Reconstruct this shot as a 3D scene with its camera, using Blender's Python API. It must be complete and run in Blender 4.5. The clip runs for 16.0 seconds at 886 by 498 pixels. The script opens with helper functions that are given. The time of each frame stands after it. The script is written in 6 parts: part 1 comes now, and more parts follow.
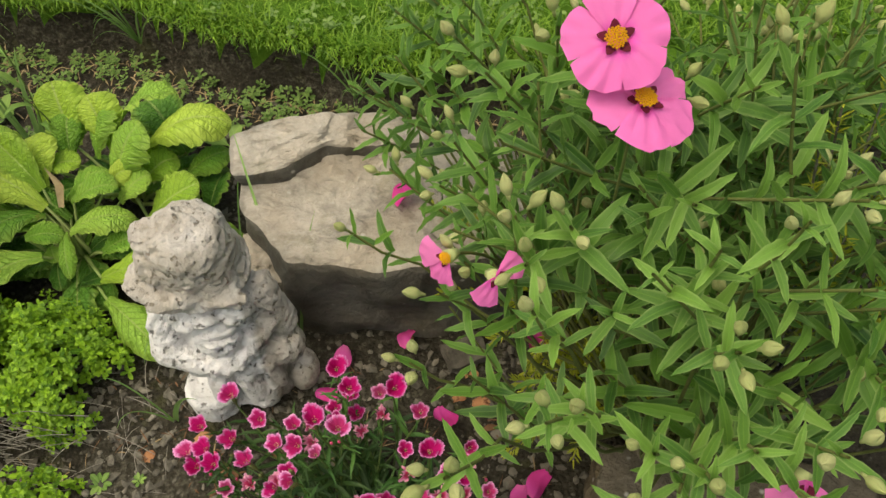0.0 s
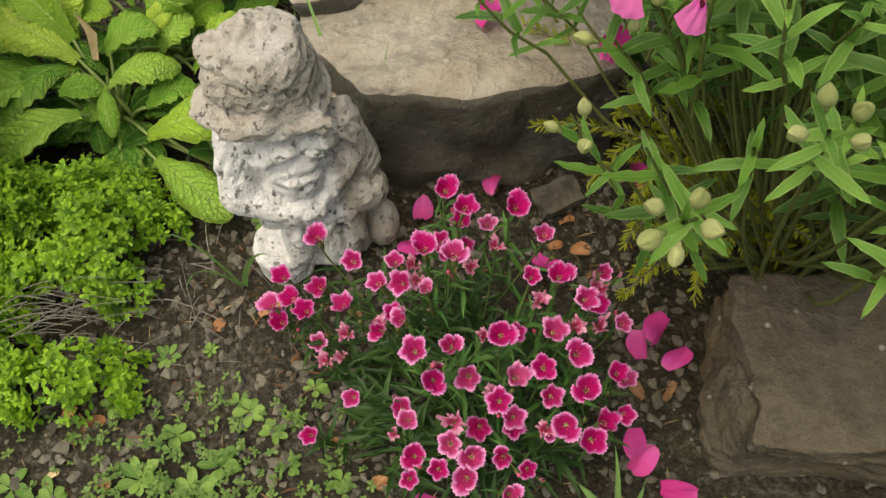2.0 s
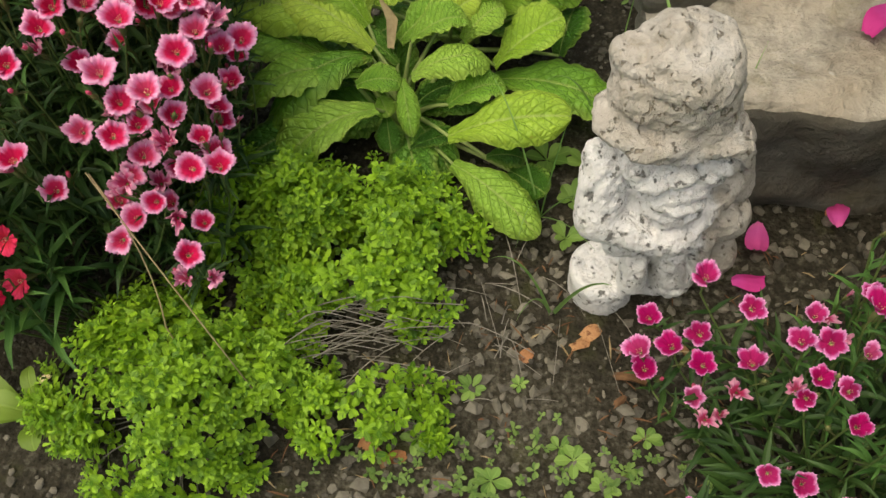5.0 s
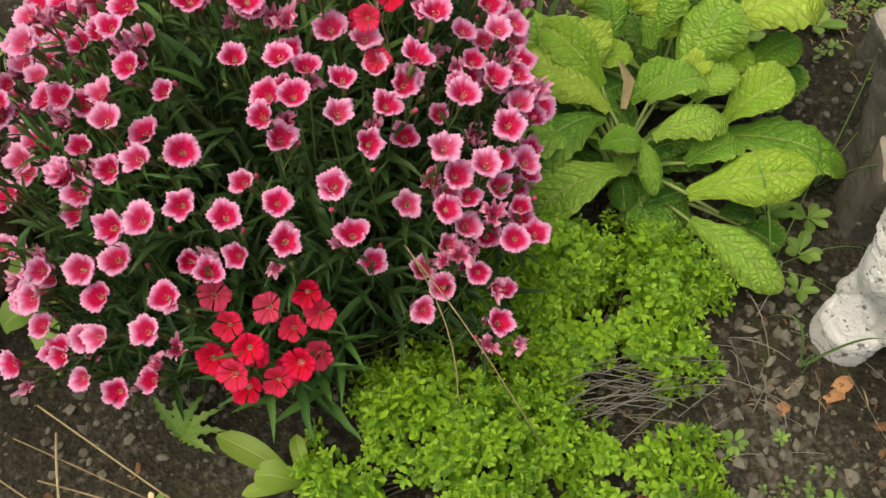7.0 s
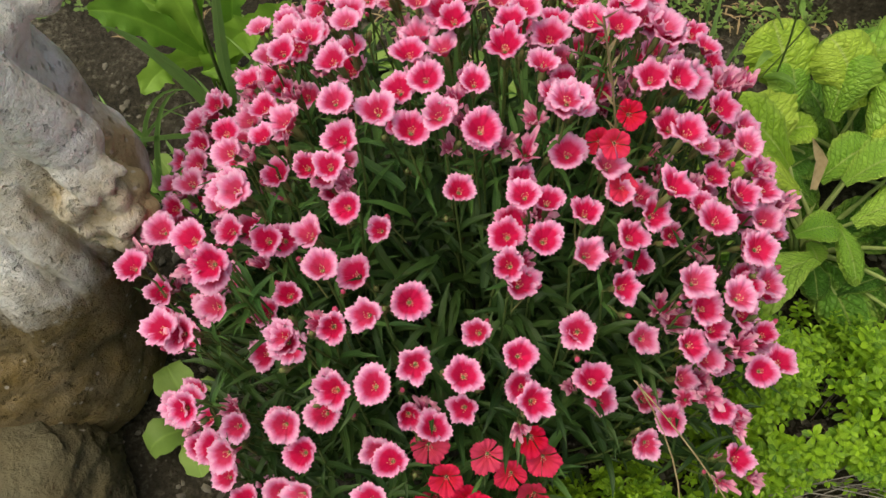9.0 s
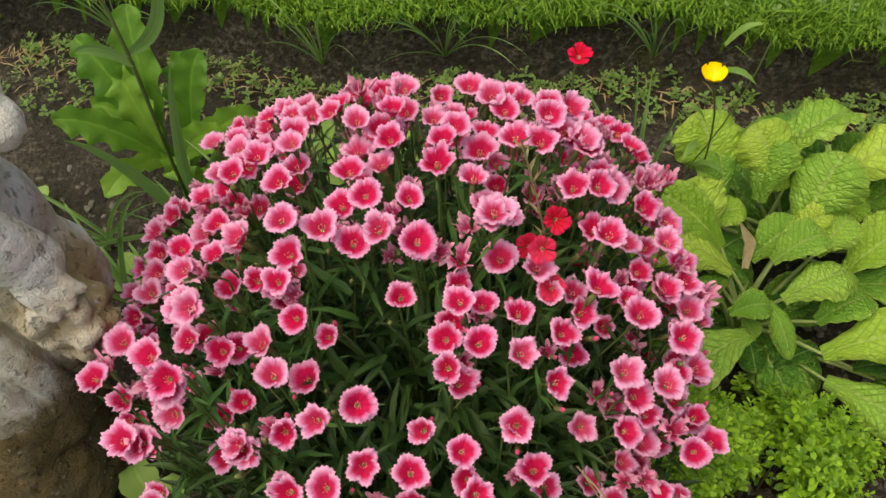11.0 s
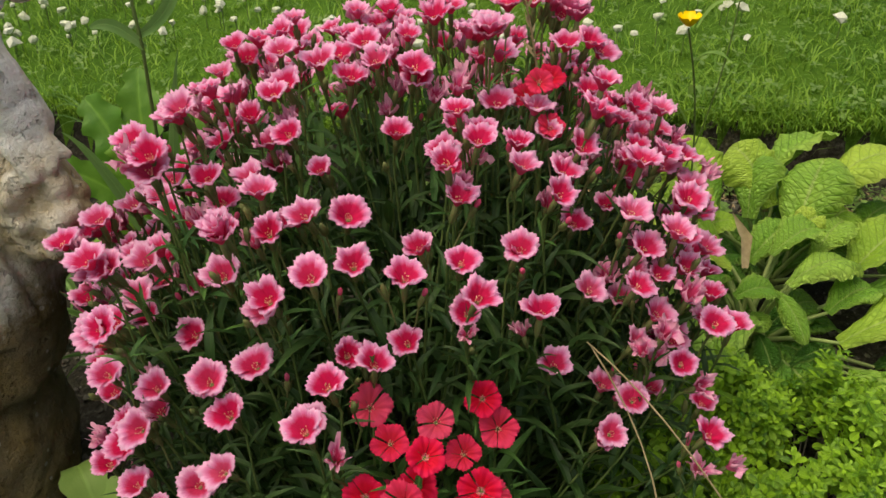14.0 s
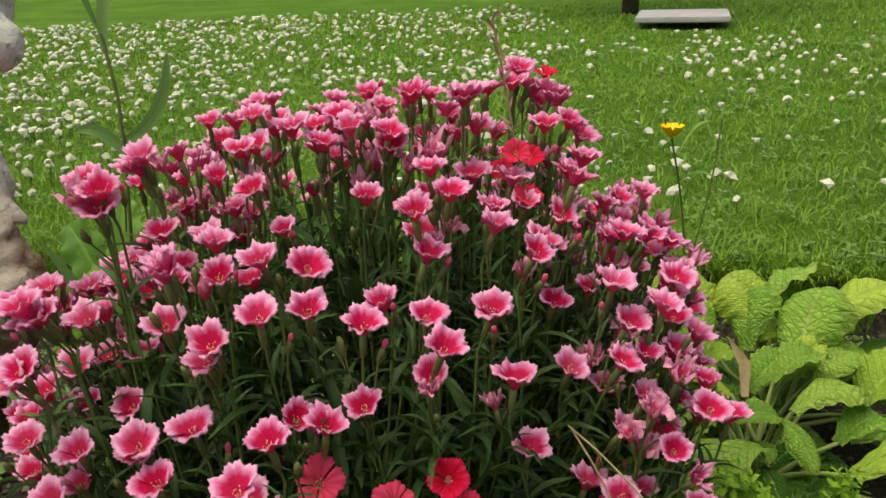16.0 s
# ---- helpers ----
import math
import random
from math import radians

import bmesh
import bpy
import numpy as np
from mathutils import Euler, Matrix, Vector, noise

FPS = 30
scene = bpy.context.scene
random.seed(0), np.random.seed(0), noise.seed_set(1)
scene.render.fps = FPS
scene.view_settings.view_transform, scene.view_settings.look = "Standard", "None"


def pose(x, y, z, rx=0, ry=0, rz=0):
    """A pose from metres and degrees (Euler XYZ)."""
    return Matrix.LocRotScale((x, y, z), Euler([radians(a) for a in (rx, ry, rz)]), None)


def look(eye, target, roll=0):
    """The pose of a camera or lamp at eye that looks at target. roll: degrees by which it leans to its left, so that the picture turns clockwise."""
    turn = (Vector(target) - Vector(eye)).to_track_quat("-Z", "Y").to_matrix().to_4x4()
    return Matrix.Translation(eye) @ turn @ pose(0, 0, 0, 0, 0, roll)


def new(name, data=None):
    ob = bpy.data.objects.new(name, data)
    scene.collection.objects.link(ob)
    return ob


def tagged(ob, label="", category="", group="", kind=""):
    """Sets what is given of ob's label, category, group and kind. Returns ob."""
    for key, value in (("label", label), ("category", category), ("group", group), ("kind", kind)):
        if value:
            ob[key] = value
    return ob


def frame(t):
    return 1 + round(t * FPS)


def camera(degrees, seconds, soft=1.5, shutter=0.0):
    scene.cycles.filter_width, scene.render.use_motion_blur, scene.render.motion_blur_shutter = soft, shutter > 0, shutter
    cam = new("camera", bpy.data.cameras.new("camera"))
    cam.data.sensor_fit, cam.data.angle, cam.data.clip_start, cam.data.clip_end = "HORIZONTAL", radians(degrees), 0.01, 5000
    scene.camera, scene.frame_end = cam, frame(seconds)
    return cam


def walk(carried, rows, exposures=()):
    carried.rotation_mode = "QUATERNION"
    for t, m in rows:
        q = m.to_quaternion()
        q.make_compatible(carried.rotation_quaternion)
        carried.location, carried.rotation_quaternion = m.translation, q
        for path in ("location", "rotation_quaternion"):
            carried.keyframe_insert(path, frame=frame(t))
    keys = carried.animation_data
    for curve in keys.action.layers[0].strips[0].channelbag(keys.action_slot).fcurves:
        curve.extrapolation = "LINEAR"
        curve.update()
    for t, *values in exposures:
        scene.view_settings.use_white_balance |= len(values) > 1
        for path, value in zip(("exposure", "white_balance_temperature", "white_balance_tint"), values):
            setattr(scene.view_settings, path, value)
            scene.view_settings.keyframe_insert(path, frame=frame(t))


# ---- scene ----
cam = camera(54.3, 16.0)
METRES, EYE, TILT, LEAN, TURN = 2.1, 1.165, -57.0, 2.2, 0.0
ROWS = [
    (0.0, 0.0, 0.0, 0.0, -0.0, 0.0, -0.0),
    (0.5, 0.0032, 0.0163, -0.0144, -1.01, -2.9, 1.34),
    (1.0, 0.0069, 0.0251, -0.0283, -0.26, -3.77, 1.4),
    (1.5, -0.0154, 0.04, -0.0411, 0.74, -4.15, 0.91),
    (2.0, -0.0604, 0.059, -0.0595, -0.39, -4.46, 2.95),
    (2.5, -0.0856, 0.0674, -0.0709, -1.07, -4.34, 4.21),
    (3.0, -0.1146, 0.0723, -0.0724, -1.39, -4.45, 4.55),
    (5.5, -0.2629, 0.1268, -0.0278, 3.42, -5.9, -0.92),
    (6.0, -0.3142, 0.126, -0.0238, 2.94, -5.78, 0.01),
    (6.5, -0.3478, 0.1186, -0.0201, 1.72, -5.36, 0.14),
    (7.0, -0.3785, 0.1096, -0.0165, 0.5, -3.9, 0.76),
    (7.5, -0.3891, 0.1183, 0.0006, 0.98, -3.67, 0.8),
    (8.0, -0.3972, 0.1273, 0.0161, 3.22, -3.59, -0.58),
    (8.5, -0.4322, 0.144, 0.0251, 3.26, -3.62, -0.63),
    (9.0, -0.4677, 0.1528, 0.0404, 1.0, -4.04, 2.71),
    (9.5, -0.4622, 0.1556, 0.063, -0.93, -4.27, 4.83),
    (12.0, -0.4526, 0.0988, 0.0105, -0.54, 2.49, 5.02),
    (12.5, -0.481, 0.0831, -0.0289, -1.86, 2.71, 7.88),
    (13.0, -0.4721, 0.1013, -0.0607, -1.6, 6.03, 6.82),
    (13.5, -0.4742, 0.1407, -0.0926, -1.56, 14.92, 5.84),
    (14.0, -0.4744, 0.1823, -0.1313, -1.93, 22.76, 5.08),
    (14.5, -0.4678, 0.2046, -0.155, -2.04, 29.69, 4.91),
    (15.0, -0.4686, 0.2193, -0.1659, -2.28, 32.68, 4.24),
    (15.5, -0.4628, 0.2282, -0.1711, -2.31, 34.12, 4.04),
    (16.0, -0.4638, 0.2286, -0.1691, -2.54, 37.12, 3.77),
]
walk(cam, [(t, pose(0, 0, EYE, TILT, LEAN, TURN) @ pose(METRES * x, METRES * y, METRES * z, 90 + pitch, roll, yaw)) for t, x, y, z, yaw, pitch, roll in ROWS],
     [(0.0, 0.1, 7400, 4), (5.5, 0.03, 7400, 4), (9.5, -0.03, 7400, 4), (12.0, -0.1, 7400, 4), (12.5, -0.13, 7400, 4), (15.0, -0.12, 7400, 4), (16.0, -0.04, 7400, 4)])

# ---- world, sun, exposure ----
SUN_AZ, SUN_EL = radians(-115.0), radians(74.0)   # from north (+y) towards west
world = bpy.data.worlds.new("sky")
scene.world = world
world.use_nodes = True
wt = world.node_tree
wt.nodes.clear()
sky = wt.nodes.new("ShaderNodeTexSky")
sky.sky_type, sky.sun_disc = "NISHITA", False
sky.sun_elevation, sky.sun_rotation = SUN_EL, SUN_AZ
sky.air_density, sky.dust_density, sky.ozone_density = 1.0, 6.0, 1.0
bg = wt.nodes.new("ShaderNodeBackground")
bg.inputs["Strength"].default_value = 0.15
wo = wt.nodes.new("ShaderNodeOutputWorld")
wt.links.new(sky.outputs[0], bg.inputs["Color"])
wt.links.new(bg.outputs[0], wo.inputs["Surface"])

sun = new("sun", bpy.data.lights.new("sun", "SUN"))
sun.data.energy, sun.data.angle, sun.data.color = 2.1, radians(75), (1.0, 0.95, 0.88)
sun_way = Vector((math.sin(SUN_AZ) * math.cos(SUN_EL), math.cos(SUN_AZ) * math.cos(SUN_EL), math.sin(SUN_EL)))
sun.matrix_world = look(sun_way * 20, (0, 0, 0))

# ---- materials ----
class Nodes:
    """A small wrapper that strings shader nodes together."""

    def __init__(self, name):
        self.mat = bpy.data.materials.new(name)
        self.mat.use_nodes = True
        self.t = self.mat.node_tree
        self.t.nodes.clear()
        self.out = self.t.nodes.new("ShaderNodeOutputMaterial")

    def n(self, kind, operation="", data_type="", feature=""):
        node = self.t.nodes.new("ShaderNode" + kind)
        if operation:
            node.operation = operation
        if data_type:
            node.data_type = data_type
        if feature:
            node.feature = feature
        return node

    def put(self, socket, value):
        if isinstance(value, bpy.types.NodeSocket):
            self.t.links.new(value, socket)
        elif isinstance(value, tuple) and len(value) == 3 and socket.type == "RGBA":
            socket.default_value = (*value, 1)
        else:
            socket.default_value = value

    def math(self, op, a, b=0.0, c=0.0):
        m = self.n("Math", operation=op)
        for s, v in zip(m.inputs, (a, b, c)):
            self.put(s, v)
        return m.outputs[0]

    def mix(self, fac, a, b):
        m = self.n("Mix", data_type="RGBA")
        self.put(m.inputs[0], fac)
        self.put(m.inputs[6], a)
        self.put(m.inputs[7], b)
        return m.outputs[2]

    def coord(self, kind="Object"):
        return self.n("TexCoord").outputs[kind]

    def noise(self, scale, detail=4.0, rough=0.55, at=None, stretch=None):
        v = at if at is not None else self.coord()
        if stretch:
            mp = self.n("Mapping")
            self.put(mp.inputs["Vector"], v)
            mp.inputs["Scale"].default_value = stretch
            v = mp.outputs[0]
        tex = self.n("TexNoise")
        self.put(tex.inputs["Vector"], v)
        for k, x in (("Scale", scale), ("Detail", detail), ("Roughness", rough)):
            tex.inputs[k].default_value = x
        return tex.outputs[0]

    def voronoi(self, scale, feature="F1", at=None):
        tex = self.n("TexVoronoi", feature=feature)
        self.put(tex.inputs["Vector"], at if at is not None else self.coord())
        tex.inputs["Scale"].default_value = scale
        return tex.outputs[0]

    def ramp(self, fac, stops):
        r = self.n("ValToRGB")
        els = r.color_ramp.elements
        while len(els) < len(stops):
            els.new(0.5)
        for e, (p, c) in zip(els, stops):
            e.position = p
            e.color = (*c, 1) if isinstance(c, tuple) else (c, c, c, 1)
        self.put(r.inputs[0], fac)
        return r.outputs[0]

    def bump(self, height, strength=0.4, distance=0.002, below=None):
        b = self.n("Bump")
        b.inputs["Strength"].default_value = strength
        b.inputs["Distance"].default_value = distance
        self.put(b.inputs["Height"], height)
        if below is not None:
            self.put(b.inputs["Normal"], below)
        return b.outputs[0]

    def surface(self, colour, rough=0.7, normal=None, sheer_mix=0.0, sheer=None, spec=0.3):
        p = self.n("BsdfPrincipled")
        self.put(p.inputs["Base Color"], colour)
        self.put(p.inputs["Roughness"], rough)
        p.inputs["Specular IOR Level"].default_value = spec
        if normal is not None:
            self.put(p.inputs["Normal"], normal)
        last = p.outputs[0]
        if sheer_mix:
            tr = self.n("BsdfTranslucent")
            self.put(tr.inputs["Color"], sheer if sheer is not None else colour)
            if normal is not None:
                self.put(tr.inputs["Normal"], normal)
            ms = self.n("MixShader")
            ms.inputs[0].default_value = sheer_mix
            self.t.links.new(last, ms.inputs[1])
            self.t.links.new(tr.outputs[0], ms.inputs[2])
            last = ms.outputs[0]
        self.t.links.new(last, self.out.inputs["Surface"])
        return self.mat

    def chance(self, island=False):
        return self.n("NewGeometry").outputs["Random Per Island"] if island else self.n("ObjectInfo").outputs["Random"]


def leaf_material(name, dark, light, island=False, rough=0.5, sheer=0.3, scale=60, edge=None, spec=0.3, single_mix=0.65):
    """Green leaf: tone varies from leaf to leaf and along each leaf, with a paler midrib."""
    k = Nodes(name)
    uv = k.n("SeparateXYZ")
    k.put(uv.inputs[0], k.coord("UV"))
    tone = k.math("ADD", k.math("MULTIPLY", k.chance(island), single_mix), k.math("MULTIPLY", k.noise(scale), 1.15 - single_mix))
    col = k.ramp(tone, ((0.15, dark), (0.85, light)))
    mid = k.math("ABSOLUTE", k.math("SUBTRACT", uv.outputs[0], 0.5))
    rib = k.ramp(mid, ((0.0, 1.0), (0.07, 0.0)))
    pale = tuple(min(1.0, c * 1.5 + d) for c, d in zip(light, (0.02, 0.03, 0.005)))
    col = k.mix(k.math("MULTIPLY", rib, 0.3), col, pale)
    if edge:
        col = k.mix(k.ramp(mid, ((0.3, 0.0), (0.5, 0.5))), col, edge)
    h = k.math("ADD", k.noise(scale * 6, 2), k.math("MULTIPLY", rib, -1.5))
    return k.surface(col, rough, k.bump(h, 0.35, 0.001), sheer, k.mix(0.5, col, pale), spec)


def primrose_material(name, deep, mid, pale, vein_depth):
    """Crinkled leaf with a net of sunken veins between puffed cells and a paler margin."""
    k = Nodes(name)
    uv = k.n("SeparateXYZ")
    k.put(uv.inputs[0], k.coord("UV"))
    side = k.math("ABSOLUTE", k.math("SUBTRACT", uv.outputs[0], 0.5))
    rib = k.ramp(side, ((0.0, 1.0), (0.035, 0.0)))
    sway = k.math("MULTIPLY", k.noise(60, 2), 0.5)
    wave = k.math("FRACT", k.math("ADD", sway, k.math("SUBTRACT", k.math("MULTIPLY", uv.outputs[1], 9.0), k.math("MULTIPLY", side, 5.2))))
    vein = k.ramp(k.math("ABSOLUTE", k.math("SUBTRACT", wave, 0.5)), ((0.38, 0.0), (0.5, 1.0)))
    st = k.n("Mapping")
    k.put(st.inputs["Vector"], k.coord("UV"))
    st.inputs["Scale"].default_value = (8.0, 18.0, 1.0)
    warp = k.n("VectorMath")
    warp.operation = "ADD"
    k.put(warp.inputs[0], st.outputs[0])
    k.put(warp.inputs[1], k.noise(90, 2))
    cells = k.voronoi(1.0, "DISTANCE_TO_EDGE", warp.outputs[0])
    net = k.ramp(cells, ((0.0, 1.0), (0.16, 0.0)))
    lines = k.math("MAXIMUM", k.math("MULTIPLY", vein, 0.9), k.math("MULTIPLY", net, 0.4))
    puff = k.ramp(cells, ((0.0, 0.0), (0.4, 1.0)))
    tone = k.math("ADD", k.math("MULTIPLY", k.chance(), 0.6), k.math("MULTIPLY", k.noise(22), 0.65))
    col = k.ramp(tone, ((0.2, deep), (0.55, mid), (0.95, pale)))
    edge = k.ramp(k.math("MAXIMUM", side, k.math("MULTIPLY", k.math("SUBTRACT", uv.outputs[1], 0.5), 0.97)), ((0.34, 0.0), (0.5, 0.8)))
    col = k.mix(k.math("MULTIPLY", edge, k.math("ADD", k.math("MULTIPLY", k.noise(30), 0.8), 0.1)), col, (0.4, 0.5, 0.1))
    col = k.mix(k.math("MULTIPLY", lines, vein_depth), col, (0.05, 0.13, 0.014))
    col = k.mix(k.math("MULTIPLY", rib, 0.75), col, (0.36, 0.45, 0.14))
    col = k.mix(k.ramp(k.noise(38, 4, 0.7), ((0.66, 0.0), (0.74, 0.5))), col, (0.3, 0.24, 0.06))
    n1 = k.bump(k.math("SUBTRACT", k.math("MULTIPLY", puff, 0.8), lines), vein_depth, 0.0025)
    return k.surface(col, 0.5, k.bump(k.noise(350, 2), 0.25, 0.0006, n1), 0.25, k.mix(0.4, col, (0.3, 0.5, 0.05)), 0.35)


def petal_material(name, eye, middle, rim, cut=0.62, soft=0.2, sheer=0.32):
    """Pink petals: colour goes by the way from the throat to the fringed rim (the UV's u)."""
    k = Nodes(name)
    uv = k.n("SeparateXYZ")
    k.put(uv.inputs[0], k.coord("UV"))
    fine = k.n("Mapping")
    k.put(fine.inputs["Vector"], k.coord("UV"))
    fine.inputs["Scale"].default_value = (3.0, 110.0, 1.0)
    rays = k.noise(1.0, 2, 0.5, fine.outputs[0])
    u = k.math("ADD", uv.outputs[0], k.math("MULTIPLY", k.math("SUBTRACT", k.noise(160, 3), 0.5), 0.1))
    u = k.math("ADD", u, k.math("MULTIPLY", k.math("SUBTRACT", rays, 0.5), 0.22))
    u = k.math("ADD", u, k.math("MULTIPLY", k.math("SUBTRACT", k.chance(), 0.5), 0.14))
    mid2 = tuple(min(1.0, (a * 0.5 + b * 0.5) * f) for a, b, f in zip(middle, rim, (1.0, 0.85, 1.12)))
    col = k.ramp(u, ((0.05, eye), (0.15, middle), (cut - 0.05, middle), (cut + 0.45 * soft, mid2), (cut + soft, rim)))
    col = k.mix(k.math("MULTIPLY", k.math("ABSOLUTE", k.math("SUBTRACT", rays, 0.5)), 0.5), col, tuple(c * 0.7 for c in middle))
    fade = k.math("MULTIPLY", k.math("POWER", k.chance(), 3.0), 0.25)
    col = k.mix(fade, col, (0.78, 0.3, 0.5))
    bump = k.bump(k.math("ADD", rays, k.math("MULTIPLY", k.noise(400, 2), 0.5)), 0.3, 0.0008)
    return k.surface(col, 0.6, bump, sheer, col, 0.15)


def plain(name, dark, light, scale=40, rough=0.8, bump=0.5, depth=0.002, spots=None, spot_scale=30, island=False, spec=0.25, sheer=0.0):
    k = Nodes(name)
    f = k.math("ADD", k.math("MULTIPLY", k.noise(scale, 6, 0.65), 0.8), k.math("MULTIPLY", k.chance(island), 0.3))
    col = k.ramp(f, ((0.3, dark), (0.8, light)))
    if spots:
        col = k.mix(k.ramp(k.noise(spot_scale, 5, 0.7), ((0.52, 0.0), (0.62, 1.0))), col, spots)
    h = k.math("ADD", k.noise(scale * 3, 6, 0.7), k.math("MULTIPLY", k.noise(scale * 0.6), 1.5))
    return k.surface(col, rough, k.bump(h, bump, depth), sheer, None, spec)


def soil_material():
    k = Nodes("soil")
    big = k.noise(5, 4)
    fine = k.noise(90, 7, 0.7)
    crumbs = k.voronoi(160)
    col = k.ramp(k.math("ADD", k.math("MULTIPLY", fine, 0.65), k.math("MULTIPLY", big, 0.35)),
                 ((0.3, (0.01, 0.0095, 0.0065)), (0.52, (0.045, 0.04, 0.028)), (0.72, (0.18, 0.17, 0.13))))
    col = k.mix(k.ramp(k.noise(14, 5), ((0.58, 0.0), (0.7, 0.35))), col, (0.09, 0.1, 0.03))
    h = k.math("ADD", k.math("MULTIPLY", crumbs, -1.0), k.math("MULTIPLY", fine, 1.6))
    return k.surface(col, 0.92, k.bump(h, 0.9, 0.006), spec=0.15)


def turf_material():
    k = Nodes("turf")
    f = k.math("ADD", k.math("MULTIPLY", k.noise(2.2, 5), 0.5), k.math("MULTIPLY", k.noise(70, 6, 0.7), 0.5))
    col = k.ramp(f, ((0.3, (0.045, 0.12, 0.012)), (0.55, (0.1, 0.21, 0.02)), (0.75, (0.2, 0.3, 0.04))))
    return k.surface(col, 0.9, k.bump(k.noise(130, 6, 0.7), 1.0, 0.012), spec=0.1)


def statue_material(name, body, dirt, moss, low, high, moss_at, pitted=0.7, side=None, stain=None, cover=0.6):
    """Weathered cast stone: worn white body, dark pits, ochre lichen, soiled foot."""
    k = Nodes(name)
    n1 = k.noise(22, 7, 0.7)
    n2 = k.noise(110, 5, 0.7)
    col = k.ramp(k.math("ADD", k.math("MULTIPLY", n1, 0.6), k.math("MULTIPLY", n2, 0.4)), ((0.3, dirt), (0.45, body), (0.7, tuple(min(0.92, c * 1.2) for c in body))))
    pits = k.ramp(k.noise(105, 4, 0.6), ((0.6, 0.0), (0.67, 1.0)))
    grit = k.noise(320, 4, 0.7)
    col = k.mix(k.math("MULTIPLY", pits, pitted), col, tuple(c * 0.3 for c in dirt))
    z = k.n("SeparateXYZ")
    k.put(z.inputs[0], k.coord())
    rise = z.outputs[2]
    if side:
        rise = k.math("MAXIMUM", rise, k.math("ADD", k.math("MULTIPLY", z.outputs[0], side[0]), side[1]))
    wear = k.math("ADD", rise, k.math("MULTIPLY", k.math("SUBTRACT", n1, 0.5), 0.16))
    m = k.n("MapRange")
    k.put(m.inputs[0], wear)
    m.inputs[1].default_value, m.inputs[2].default_value = low, high
    m.inputs[3].default_value, m.inputs[4].default_value = moss_at[0], moss_at[1]
    lich = k.math("MULTIPLY", k.ramp(k.noise(16, 6, 0.7), ((0.30, cover), (0.6, 1.0))), m.outputs[0])
    col = k.mix(lich, col, moss)
    if stain:
        # an ochre bloom of lichen round one spot
        d = k.n("VectorMath")
        d.operation = "DISTANCE"
        k.put(d.inputs[0], k.coord())
        d.inputs[1].default_value = stain[0]
        near = k.ramp(k.math("ADD", d.outputs["Value"], k.math("MULTIPLY", k.math("SUBTRACT", n1, 0.5), 0.12)), ((stain[1] * 0.45, 0.85), (stain[1], 0.0)))
        col = k.mix(near, col, (0.4, 0.29, 0.12))
        col = k.mix(k.ramp(k.noise(7, 5, 0.6), ((0.5, 0.0), (0.64, 0.65))), col, (0.4, 0.31, 0.15))
    spots = k.ramp(k.voronoi(55), ((0.10, 1.0), (0.16, 0.0)))
    col = k.mix(k.math("MULTIPLY", spots, k.math("MULTIPLY", n1, 0.8)), col, (0.62, 0.6, 0.55))
    col = k.mix(k.ramp(grit, ((0.6, 0.0), (0.75, 0.3))), col, tuple(c * 0.7 for c in dirt))
    h = k.math("ADD", k.math("ADD", n2, k.math("MULTIPLY", grit, 0.5)), k.math("MULTIPLY", pits, -1.5))
    return k.surface(col, 0.9, k.bump(h, 0.95, 0.006), spec=0.15)


def rock_material(name, dark, light, warm, layered=0.5):
    k = Nodes(name)
    n1 = k.noise(9, 8, 0.65)
    n2 = k.noise(60, 6, 0.7)
    col = k.ramp(k.math("ADD", k.math("MULTIPLY", n1, 0.6), k.math("MULTIPLY", n2, 0.4)), ((0.3, dark), (0.52, light), (0.72, tuple(min(0.8, c * 1.3) for c in light))))
    col = k.mix(k.ramp(k.noise(6, 4), ((0.45, 0.0), (0.65, 0.7))), col, warm)
    col = k.mix(k.ramp(k.noise(11, 6, 0.7), ((0.56, 0.0), (0.68, 0.5))), col, tuple(c * f for c, f in zip(warm, (0.55, 0.6, 0.4))))
    beds = k.noise(14, 6, 0.6, stretch=(1.0, 1.0, 1.0 + 10.0 * layered))
    col = k.mix(k.ramp(beds, ((0.55, 0.0), (0.66, layered))), col, dark)
    col = k.mix(k.ramp(k.voronoi(28), ((0.05, 0.6), (0.12, 0.0))), col, (0.55, 0.53, 0.47))
    h = k.math("ADD", k.math("ADD", n2, k.math("MULTIPLY", n1, 1.5)), k.math("MULTIPLY", beds, 3.5 * layered))
    return k.surface(col, 0.85, k.bump(h, 0.95, 0.012), spec=0.25)


M_SOIL, M_TURF = soil_material(), turf_material()
M_GRASS = leaf_material("grass_blade", (0.05, 0.155, 0.012), (0.22, 0.37, 0.038), True, 0.5, 0.3, 20)
M_TALL = leaf_material("tall_grass", (0.1, 0.22, 0.05), (0.26, 0.42, 0.13), False, 0.5, 0.3, 20)
M_STRAW = plain("straw", (0.2, 0.14, 0.07), (0.48, 0.39, 0.22), 90, 0.8, 0.3, 0.001)
M_TWIG = plain("grey_twig", (0.09, 0.08, 0.065), (0.3, 0.28, 0.24), 90, 0.85, 0.3, 0.001)
M_CLOVER = plain("clover_head", (0.4, 0.45, 0.26), (0.8, 0.79, 0.68), 400, 0.8, 0.6, 0.002, island=True)
M_PRIM = primrose_material("primrose_leaf", (0.075, 0.215, 0.021), (0.175, 0.375, 0.038), (0.33, 0.53, 0.075), 0.62)
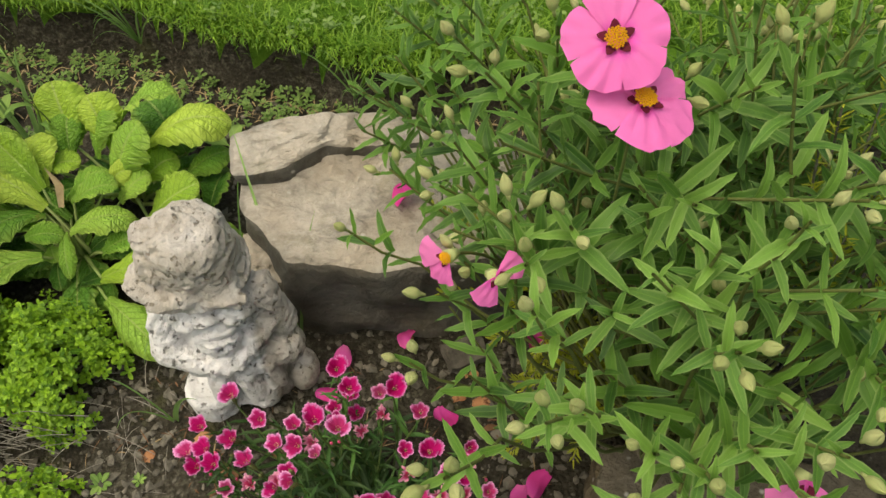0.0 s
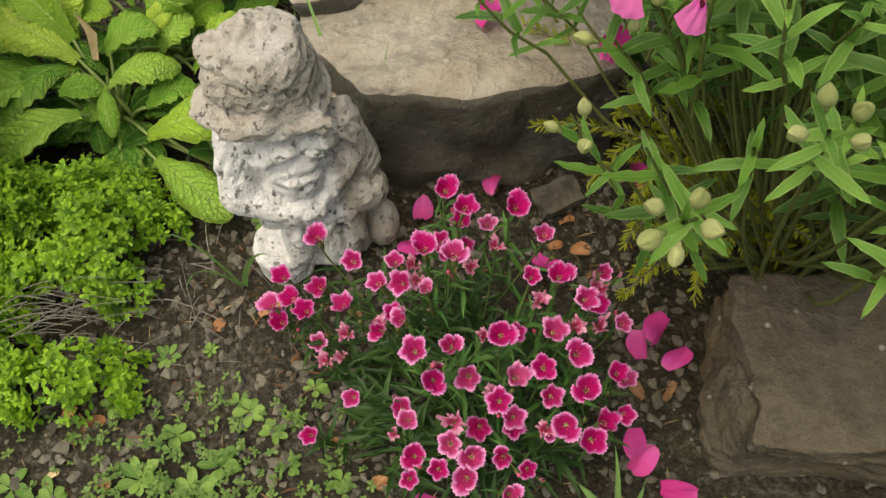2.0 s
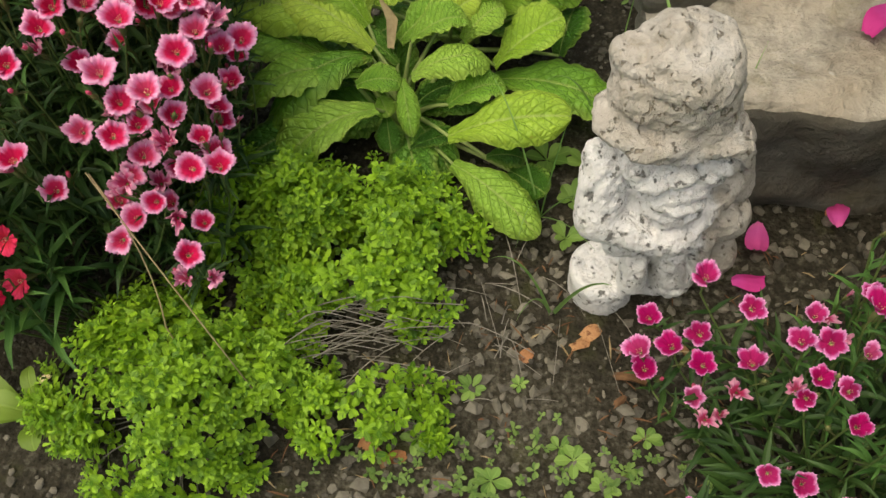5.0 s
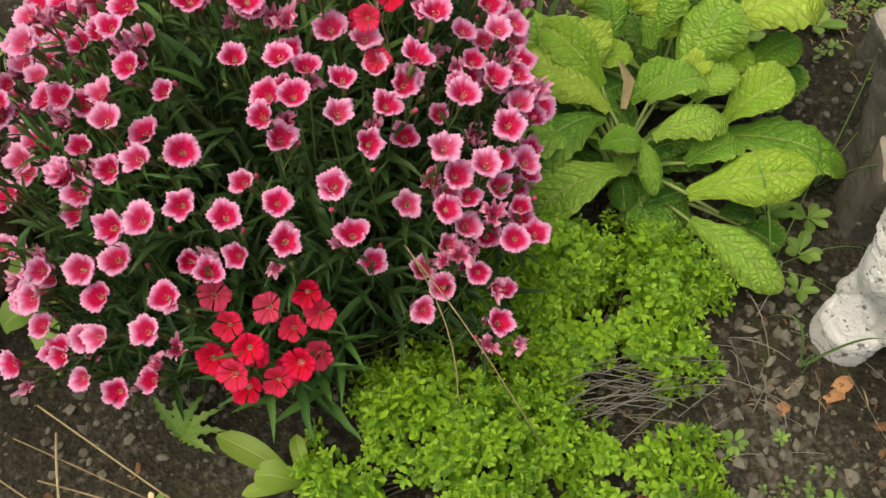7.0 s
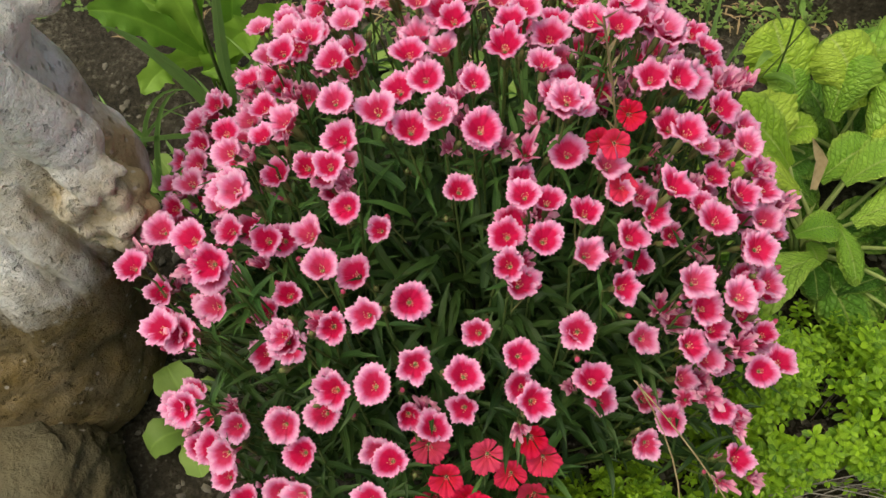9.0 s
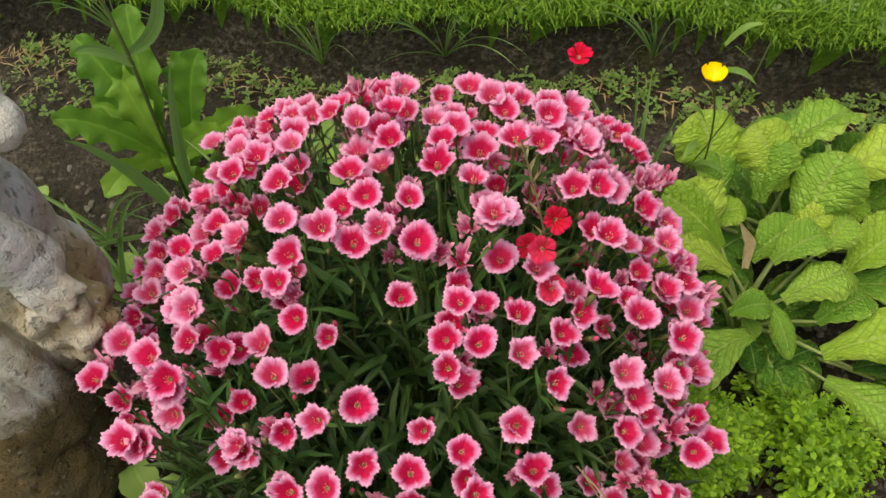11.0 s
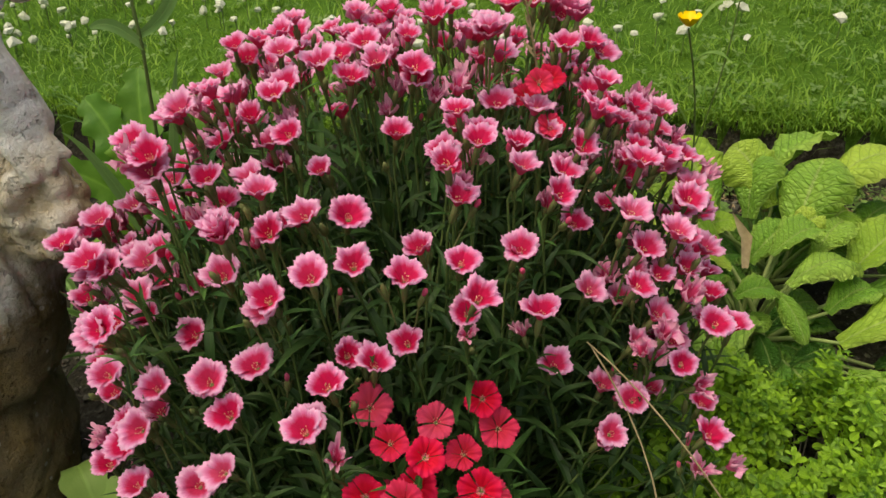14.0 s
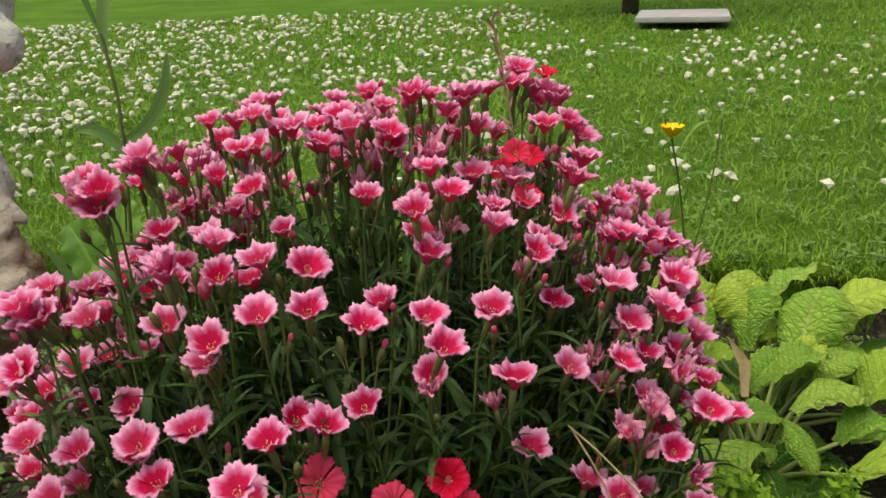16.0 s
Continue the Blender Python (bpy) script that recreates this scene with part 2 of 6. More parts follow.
M_PRIM_Y = primrose_material("primrose_leaf_yellow", (0.17, 0.34, 0.027), (0.31, 0.49, 0.045), (0.46, 0.61, 0.085), 0.5)
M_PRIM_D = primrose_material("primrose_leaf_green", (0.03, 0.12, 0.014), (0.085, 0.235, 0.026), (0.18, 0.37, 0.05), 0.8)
M_STALK = plain("leaf_stalk", (0.2, 0.3, 0.08), (0.4, 0.48, 0.18), 60, 0.5, 0.3, 0.001, sheer=0.15)
M_THYME = leaf_material("golden_leaf", (0.022, 0.1, 0.007), (0.28, 0.48, 0.028), True, 0.5, 0.22, 22, None, 0.35, 0.6)
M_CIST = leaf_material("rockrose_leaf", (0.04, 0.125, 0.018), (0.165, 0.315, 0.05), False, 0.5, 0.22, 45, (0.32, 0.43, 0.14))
# rockrose leaf again, its green darkened for shade inside the shrub
M_CIST_SHADE = leaf_material("rockrose_leaf_shaded", (0.016, 0.06, 0.009), (0.11, 0.235, 0.033), True, 0.5, 0.2, 45, (0.24, 0.36, 0.1))
M_CSTEM = plain("rockrose_stem", (0.08, 0.1, 0.025), (0.18, 0.2, 0.06), 80, 0.7, 0.4, 0.001)
M_BUD = plain("rockrose_bud", (0.34, 0.43, 0.13), (0.6, 0.64, 0.31), 70, 0.6, 0.5, 0.001, (0.52, 0.4, 0.2), 60, sheer=0.25)
M_CPET = petal_material("rockrose_petal", (0.8, 0.1, 0.4), (0.87, 0.11, 0.45), (0.9, 0.2, 0.56), 0.4)
M_CFALL = petal_material("fallen_rockrose_petal", (0.75, 0.2, 0.1), (0.68, 0.05, 0.3), (0.8, 0.14, 0.44), 0.75, 0.3)
M_CBLOT = plain("rockrose_blotch", (0.07, 0.002, 0.01), (0.15, 0.005, 0.03), 90, 0.7, 0.3, 0.001)
M_CYEL = plain("rockrose_stamens", (0.75, 0.3, 0.01), (0.9, 0.5, 0.02), 300, 0.7, 0.6, 0.002)
M_PINK = petal_material("pink_petal", (0.8, 0.2, 0.25), (0.66, 0.01, 0.1), (0.94, 0.57, 0.8), 0.6, 0.3)
M_PINKB = petal_material("pink_petal_back", (0.45, 0.03, 0.1), (0.84, 0.075, 0.25), (0.94, 0.36, 0.6), 0.55, 0.4, 0.42)
M_MAG = petal_material("magenta_petal", (0.4, 0.02, 0.13), (0.5, 0.005, 0.155), (0.94, 0.52, 0.8), 0.78, 0.2)
M_MAGB = petal_material("magenta_petal_back", (0.28, 0.015, 0.1), (0.56, 0.03, 0.27), (0.9, 0.38, 0.7), 0.55, 0.4)
M_RED = petal_material("red_petal", (0.85, 0.3, 0.4), (0.74, 0.005, 0.04), (0.78, 0.012, 0.085), 0.6)
M_FADE = petal_material("faded_petal", (0.4, 0.02, 0.06), (0.62, 0.05, 0.17), (0.92, 0.5, 0.66), 0.5, 0.3)
M_FADEB = petal_material("faded_petal_back", (0.45, 0.06, 0.1), (0.84, 0.14, 0.3), (0.95, 0.55, 0.7), 0.55, 0.45, 0.4)
M_STAM = plain("stamen", (0.85, 0.6, 0.35), (0.9, 0.8, 0.5), 300, 0.7, 0.2, 0.001)
M_CALYX = plain("calyx_green", (0.075, 0.13, 0.035), (0.24, 0.29, 0.1), 120, 0.55, 0.3, 0.001, (0.24, 0.075, 0.06), 60)
M_DSTEM = plain("pink_stem", (0.07, 0.12, 0.03), (0.16, 0.22, 0.065), 120, 0.6, 0.3, 0.001)
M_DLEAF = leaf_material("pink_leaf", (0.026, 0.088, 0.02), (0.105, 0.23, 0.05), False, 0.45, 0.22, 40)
# same leaf with the clump's deep shade put into its green
M_DLEAF_SHADE = leaf_material("pink_leaf_shaded", (0.014, 0.045, 0.011), (0.05, 0.105, 0.024), True, 0.5, 0.15, 40)
M_BROAD = leaf_material("broad_leaf", (0.13, 0.22, 0.03), (0.27, 0.4, 0.07), False, 0.45, 0.35, 30)
M_LETT = leaf_material("coarse_leaf", (0.07, 0.2, 0.02), (0.23, 0.41, 0.055), False, 0.5, 0.35, 60)
M_WEED = leaf_material("weed_leaf", (0.08, 0.18, 0.03), (0.25, 0.39, 0.09), False, 0.55, 0.3, 40)
M_WEEDI = leaf_material("tiny_weed", (0.07, 0.15, 0.03), (0.2, 0.31, 0.08), True, 0.55, 0.3, 40)
M_HEATH = leaf_material("heath_needle", (0.12, 0.19, 0.012), (0.42, 0.45, 0.04), True, 0.55, 0.25, 30)
M_DRYLEAF = plain("dry_petal", (0.3, 0.12, 0.05), (0.62, 0.36, 0.18), 50, 0.85, 0.4, 0.001, (0.16, 0.06, 0.03), 80, sheer=0.15)
M_BROWN = plain("brown_leaf", (0.1, 0.05, 0.025), (0.28, 0.16, 0.08), 50, 0.85, 0.4, 0.001, sheer=0.1)
M_STONE = plain("pebble", (0.042, 0.038, 0.03), (0.21, 0.195, 0.155), 35, 0.92, 0.8, 0.003, island=True)
M_BUTTER = plain("buttercup_yellow", (0.8, 0.55, 0.005), (0.9, 0.7, 0.01), 90, 0.35, 0.2, 0.001)
M_GNOME = statue_material("gnome_stone", (0.86, 0.85, 0.83), (0.5, 0.47, 0.42), (0.31, 0.26, 0.185), 0.28, 0.335, (0.0, 0.75), 0.8, (6.0, 0.02))
M_FIG = statue_material("figure_stone", (0.89, 0.875, 0.81), (0.7, 0.66, 0.56), (0.14, 0.1, 0.036), 0.25, 0.33, (1.0, 0.0), 0.15, None, ((0.15, 0.0, 0.36), 0.1), 0.92)
M_ROCK = rock_material("pale_rock", (0.17, 0.155, 0.125), (0.47, 0.435, 0.365), (0.38, 0.315, 0.23))
M_ROCK2 = rock_material("brown_rock", (0.045, 0.04, 0.028), (0.14, 0.12, 0.085), (0.13, 0.098, 0.052), 0.2)
M_ROCK3 = rock_material("olive_rock", (0.055, 0.05, 0.03), (0.13, 0.118, 0.07), (0.12, 0.095, 0.045), 0.2)
# flank stone of the pale boulder, shade put into a darker colour
M_ROCK_FLANK = rock_material("rock_flank_shaded", (0.03, 0.029, 0.025), (0.14, 0.134, 0.115), (0.12, 0.1, 0.068), 0.06)
M_BARK = plain("bark", (0.05, 0.035, 0.025), (0.15, 0.11, 0.08), 25, 0.9, 0.9, 0.01)
M_BOARD = plain("grey_slab", (0.36, 0.36, 0.36), (0.56, 0.56, 0.55), 12, 0.8, 0.3, 0.003)
M_TREELEAF = leaf_material("tree_leaf", (0.03, 0.07, 0.012), (0.09, 0.15, 0.03), True, 0.5, 0.3, 5)

# ---- mesh helpers ----
rnd = random.Random(7)


def uni(a, b):
    return rnd.uniform(a, b)


class Build:
    """Collects vertices, faces, UVs and material slots, and makes one mesh of them."""

    def __init__(self):
        self.v, self.f, self.uv, self.m, self.count = [], [], [], [], 0

    def add(self, verts, faces, uvs=None, slot=0):
        """verts (n, 3), faces as index tuples, uvs (n, 2) by vertex."""
        base = self.count
        self.v.append(np.asarray(verts, dtype=float).reshape(-1, 3))
        self.count += len(self.v[-1])
        self.uv.append(np.zeros((len(self.v[-1]), 2)) if uvs is None else np.asarray(uvs, dtype=float))
        self.f.extend(tuple(i + base for i in f) for f in faces)
        self.m.extend([slot] * len(faces))

    def mesh(self, name, mats, smooth=True):
        me = bpy.data.meshes.new(name)
        v = np.concatenate(self.v)
        me.from_pydata(v.tolist(), [], self.f)
        for mt in mats if isinstance(mats, (list, tuple)) else [mats]:
            me.materials.append(mt)
        uvs = np.concatenate(self.uv)
        layer = me.uv_layers.new(name="UVMap")
        idx = np.empty(len(me.loops), dtype=np.int32)
        me.loops.foreach_get("vertex_index", idx)
        layer.data.foreach_set("uv", uvs[idx].astype(np.float32).ravel())
        me.polygons.foreach_set("material_index", np.array(self.m, dtype=np.int32))
        me.polygons.foreach_set("use_smooth", np.full(len(me.polygons), smooth))
        me.update()
        return me


def thing(name, at, label, category, group="", kind=""):
    """An Empty at the base of a thing, whose parts hang under it."""
    ob = new(name)
    ob.empty_display_size = 0.02
    ob.matrix_world = Matrix.Translation(at)
    return tagged(ob, label, category, group, kind)


def part(name, me, parent, m=None, label="", kind=""):
    """One mesh object under a thing or a part; m is its pose in the world."""
    ob = new(name, me)
    ob.parent = parent
    if m is not None:
        top = parent.matrix_basis.copy()
        if parent.parent is not None:
            top = parent.parent.matrix_basis @ top
        ob.matrix_basis = top.inverted() @ m
    return tagged(ob, label, kind=kind)


def single(name, me, m, label, category, group="", kind=""):
    ob = new(name, me)
    ob.matrix_basis = m
    return tagged(ob, label, category, group, kind)


def frame_of(normal, spin=0.0):
    """A rotation whose z axis is the normal, turned by spin about it."""
    q = Vector(normal).normalized().to_track_quat("Z", "Y")
    return q.to_matrix().to_4x4() @ Matrix.Rotation(spin, 4, "Z")


def at_pose(place, normal, spin=0.0, scale=1.0):
    return Matrix.Translation(place) @ frame_of(normal, spin) @ Matrix.Scale(scale, 4)


def along(way, up=(0, 0, 1)):
    """A rotation whose y axis is the way and whose z axis leans to up."""
    y = Vector(way).normalized()
    x = y.cross(Vector(up))
    x = x.normalized() if x.length > 1e-5 else Vector((1, 0, 0))
    z = x.cross(y)
    return Matrix((x, y, z)).transposed().to_4x4()


def grid_faces(rows, cols, wrap=False):
    faces = []
    for i in range(rows - 1):
        for j in range(cols if wrap else cols - 1):
            k = (j + 1) % cols
            faces.append((i * cols + j, i * cols + k, (i + 1) * cols + k, (i + 1) * cols + j))
    return faces


def tube(b, points, radii, sides=5, slot=0, cap=True):
    """A round tapering tube along the points."""
    pts = [Vector(p) for p in points]
    rows = []
    side = Vector((0.31, 0.95, 0.1))
    for i, p in enumerate(pts):
        way = (pts[min(i + 1, len(pts) - 1)] - pts[max(i - 1, 0)]).normalized()
        a = way.cross(side)
        if a.length < 1e-4:
            a = way.cross(Vector((1, 0, 0)))
        a.normalize()
        c = way.cross(a)
        r = radii[i] if isinstance(radii, (list, tuple)) else radii
        rows += [p + (a * math.cos(t) + c * math.sin(t)) * r for t in (2 * math.pi * j / sides for j in range(sides))]
    faces = grid_faces(len(pts), sides, True)
    if cap:
        faces.append(tuple(range((len(pts) - 1) * sides, len(pts) * sides)))
        faces.append(tuple(reversed(range(sides))))
    uv = [(0.2, i / len(pts)) for i in range(len(pts)) for j in range(sides)]
    b.add([tuple(p) for p in rows], faces, uv, slot)


def bend(a, b, sag, n=7):
    """Points from a to b that arch by the vector sag."""
    a, b, s = Vector(a), Vector(b), Vector(sag)
    return [a.lerp(b, t) + s * (4 * t * (1 - t)) for t in (i / (n - 1) for i in range(n))]


def blade(b, points, width, up=(0, 0, 1), slot=0, fold=0.25, profile=None, cols=3):
    """A leaf blade along the points, with a width profile and a folded midrib."""
    pts = [Vector(p) for p in points]
    n = len(pts)
    verts, uvs = [], []
    for i, p in enumerate(pts):
        t = i / (n - 1)
        way = (pts[min(i + 1, n - 1)] - pts[max(i - 1, 0)]).normalized()
        x = way.cross(Vector(up))
        x = x.normalized() if x.length > 1e-4 else Vector((1, 0, 0))
        z = x.cross(way)
        w = width * (profile(t) if profile else math.sin(math.pi * (0.06 + 0.94 * t) ** 0.8) ** 0.8 if t < 1 else 0.02)
        for j in range(cols):
            s = 2 * j / (cols - 1) - 1
            verts.append(tuple(p + x * (s * w / 2) + z * (abs(s) * w * fold)))
            uvs.append((0.5 + s / 2, t))
    b.add(verts, grid_faces(n, cols), uvs, slot)


def lance(t):
    """Width of a lance-shaped leaf from base (0) to tip (1)."""
    return max(0.03, math.sin(math.pi * min(1.0, 0.1 + 0.9 * t) ** 0.75) ** 0.85)


def spoon(t):
    """Width of a leaf that is narrow at the base and broad near the tip."""
    return max(0.06, 0.22 + 0.9 * math.sin(math.pi * 0.5 * min(1, t / 0.62)) ** 2 - 0.2) * (1 if t < 0.62 else math.sqrt(max(0.0, 1 - ((t - 0.62) / 0.385) ** 2)))


ICO = bmesh.new()
bmesh.ops.create_icosphere(ICO, subdivisions=1, radius=1.0)
ICO_V = np.array([v.co[:] for v in ICO.verts])
ICO_F = [tuple(v.index for v in f.verts) for f in ICO.faces]
ICO.free()
ICO2 = bmesh.new()
bmesh.ops.create_icosphere(ICO2, subdivisions=2, radius=1.0)
ICO2_V = np.array([v.co[:] for v in ICO2.verts])
ICO2_F = [tuple(v.index for v in f.verts) for f in ICO2.faces]
ICO2.free()


def lump(b, at, size, rough=0.2, slot=0, fine=False, seed=0.0):
    """An uneven stone-like lump."""
    vs, fs = (ICO2_V, ICO2_F) if fine else (ICO_V, ICO_F)
    r = Matrix.Rotation(uni(0, 6.28), 3, "Z")
    out = []
    for v in vs:
        q = Vector(v) * (1 + rough * noise.noise(Vector(v) * 1.3 + Vector((seed, at[0] * 50, at[1] * 50))))
        out.append(tuple(r @ Vector((q.x * size[0], q.y * size[1], q.z * size[2])) + Vector(at)))
    b.add(out, fs, None, slot)


# ---- ground: bed and lawn ----
def lawn_edge(x):
    return 1.15 - 0.24 * (x + 0.35) + 0.02 * math.sin(7 * x) + 0.012 * math.sin(19 * x + 1)


def ground_z(x, y):
    d = y - lawn_edge(x)
    soft = 0.008 * noise.noise((x * 9, y * 9, 0)) + 0.004 * noise.noise((x * 30, y * 30, 3))
    t = min(1.0, max(0.0, (d + 0.005) / 0.024))
    dip = -0.025 * math.exp(-((d + 0.03) / 0.035) ** 2)
    far = 0.012 * noise.noise((x * 2, y * 2, 7)) if d > 0 else 0.0
    return soft * (1 - 0.5 * t) + 0.1 * t * t * (3 - 2 * t) + dip + far


def spread(lo, hi, step, reach):
    inner = list(np.arange(lo, hi, step))
    grow, s, a, b2 = [], step, lo, inner[-1]
    left = []
    while b2 < reach:
        s *= 1.28
        a, b2 = a - s, b2 + s
        grow.append(b2)
        left.append(a)
    return left[::-1] + inner + grow


gx, gy = spread(-1.9, 0.75, 0.016, 600), spread(-0.35, 1.75, 0.016, 600)
gb = Build()
gb.add([(x, y, ground_z(x, y)) for y in gy for x in gx], grid_faces(len(gy), len(gx)))
gb.m = [1 if (gy[i] + gy[i + 1]) / 2 > lawn_edge((gx[j] + gx[j + 1]) / 2) + 0.012 or gy[i] < -0.6 or gx[j] < -2.1 or gx[j] > 0.95 else 0
        for i in range(len(gy) - 1) for j in range(len(gx) - 1)]
single("ground", gb.mesh("ground", [M_SOIL, M_TURF]), Matrix(), "dark crumbly flower bed soil below a mown lawn", "ground", kind="structure")

# grass of the lawn
gr = Build()
V, F_, U = [], [], []
k = 0
grng = np.random.default_rng(3)
for _ in range(72000):
    y = 1.1 + (grng.random() ** 1.7) * 5.2
    x = -0.9 + (grng.random() - 0.5) * (3.2 + 1.5 * (y - 1.1))
    if y < lawn_edge(x) + 0.005:
        continue
    far = 1 + 0.55 * max(0, y - 1.6)
    tuft = 0.6 + 0.8 * max(0, noise.noise((x * 6, y * 6, 1)) + 0.35)
    h = (0.012 + 0.018 * grng.random()) * tuft
    if y < lawn_edge(x) + 0.04:
        h *= 1.5
    w = 0.0016 * far
    a = grng.random() * 6.283
    lean = h * (0.4 + 1.5 * grng.random())
    z = ground_z(x, y) - 0.003
    dx, dy = math.cos(a), math.sin(a)
    px, py = -dy * w, dx * w
    V += [(x - px, y - py, z), (x + px, y + py, z), (x + px * 0.8 + dx * lean * 0.3, y + py * 0.8 + dy * lean * 0.3, z + h * 0.65),
          (x - px * 0.8 + dx * lean * 0.3, y - py * 0.8 + dy * lean * 0.3, z + h * 0.65), (x + dx * lean, y + dy * lean, z + h)]
    U += [(0, 0), (1, 0), (1, 0.6), (0, 0.6), (0.5, 1)]
    F_ += [(k, k + 1, k + 2, k + 3), (k + 3, k + 2, k + 4)]
    k += 5
# ragged fringe that hangs over the cut edge
for _ in range(9000):
    x = grng.uniform(-2.2, 0.8)
    y = lawn_edge(x) + grng.uniform(-0.012, 0.05)
    z = ground_z(x, lawn_edge(x) + 0.03) - grng.uniform(0, 0.02)
    h, w, a = grng.uniform(0.012, 0.04), 0.0013, grng.uniform(-2.6, -0.5)
    dx, dy = math.cos(a), math.sin(a)
    out = h * grng.uniform(0.2, 0.9)
    px, py = -dy * w, dx * w
    V += [(x - px, y - py, z), (x + px, y + py, z), (x + px + dx * out * 0.5, y + py + dy * out * 0.5, z + h * 0.6),
          (x - px + dx * out * 0.5, y - py + dy * out * 0.5, z + h * 0.6), (x + dx * out * 1.2, y + dy * out * 1.2, z + h * grng.uniform(0.1, 0.9))]
    U += [(0, 0), (1, 0), (1, 0.6), (0, 0.6), (0.5, 1)]
    F_ += [(k, k + 1, k + 2, k + 3), (k + 3, k + 2, k + 4)]
    k += 5
gr.add(V, F_, U)
single("grass", gr.mesh("grass", M_GRASS), Matrix(), "short mown green grass of the lawn", "grass", kind="stuff")

# clover heads in the lawn
cl = Build()
made = 0
while made < 2700:
    y = 1.35 + (grng.random() ** 1.25) * 4.6
    x = -1.0 + (grng.random() - 0.5) * (2.6 + 1.3 * (y - 1.1))
    dense = noise.noise((x * 1.1, y * 1.1, 5)) + 0.3 - 0.5 * (x + 0.75) + 0.16 * (y - 2.0)
    if y < lawn_edge(x) + 0.25 or grng.random() > max(0.06, min(1, dense * 1.1)) or (x > 0 and y > 4.0) or (x > -0.7 and y < 2.6 and grng.random() < 0.45):
        continue
    r = (0.0065 + 0.006 * grng.random()) * (1 + 0.12 * max(0.0, y - 2))
    h = 0.025 + 0.035 * grng.random()
    z = ground_z(x, y)
    sq = 1 + 0.26 * grng.standard_normal((len(ICO_V), 1))
    cl.add(ICO_V * sq * r * np.array([1, 1, 0.8]) + np.array([x, y, z + h]), ICO_F, None, 0)
    if y < 2.6:
        tube(cl, [(x, y, z), (x + 0.003, y, z + h)], 0.0011, 3, 1, False)
    made += 1
single("clover_flowers", cl.mesh("clover_flowers", [M_CLOVER, M_DSTEM], False), Matrix(), "white clover heads scattered through the lawn", "clover", kind="stuff")

# crumbs and pebbles on the bed
pb = Build()
for _ in range(7500):
    x, y = uni(-1.75, 0.5), uni(-0.05, 1.15)
    if y > lawn_edge(x) - 0.04:
        continue
    s = 0.0016 + 0.0062 * rnd.random() ** 3.0
    lump(pb, (x, y, ground_z(x, y) + s * 0.2), (s * uni(0.8, 1.3), s * uni(0.7, 1.0), s * uni(0.55, 0.9)), 0.7, 0, False, _ * 0.37)
for _ in range(1800):
    x, y = (uni(-0.68, 0.12), uni(0.08, 0.56)) if _ % 3 else (uni(-1.7, 0.3), uni(0.2, 1.1))
    if y > lawn_edge(x) - 0.05 or noise.noise((x * 7, y * 7, 9)) < -0.18:
        continue
    s = 0.0032 + 0.0062 * rnd.random() ** 2.0
    lump(pb, (x, y, ground_z(x, y) + s * 0.25), (s * uni(0.8, 1.4), s * uni(0.6, 1.0), s * uni(0.5, 0.9)), 1.1, 0, False, _ * 0.53)
single("soil_crumbs", pb.mesh("soil_crumbs", M_STONE, False), Matrix(), "grey-brown pebbles and crumbs lying on the soil", "pebbles", kind="stuff")

# ---- rocks ----
def rock(name, place, size, material, label, seed, lean=0.0, turn=0.0, step=0.35, cut=0.55, flank_mat=None, ledge=0.0):
    """A rough bedded block: a cut cube, worn and layered by noise."""
    bm = bmesh.new()
    bmesh.ops.create_cube(bm, size=2.0)
    bmesh.ops.subdivide_edges(bm, edges=bm.edges[:], cuts=34, use_grid_fill=True)
    bm.faces.index_update()
    flank = {f.index: f.calc_center_median().z < 0.9 for f in bm.faces}
    for v in bm.verts:
        p = v.co.copy()
        r = p.normalized() * 1.3
        q = p.lerp(r, cut * 0.42)
        flat = 0.35 if p.z > 0.9 else 1.0
        n1 = noise.noise(q * 1.1 + Vector((seed, 0, 0)))
        n2 = noise.noise(q * 3.2 + Vector((0, seed, 0)))
        n3 = noise.noise(Vector((q.x * 4, q.y * 4, q.z * 14 + seed)))
        n4 = noise.noise(q * 14)
        q = Vector((q.x * (1 + 0.16 * n1 + 0.06 * n2 + 0.025 * n4), q.y * (1 + 0.16 * n1 + 0.06 * n2 + 0.025 * n4), q.z * (1 + flat * (0.16 * n1 + 0.06 * n2 + 0.025 * n4))))
        q += Vector((q.x, q.y, 0)) * 0.05 * n3
        if ledge and p.z > 0.9 and q.y > 0.0 + 0.5 * q.x + 0.35 * noise.noise(Vector((q.x * 3, q.y * 3, seed))):
            q.z += ledge * (0.8 + 0.3 * noise.noise(q * 5))
        if q.z > 0:
            q.z += step * 0.12 * math.floor(2.5 * (noise.noise(Vector((q.x * 1.4 + seed, q.y * 1.6, 0))) + 0.5)) / 2.5
        v.co = Vector((q.x * size[0] / 2, q.y * size[1] / 2, q.z * size[2] / 2))
    me = bpy.data.meshes.new(name)
    bm.to_mesh(me)
    bm.free()
    me.materials.append(material)
    if flank_mat:
        # weathered pale top, flanks in a second material with shade in its colour
        me.materials.append(flank_mat)
        for f in me.polygons:
            f.material_index = 1 if flank[f.index] else 0
    me.polygons.foreach_set("use_smooth", np.full(len(me.polygons), True))
    return single(name, me, pose(*place, lean, 0, turn), label, "rock", "rocks of the bed")


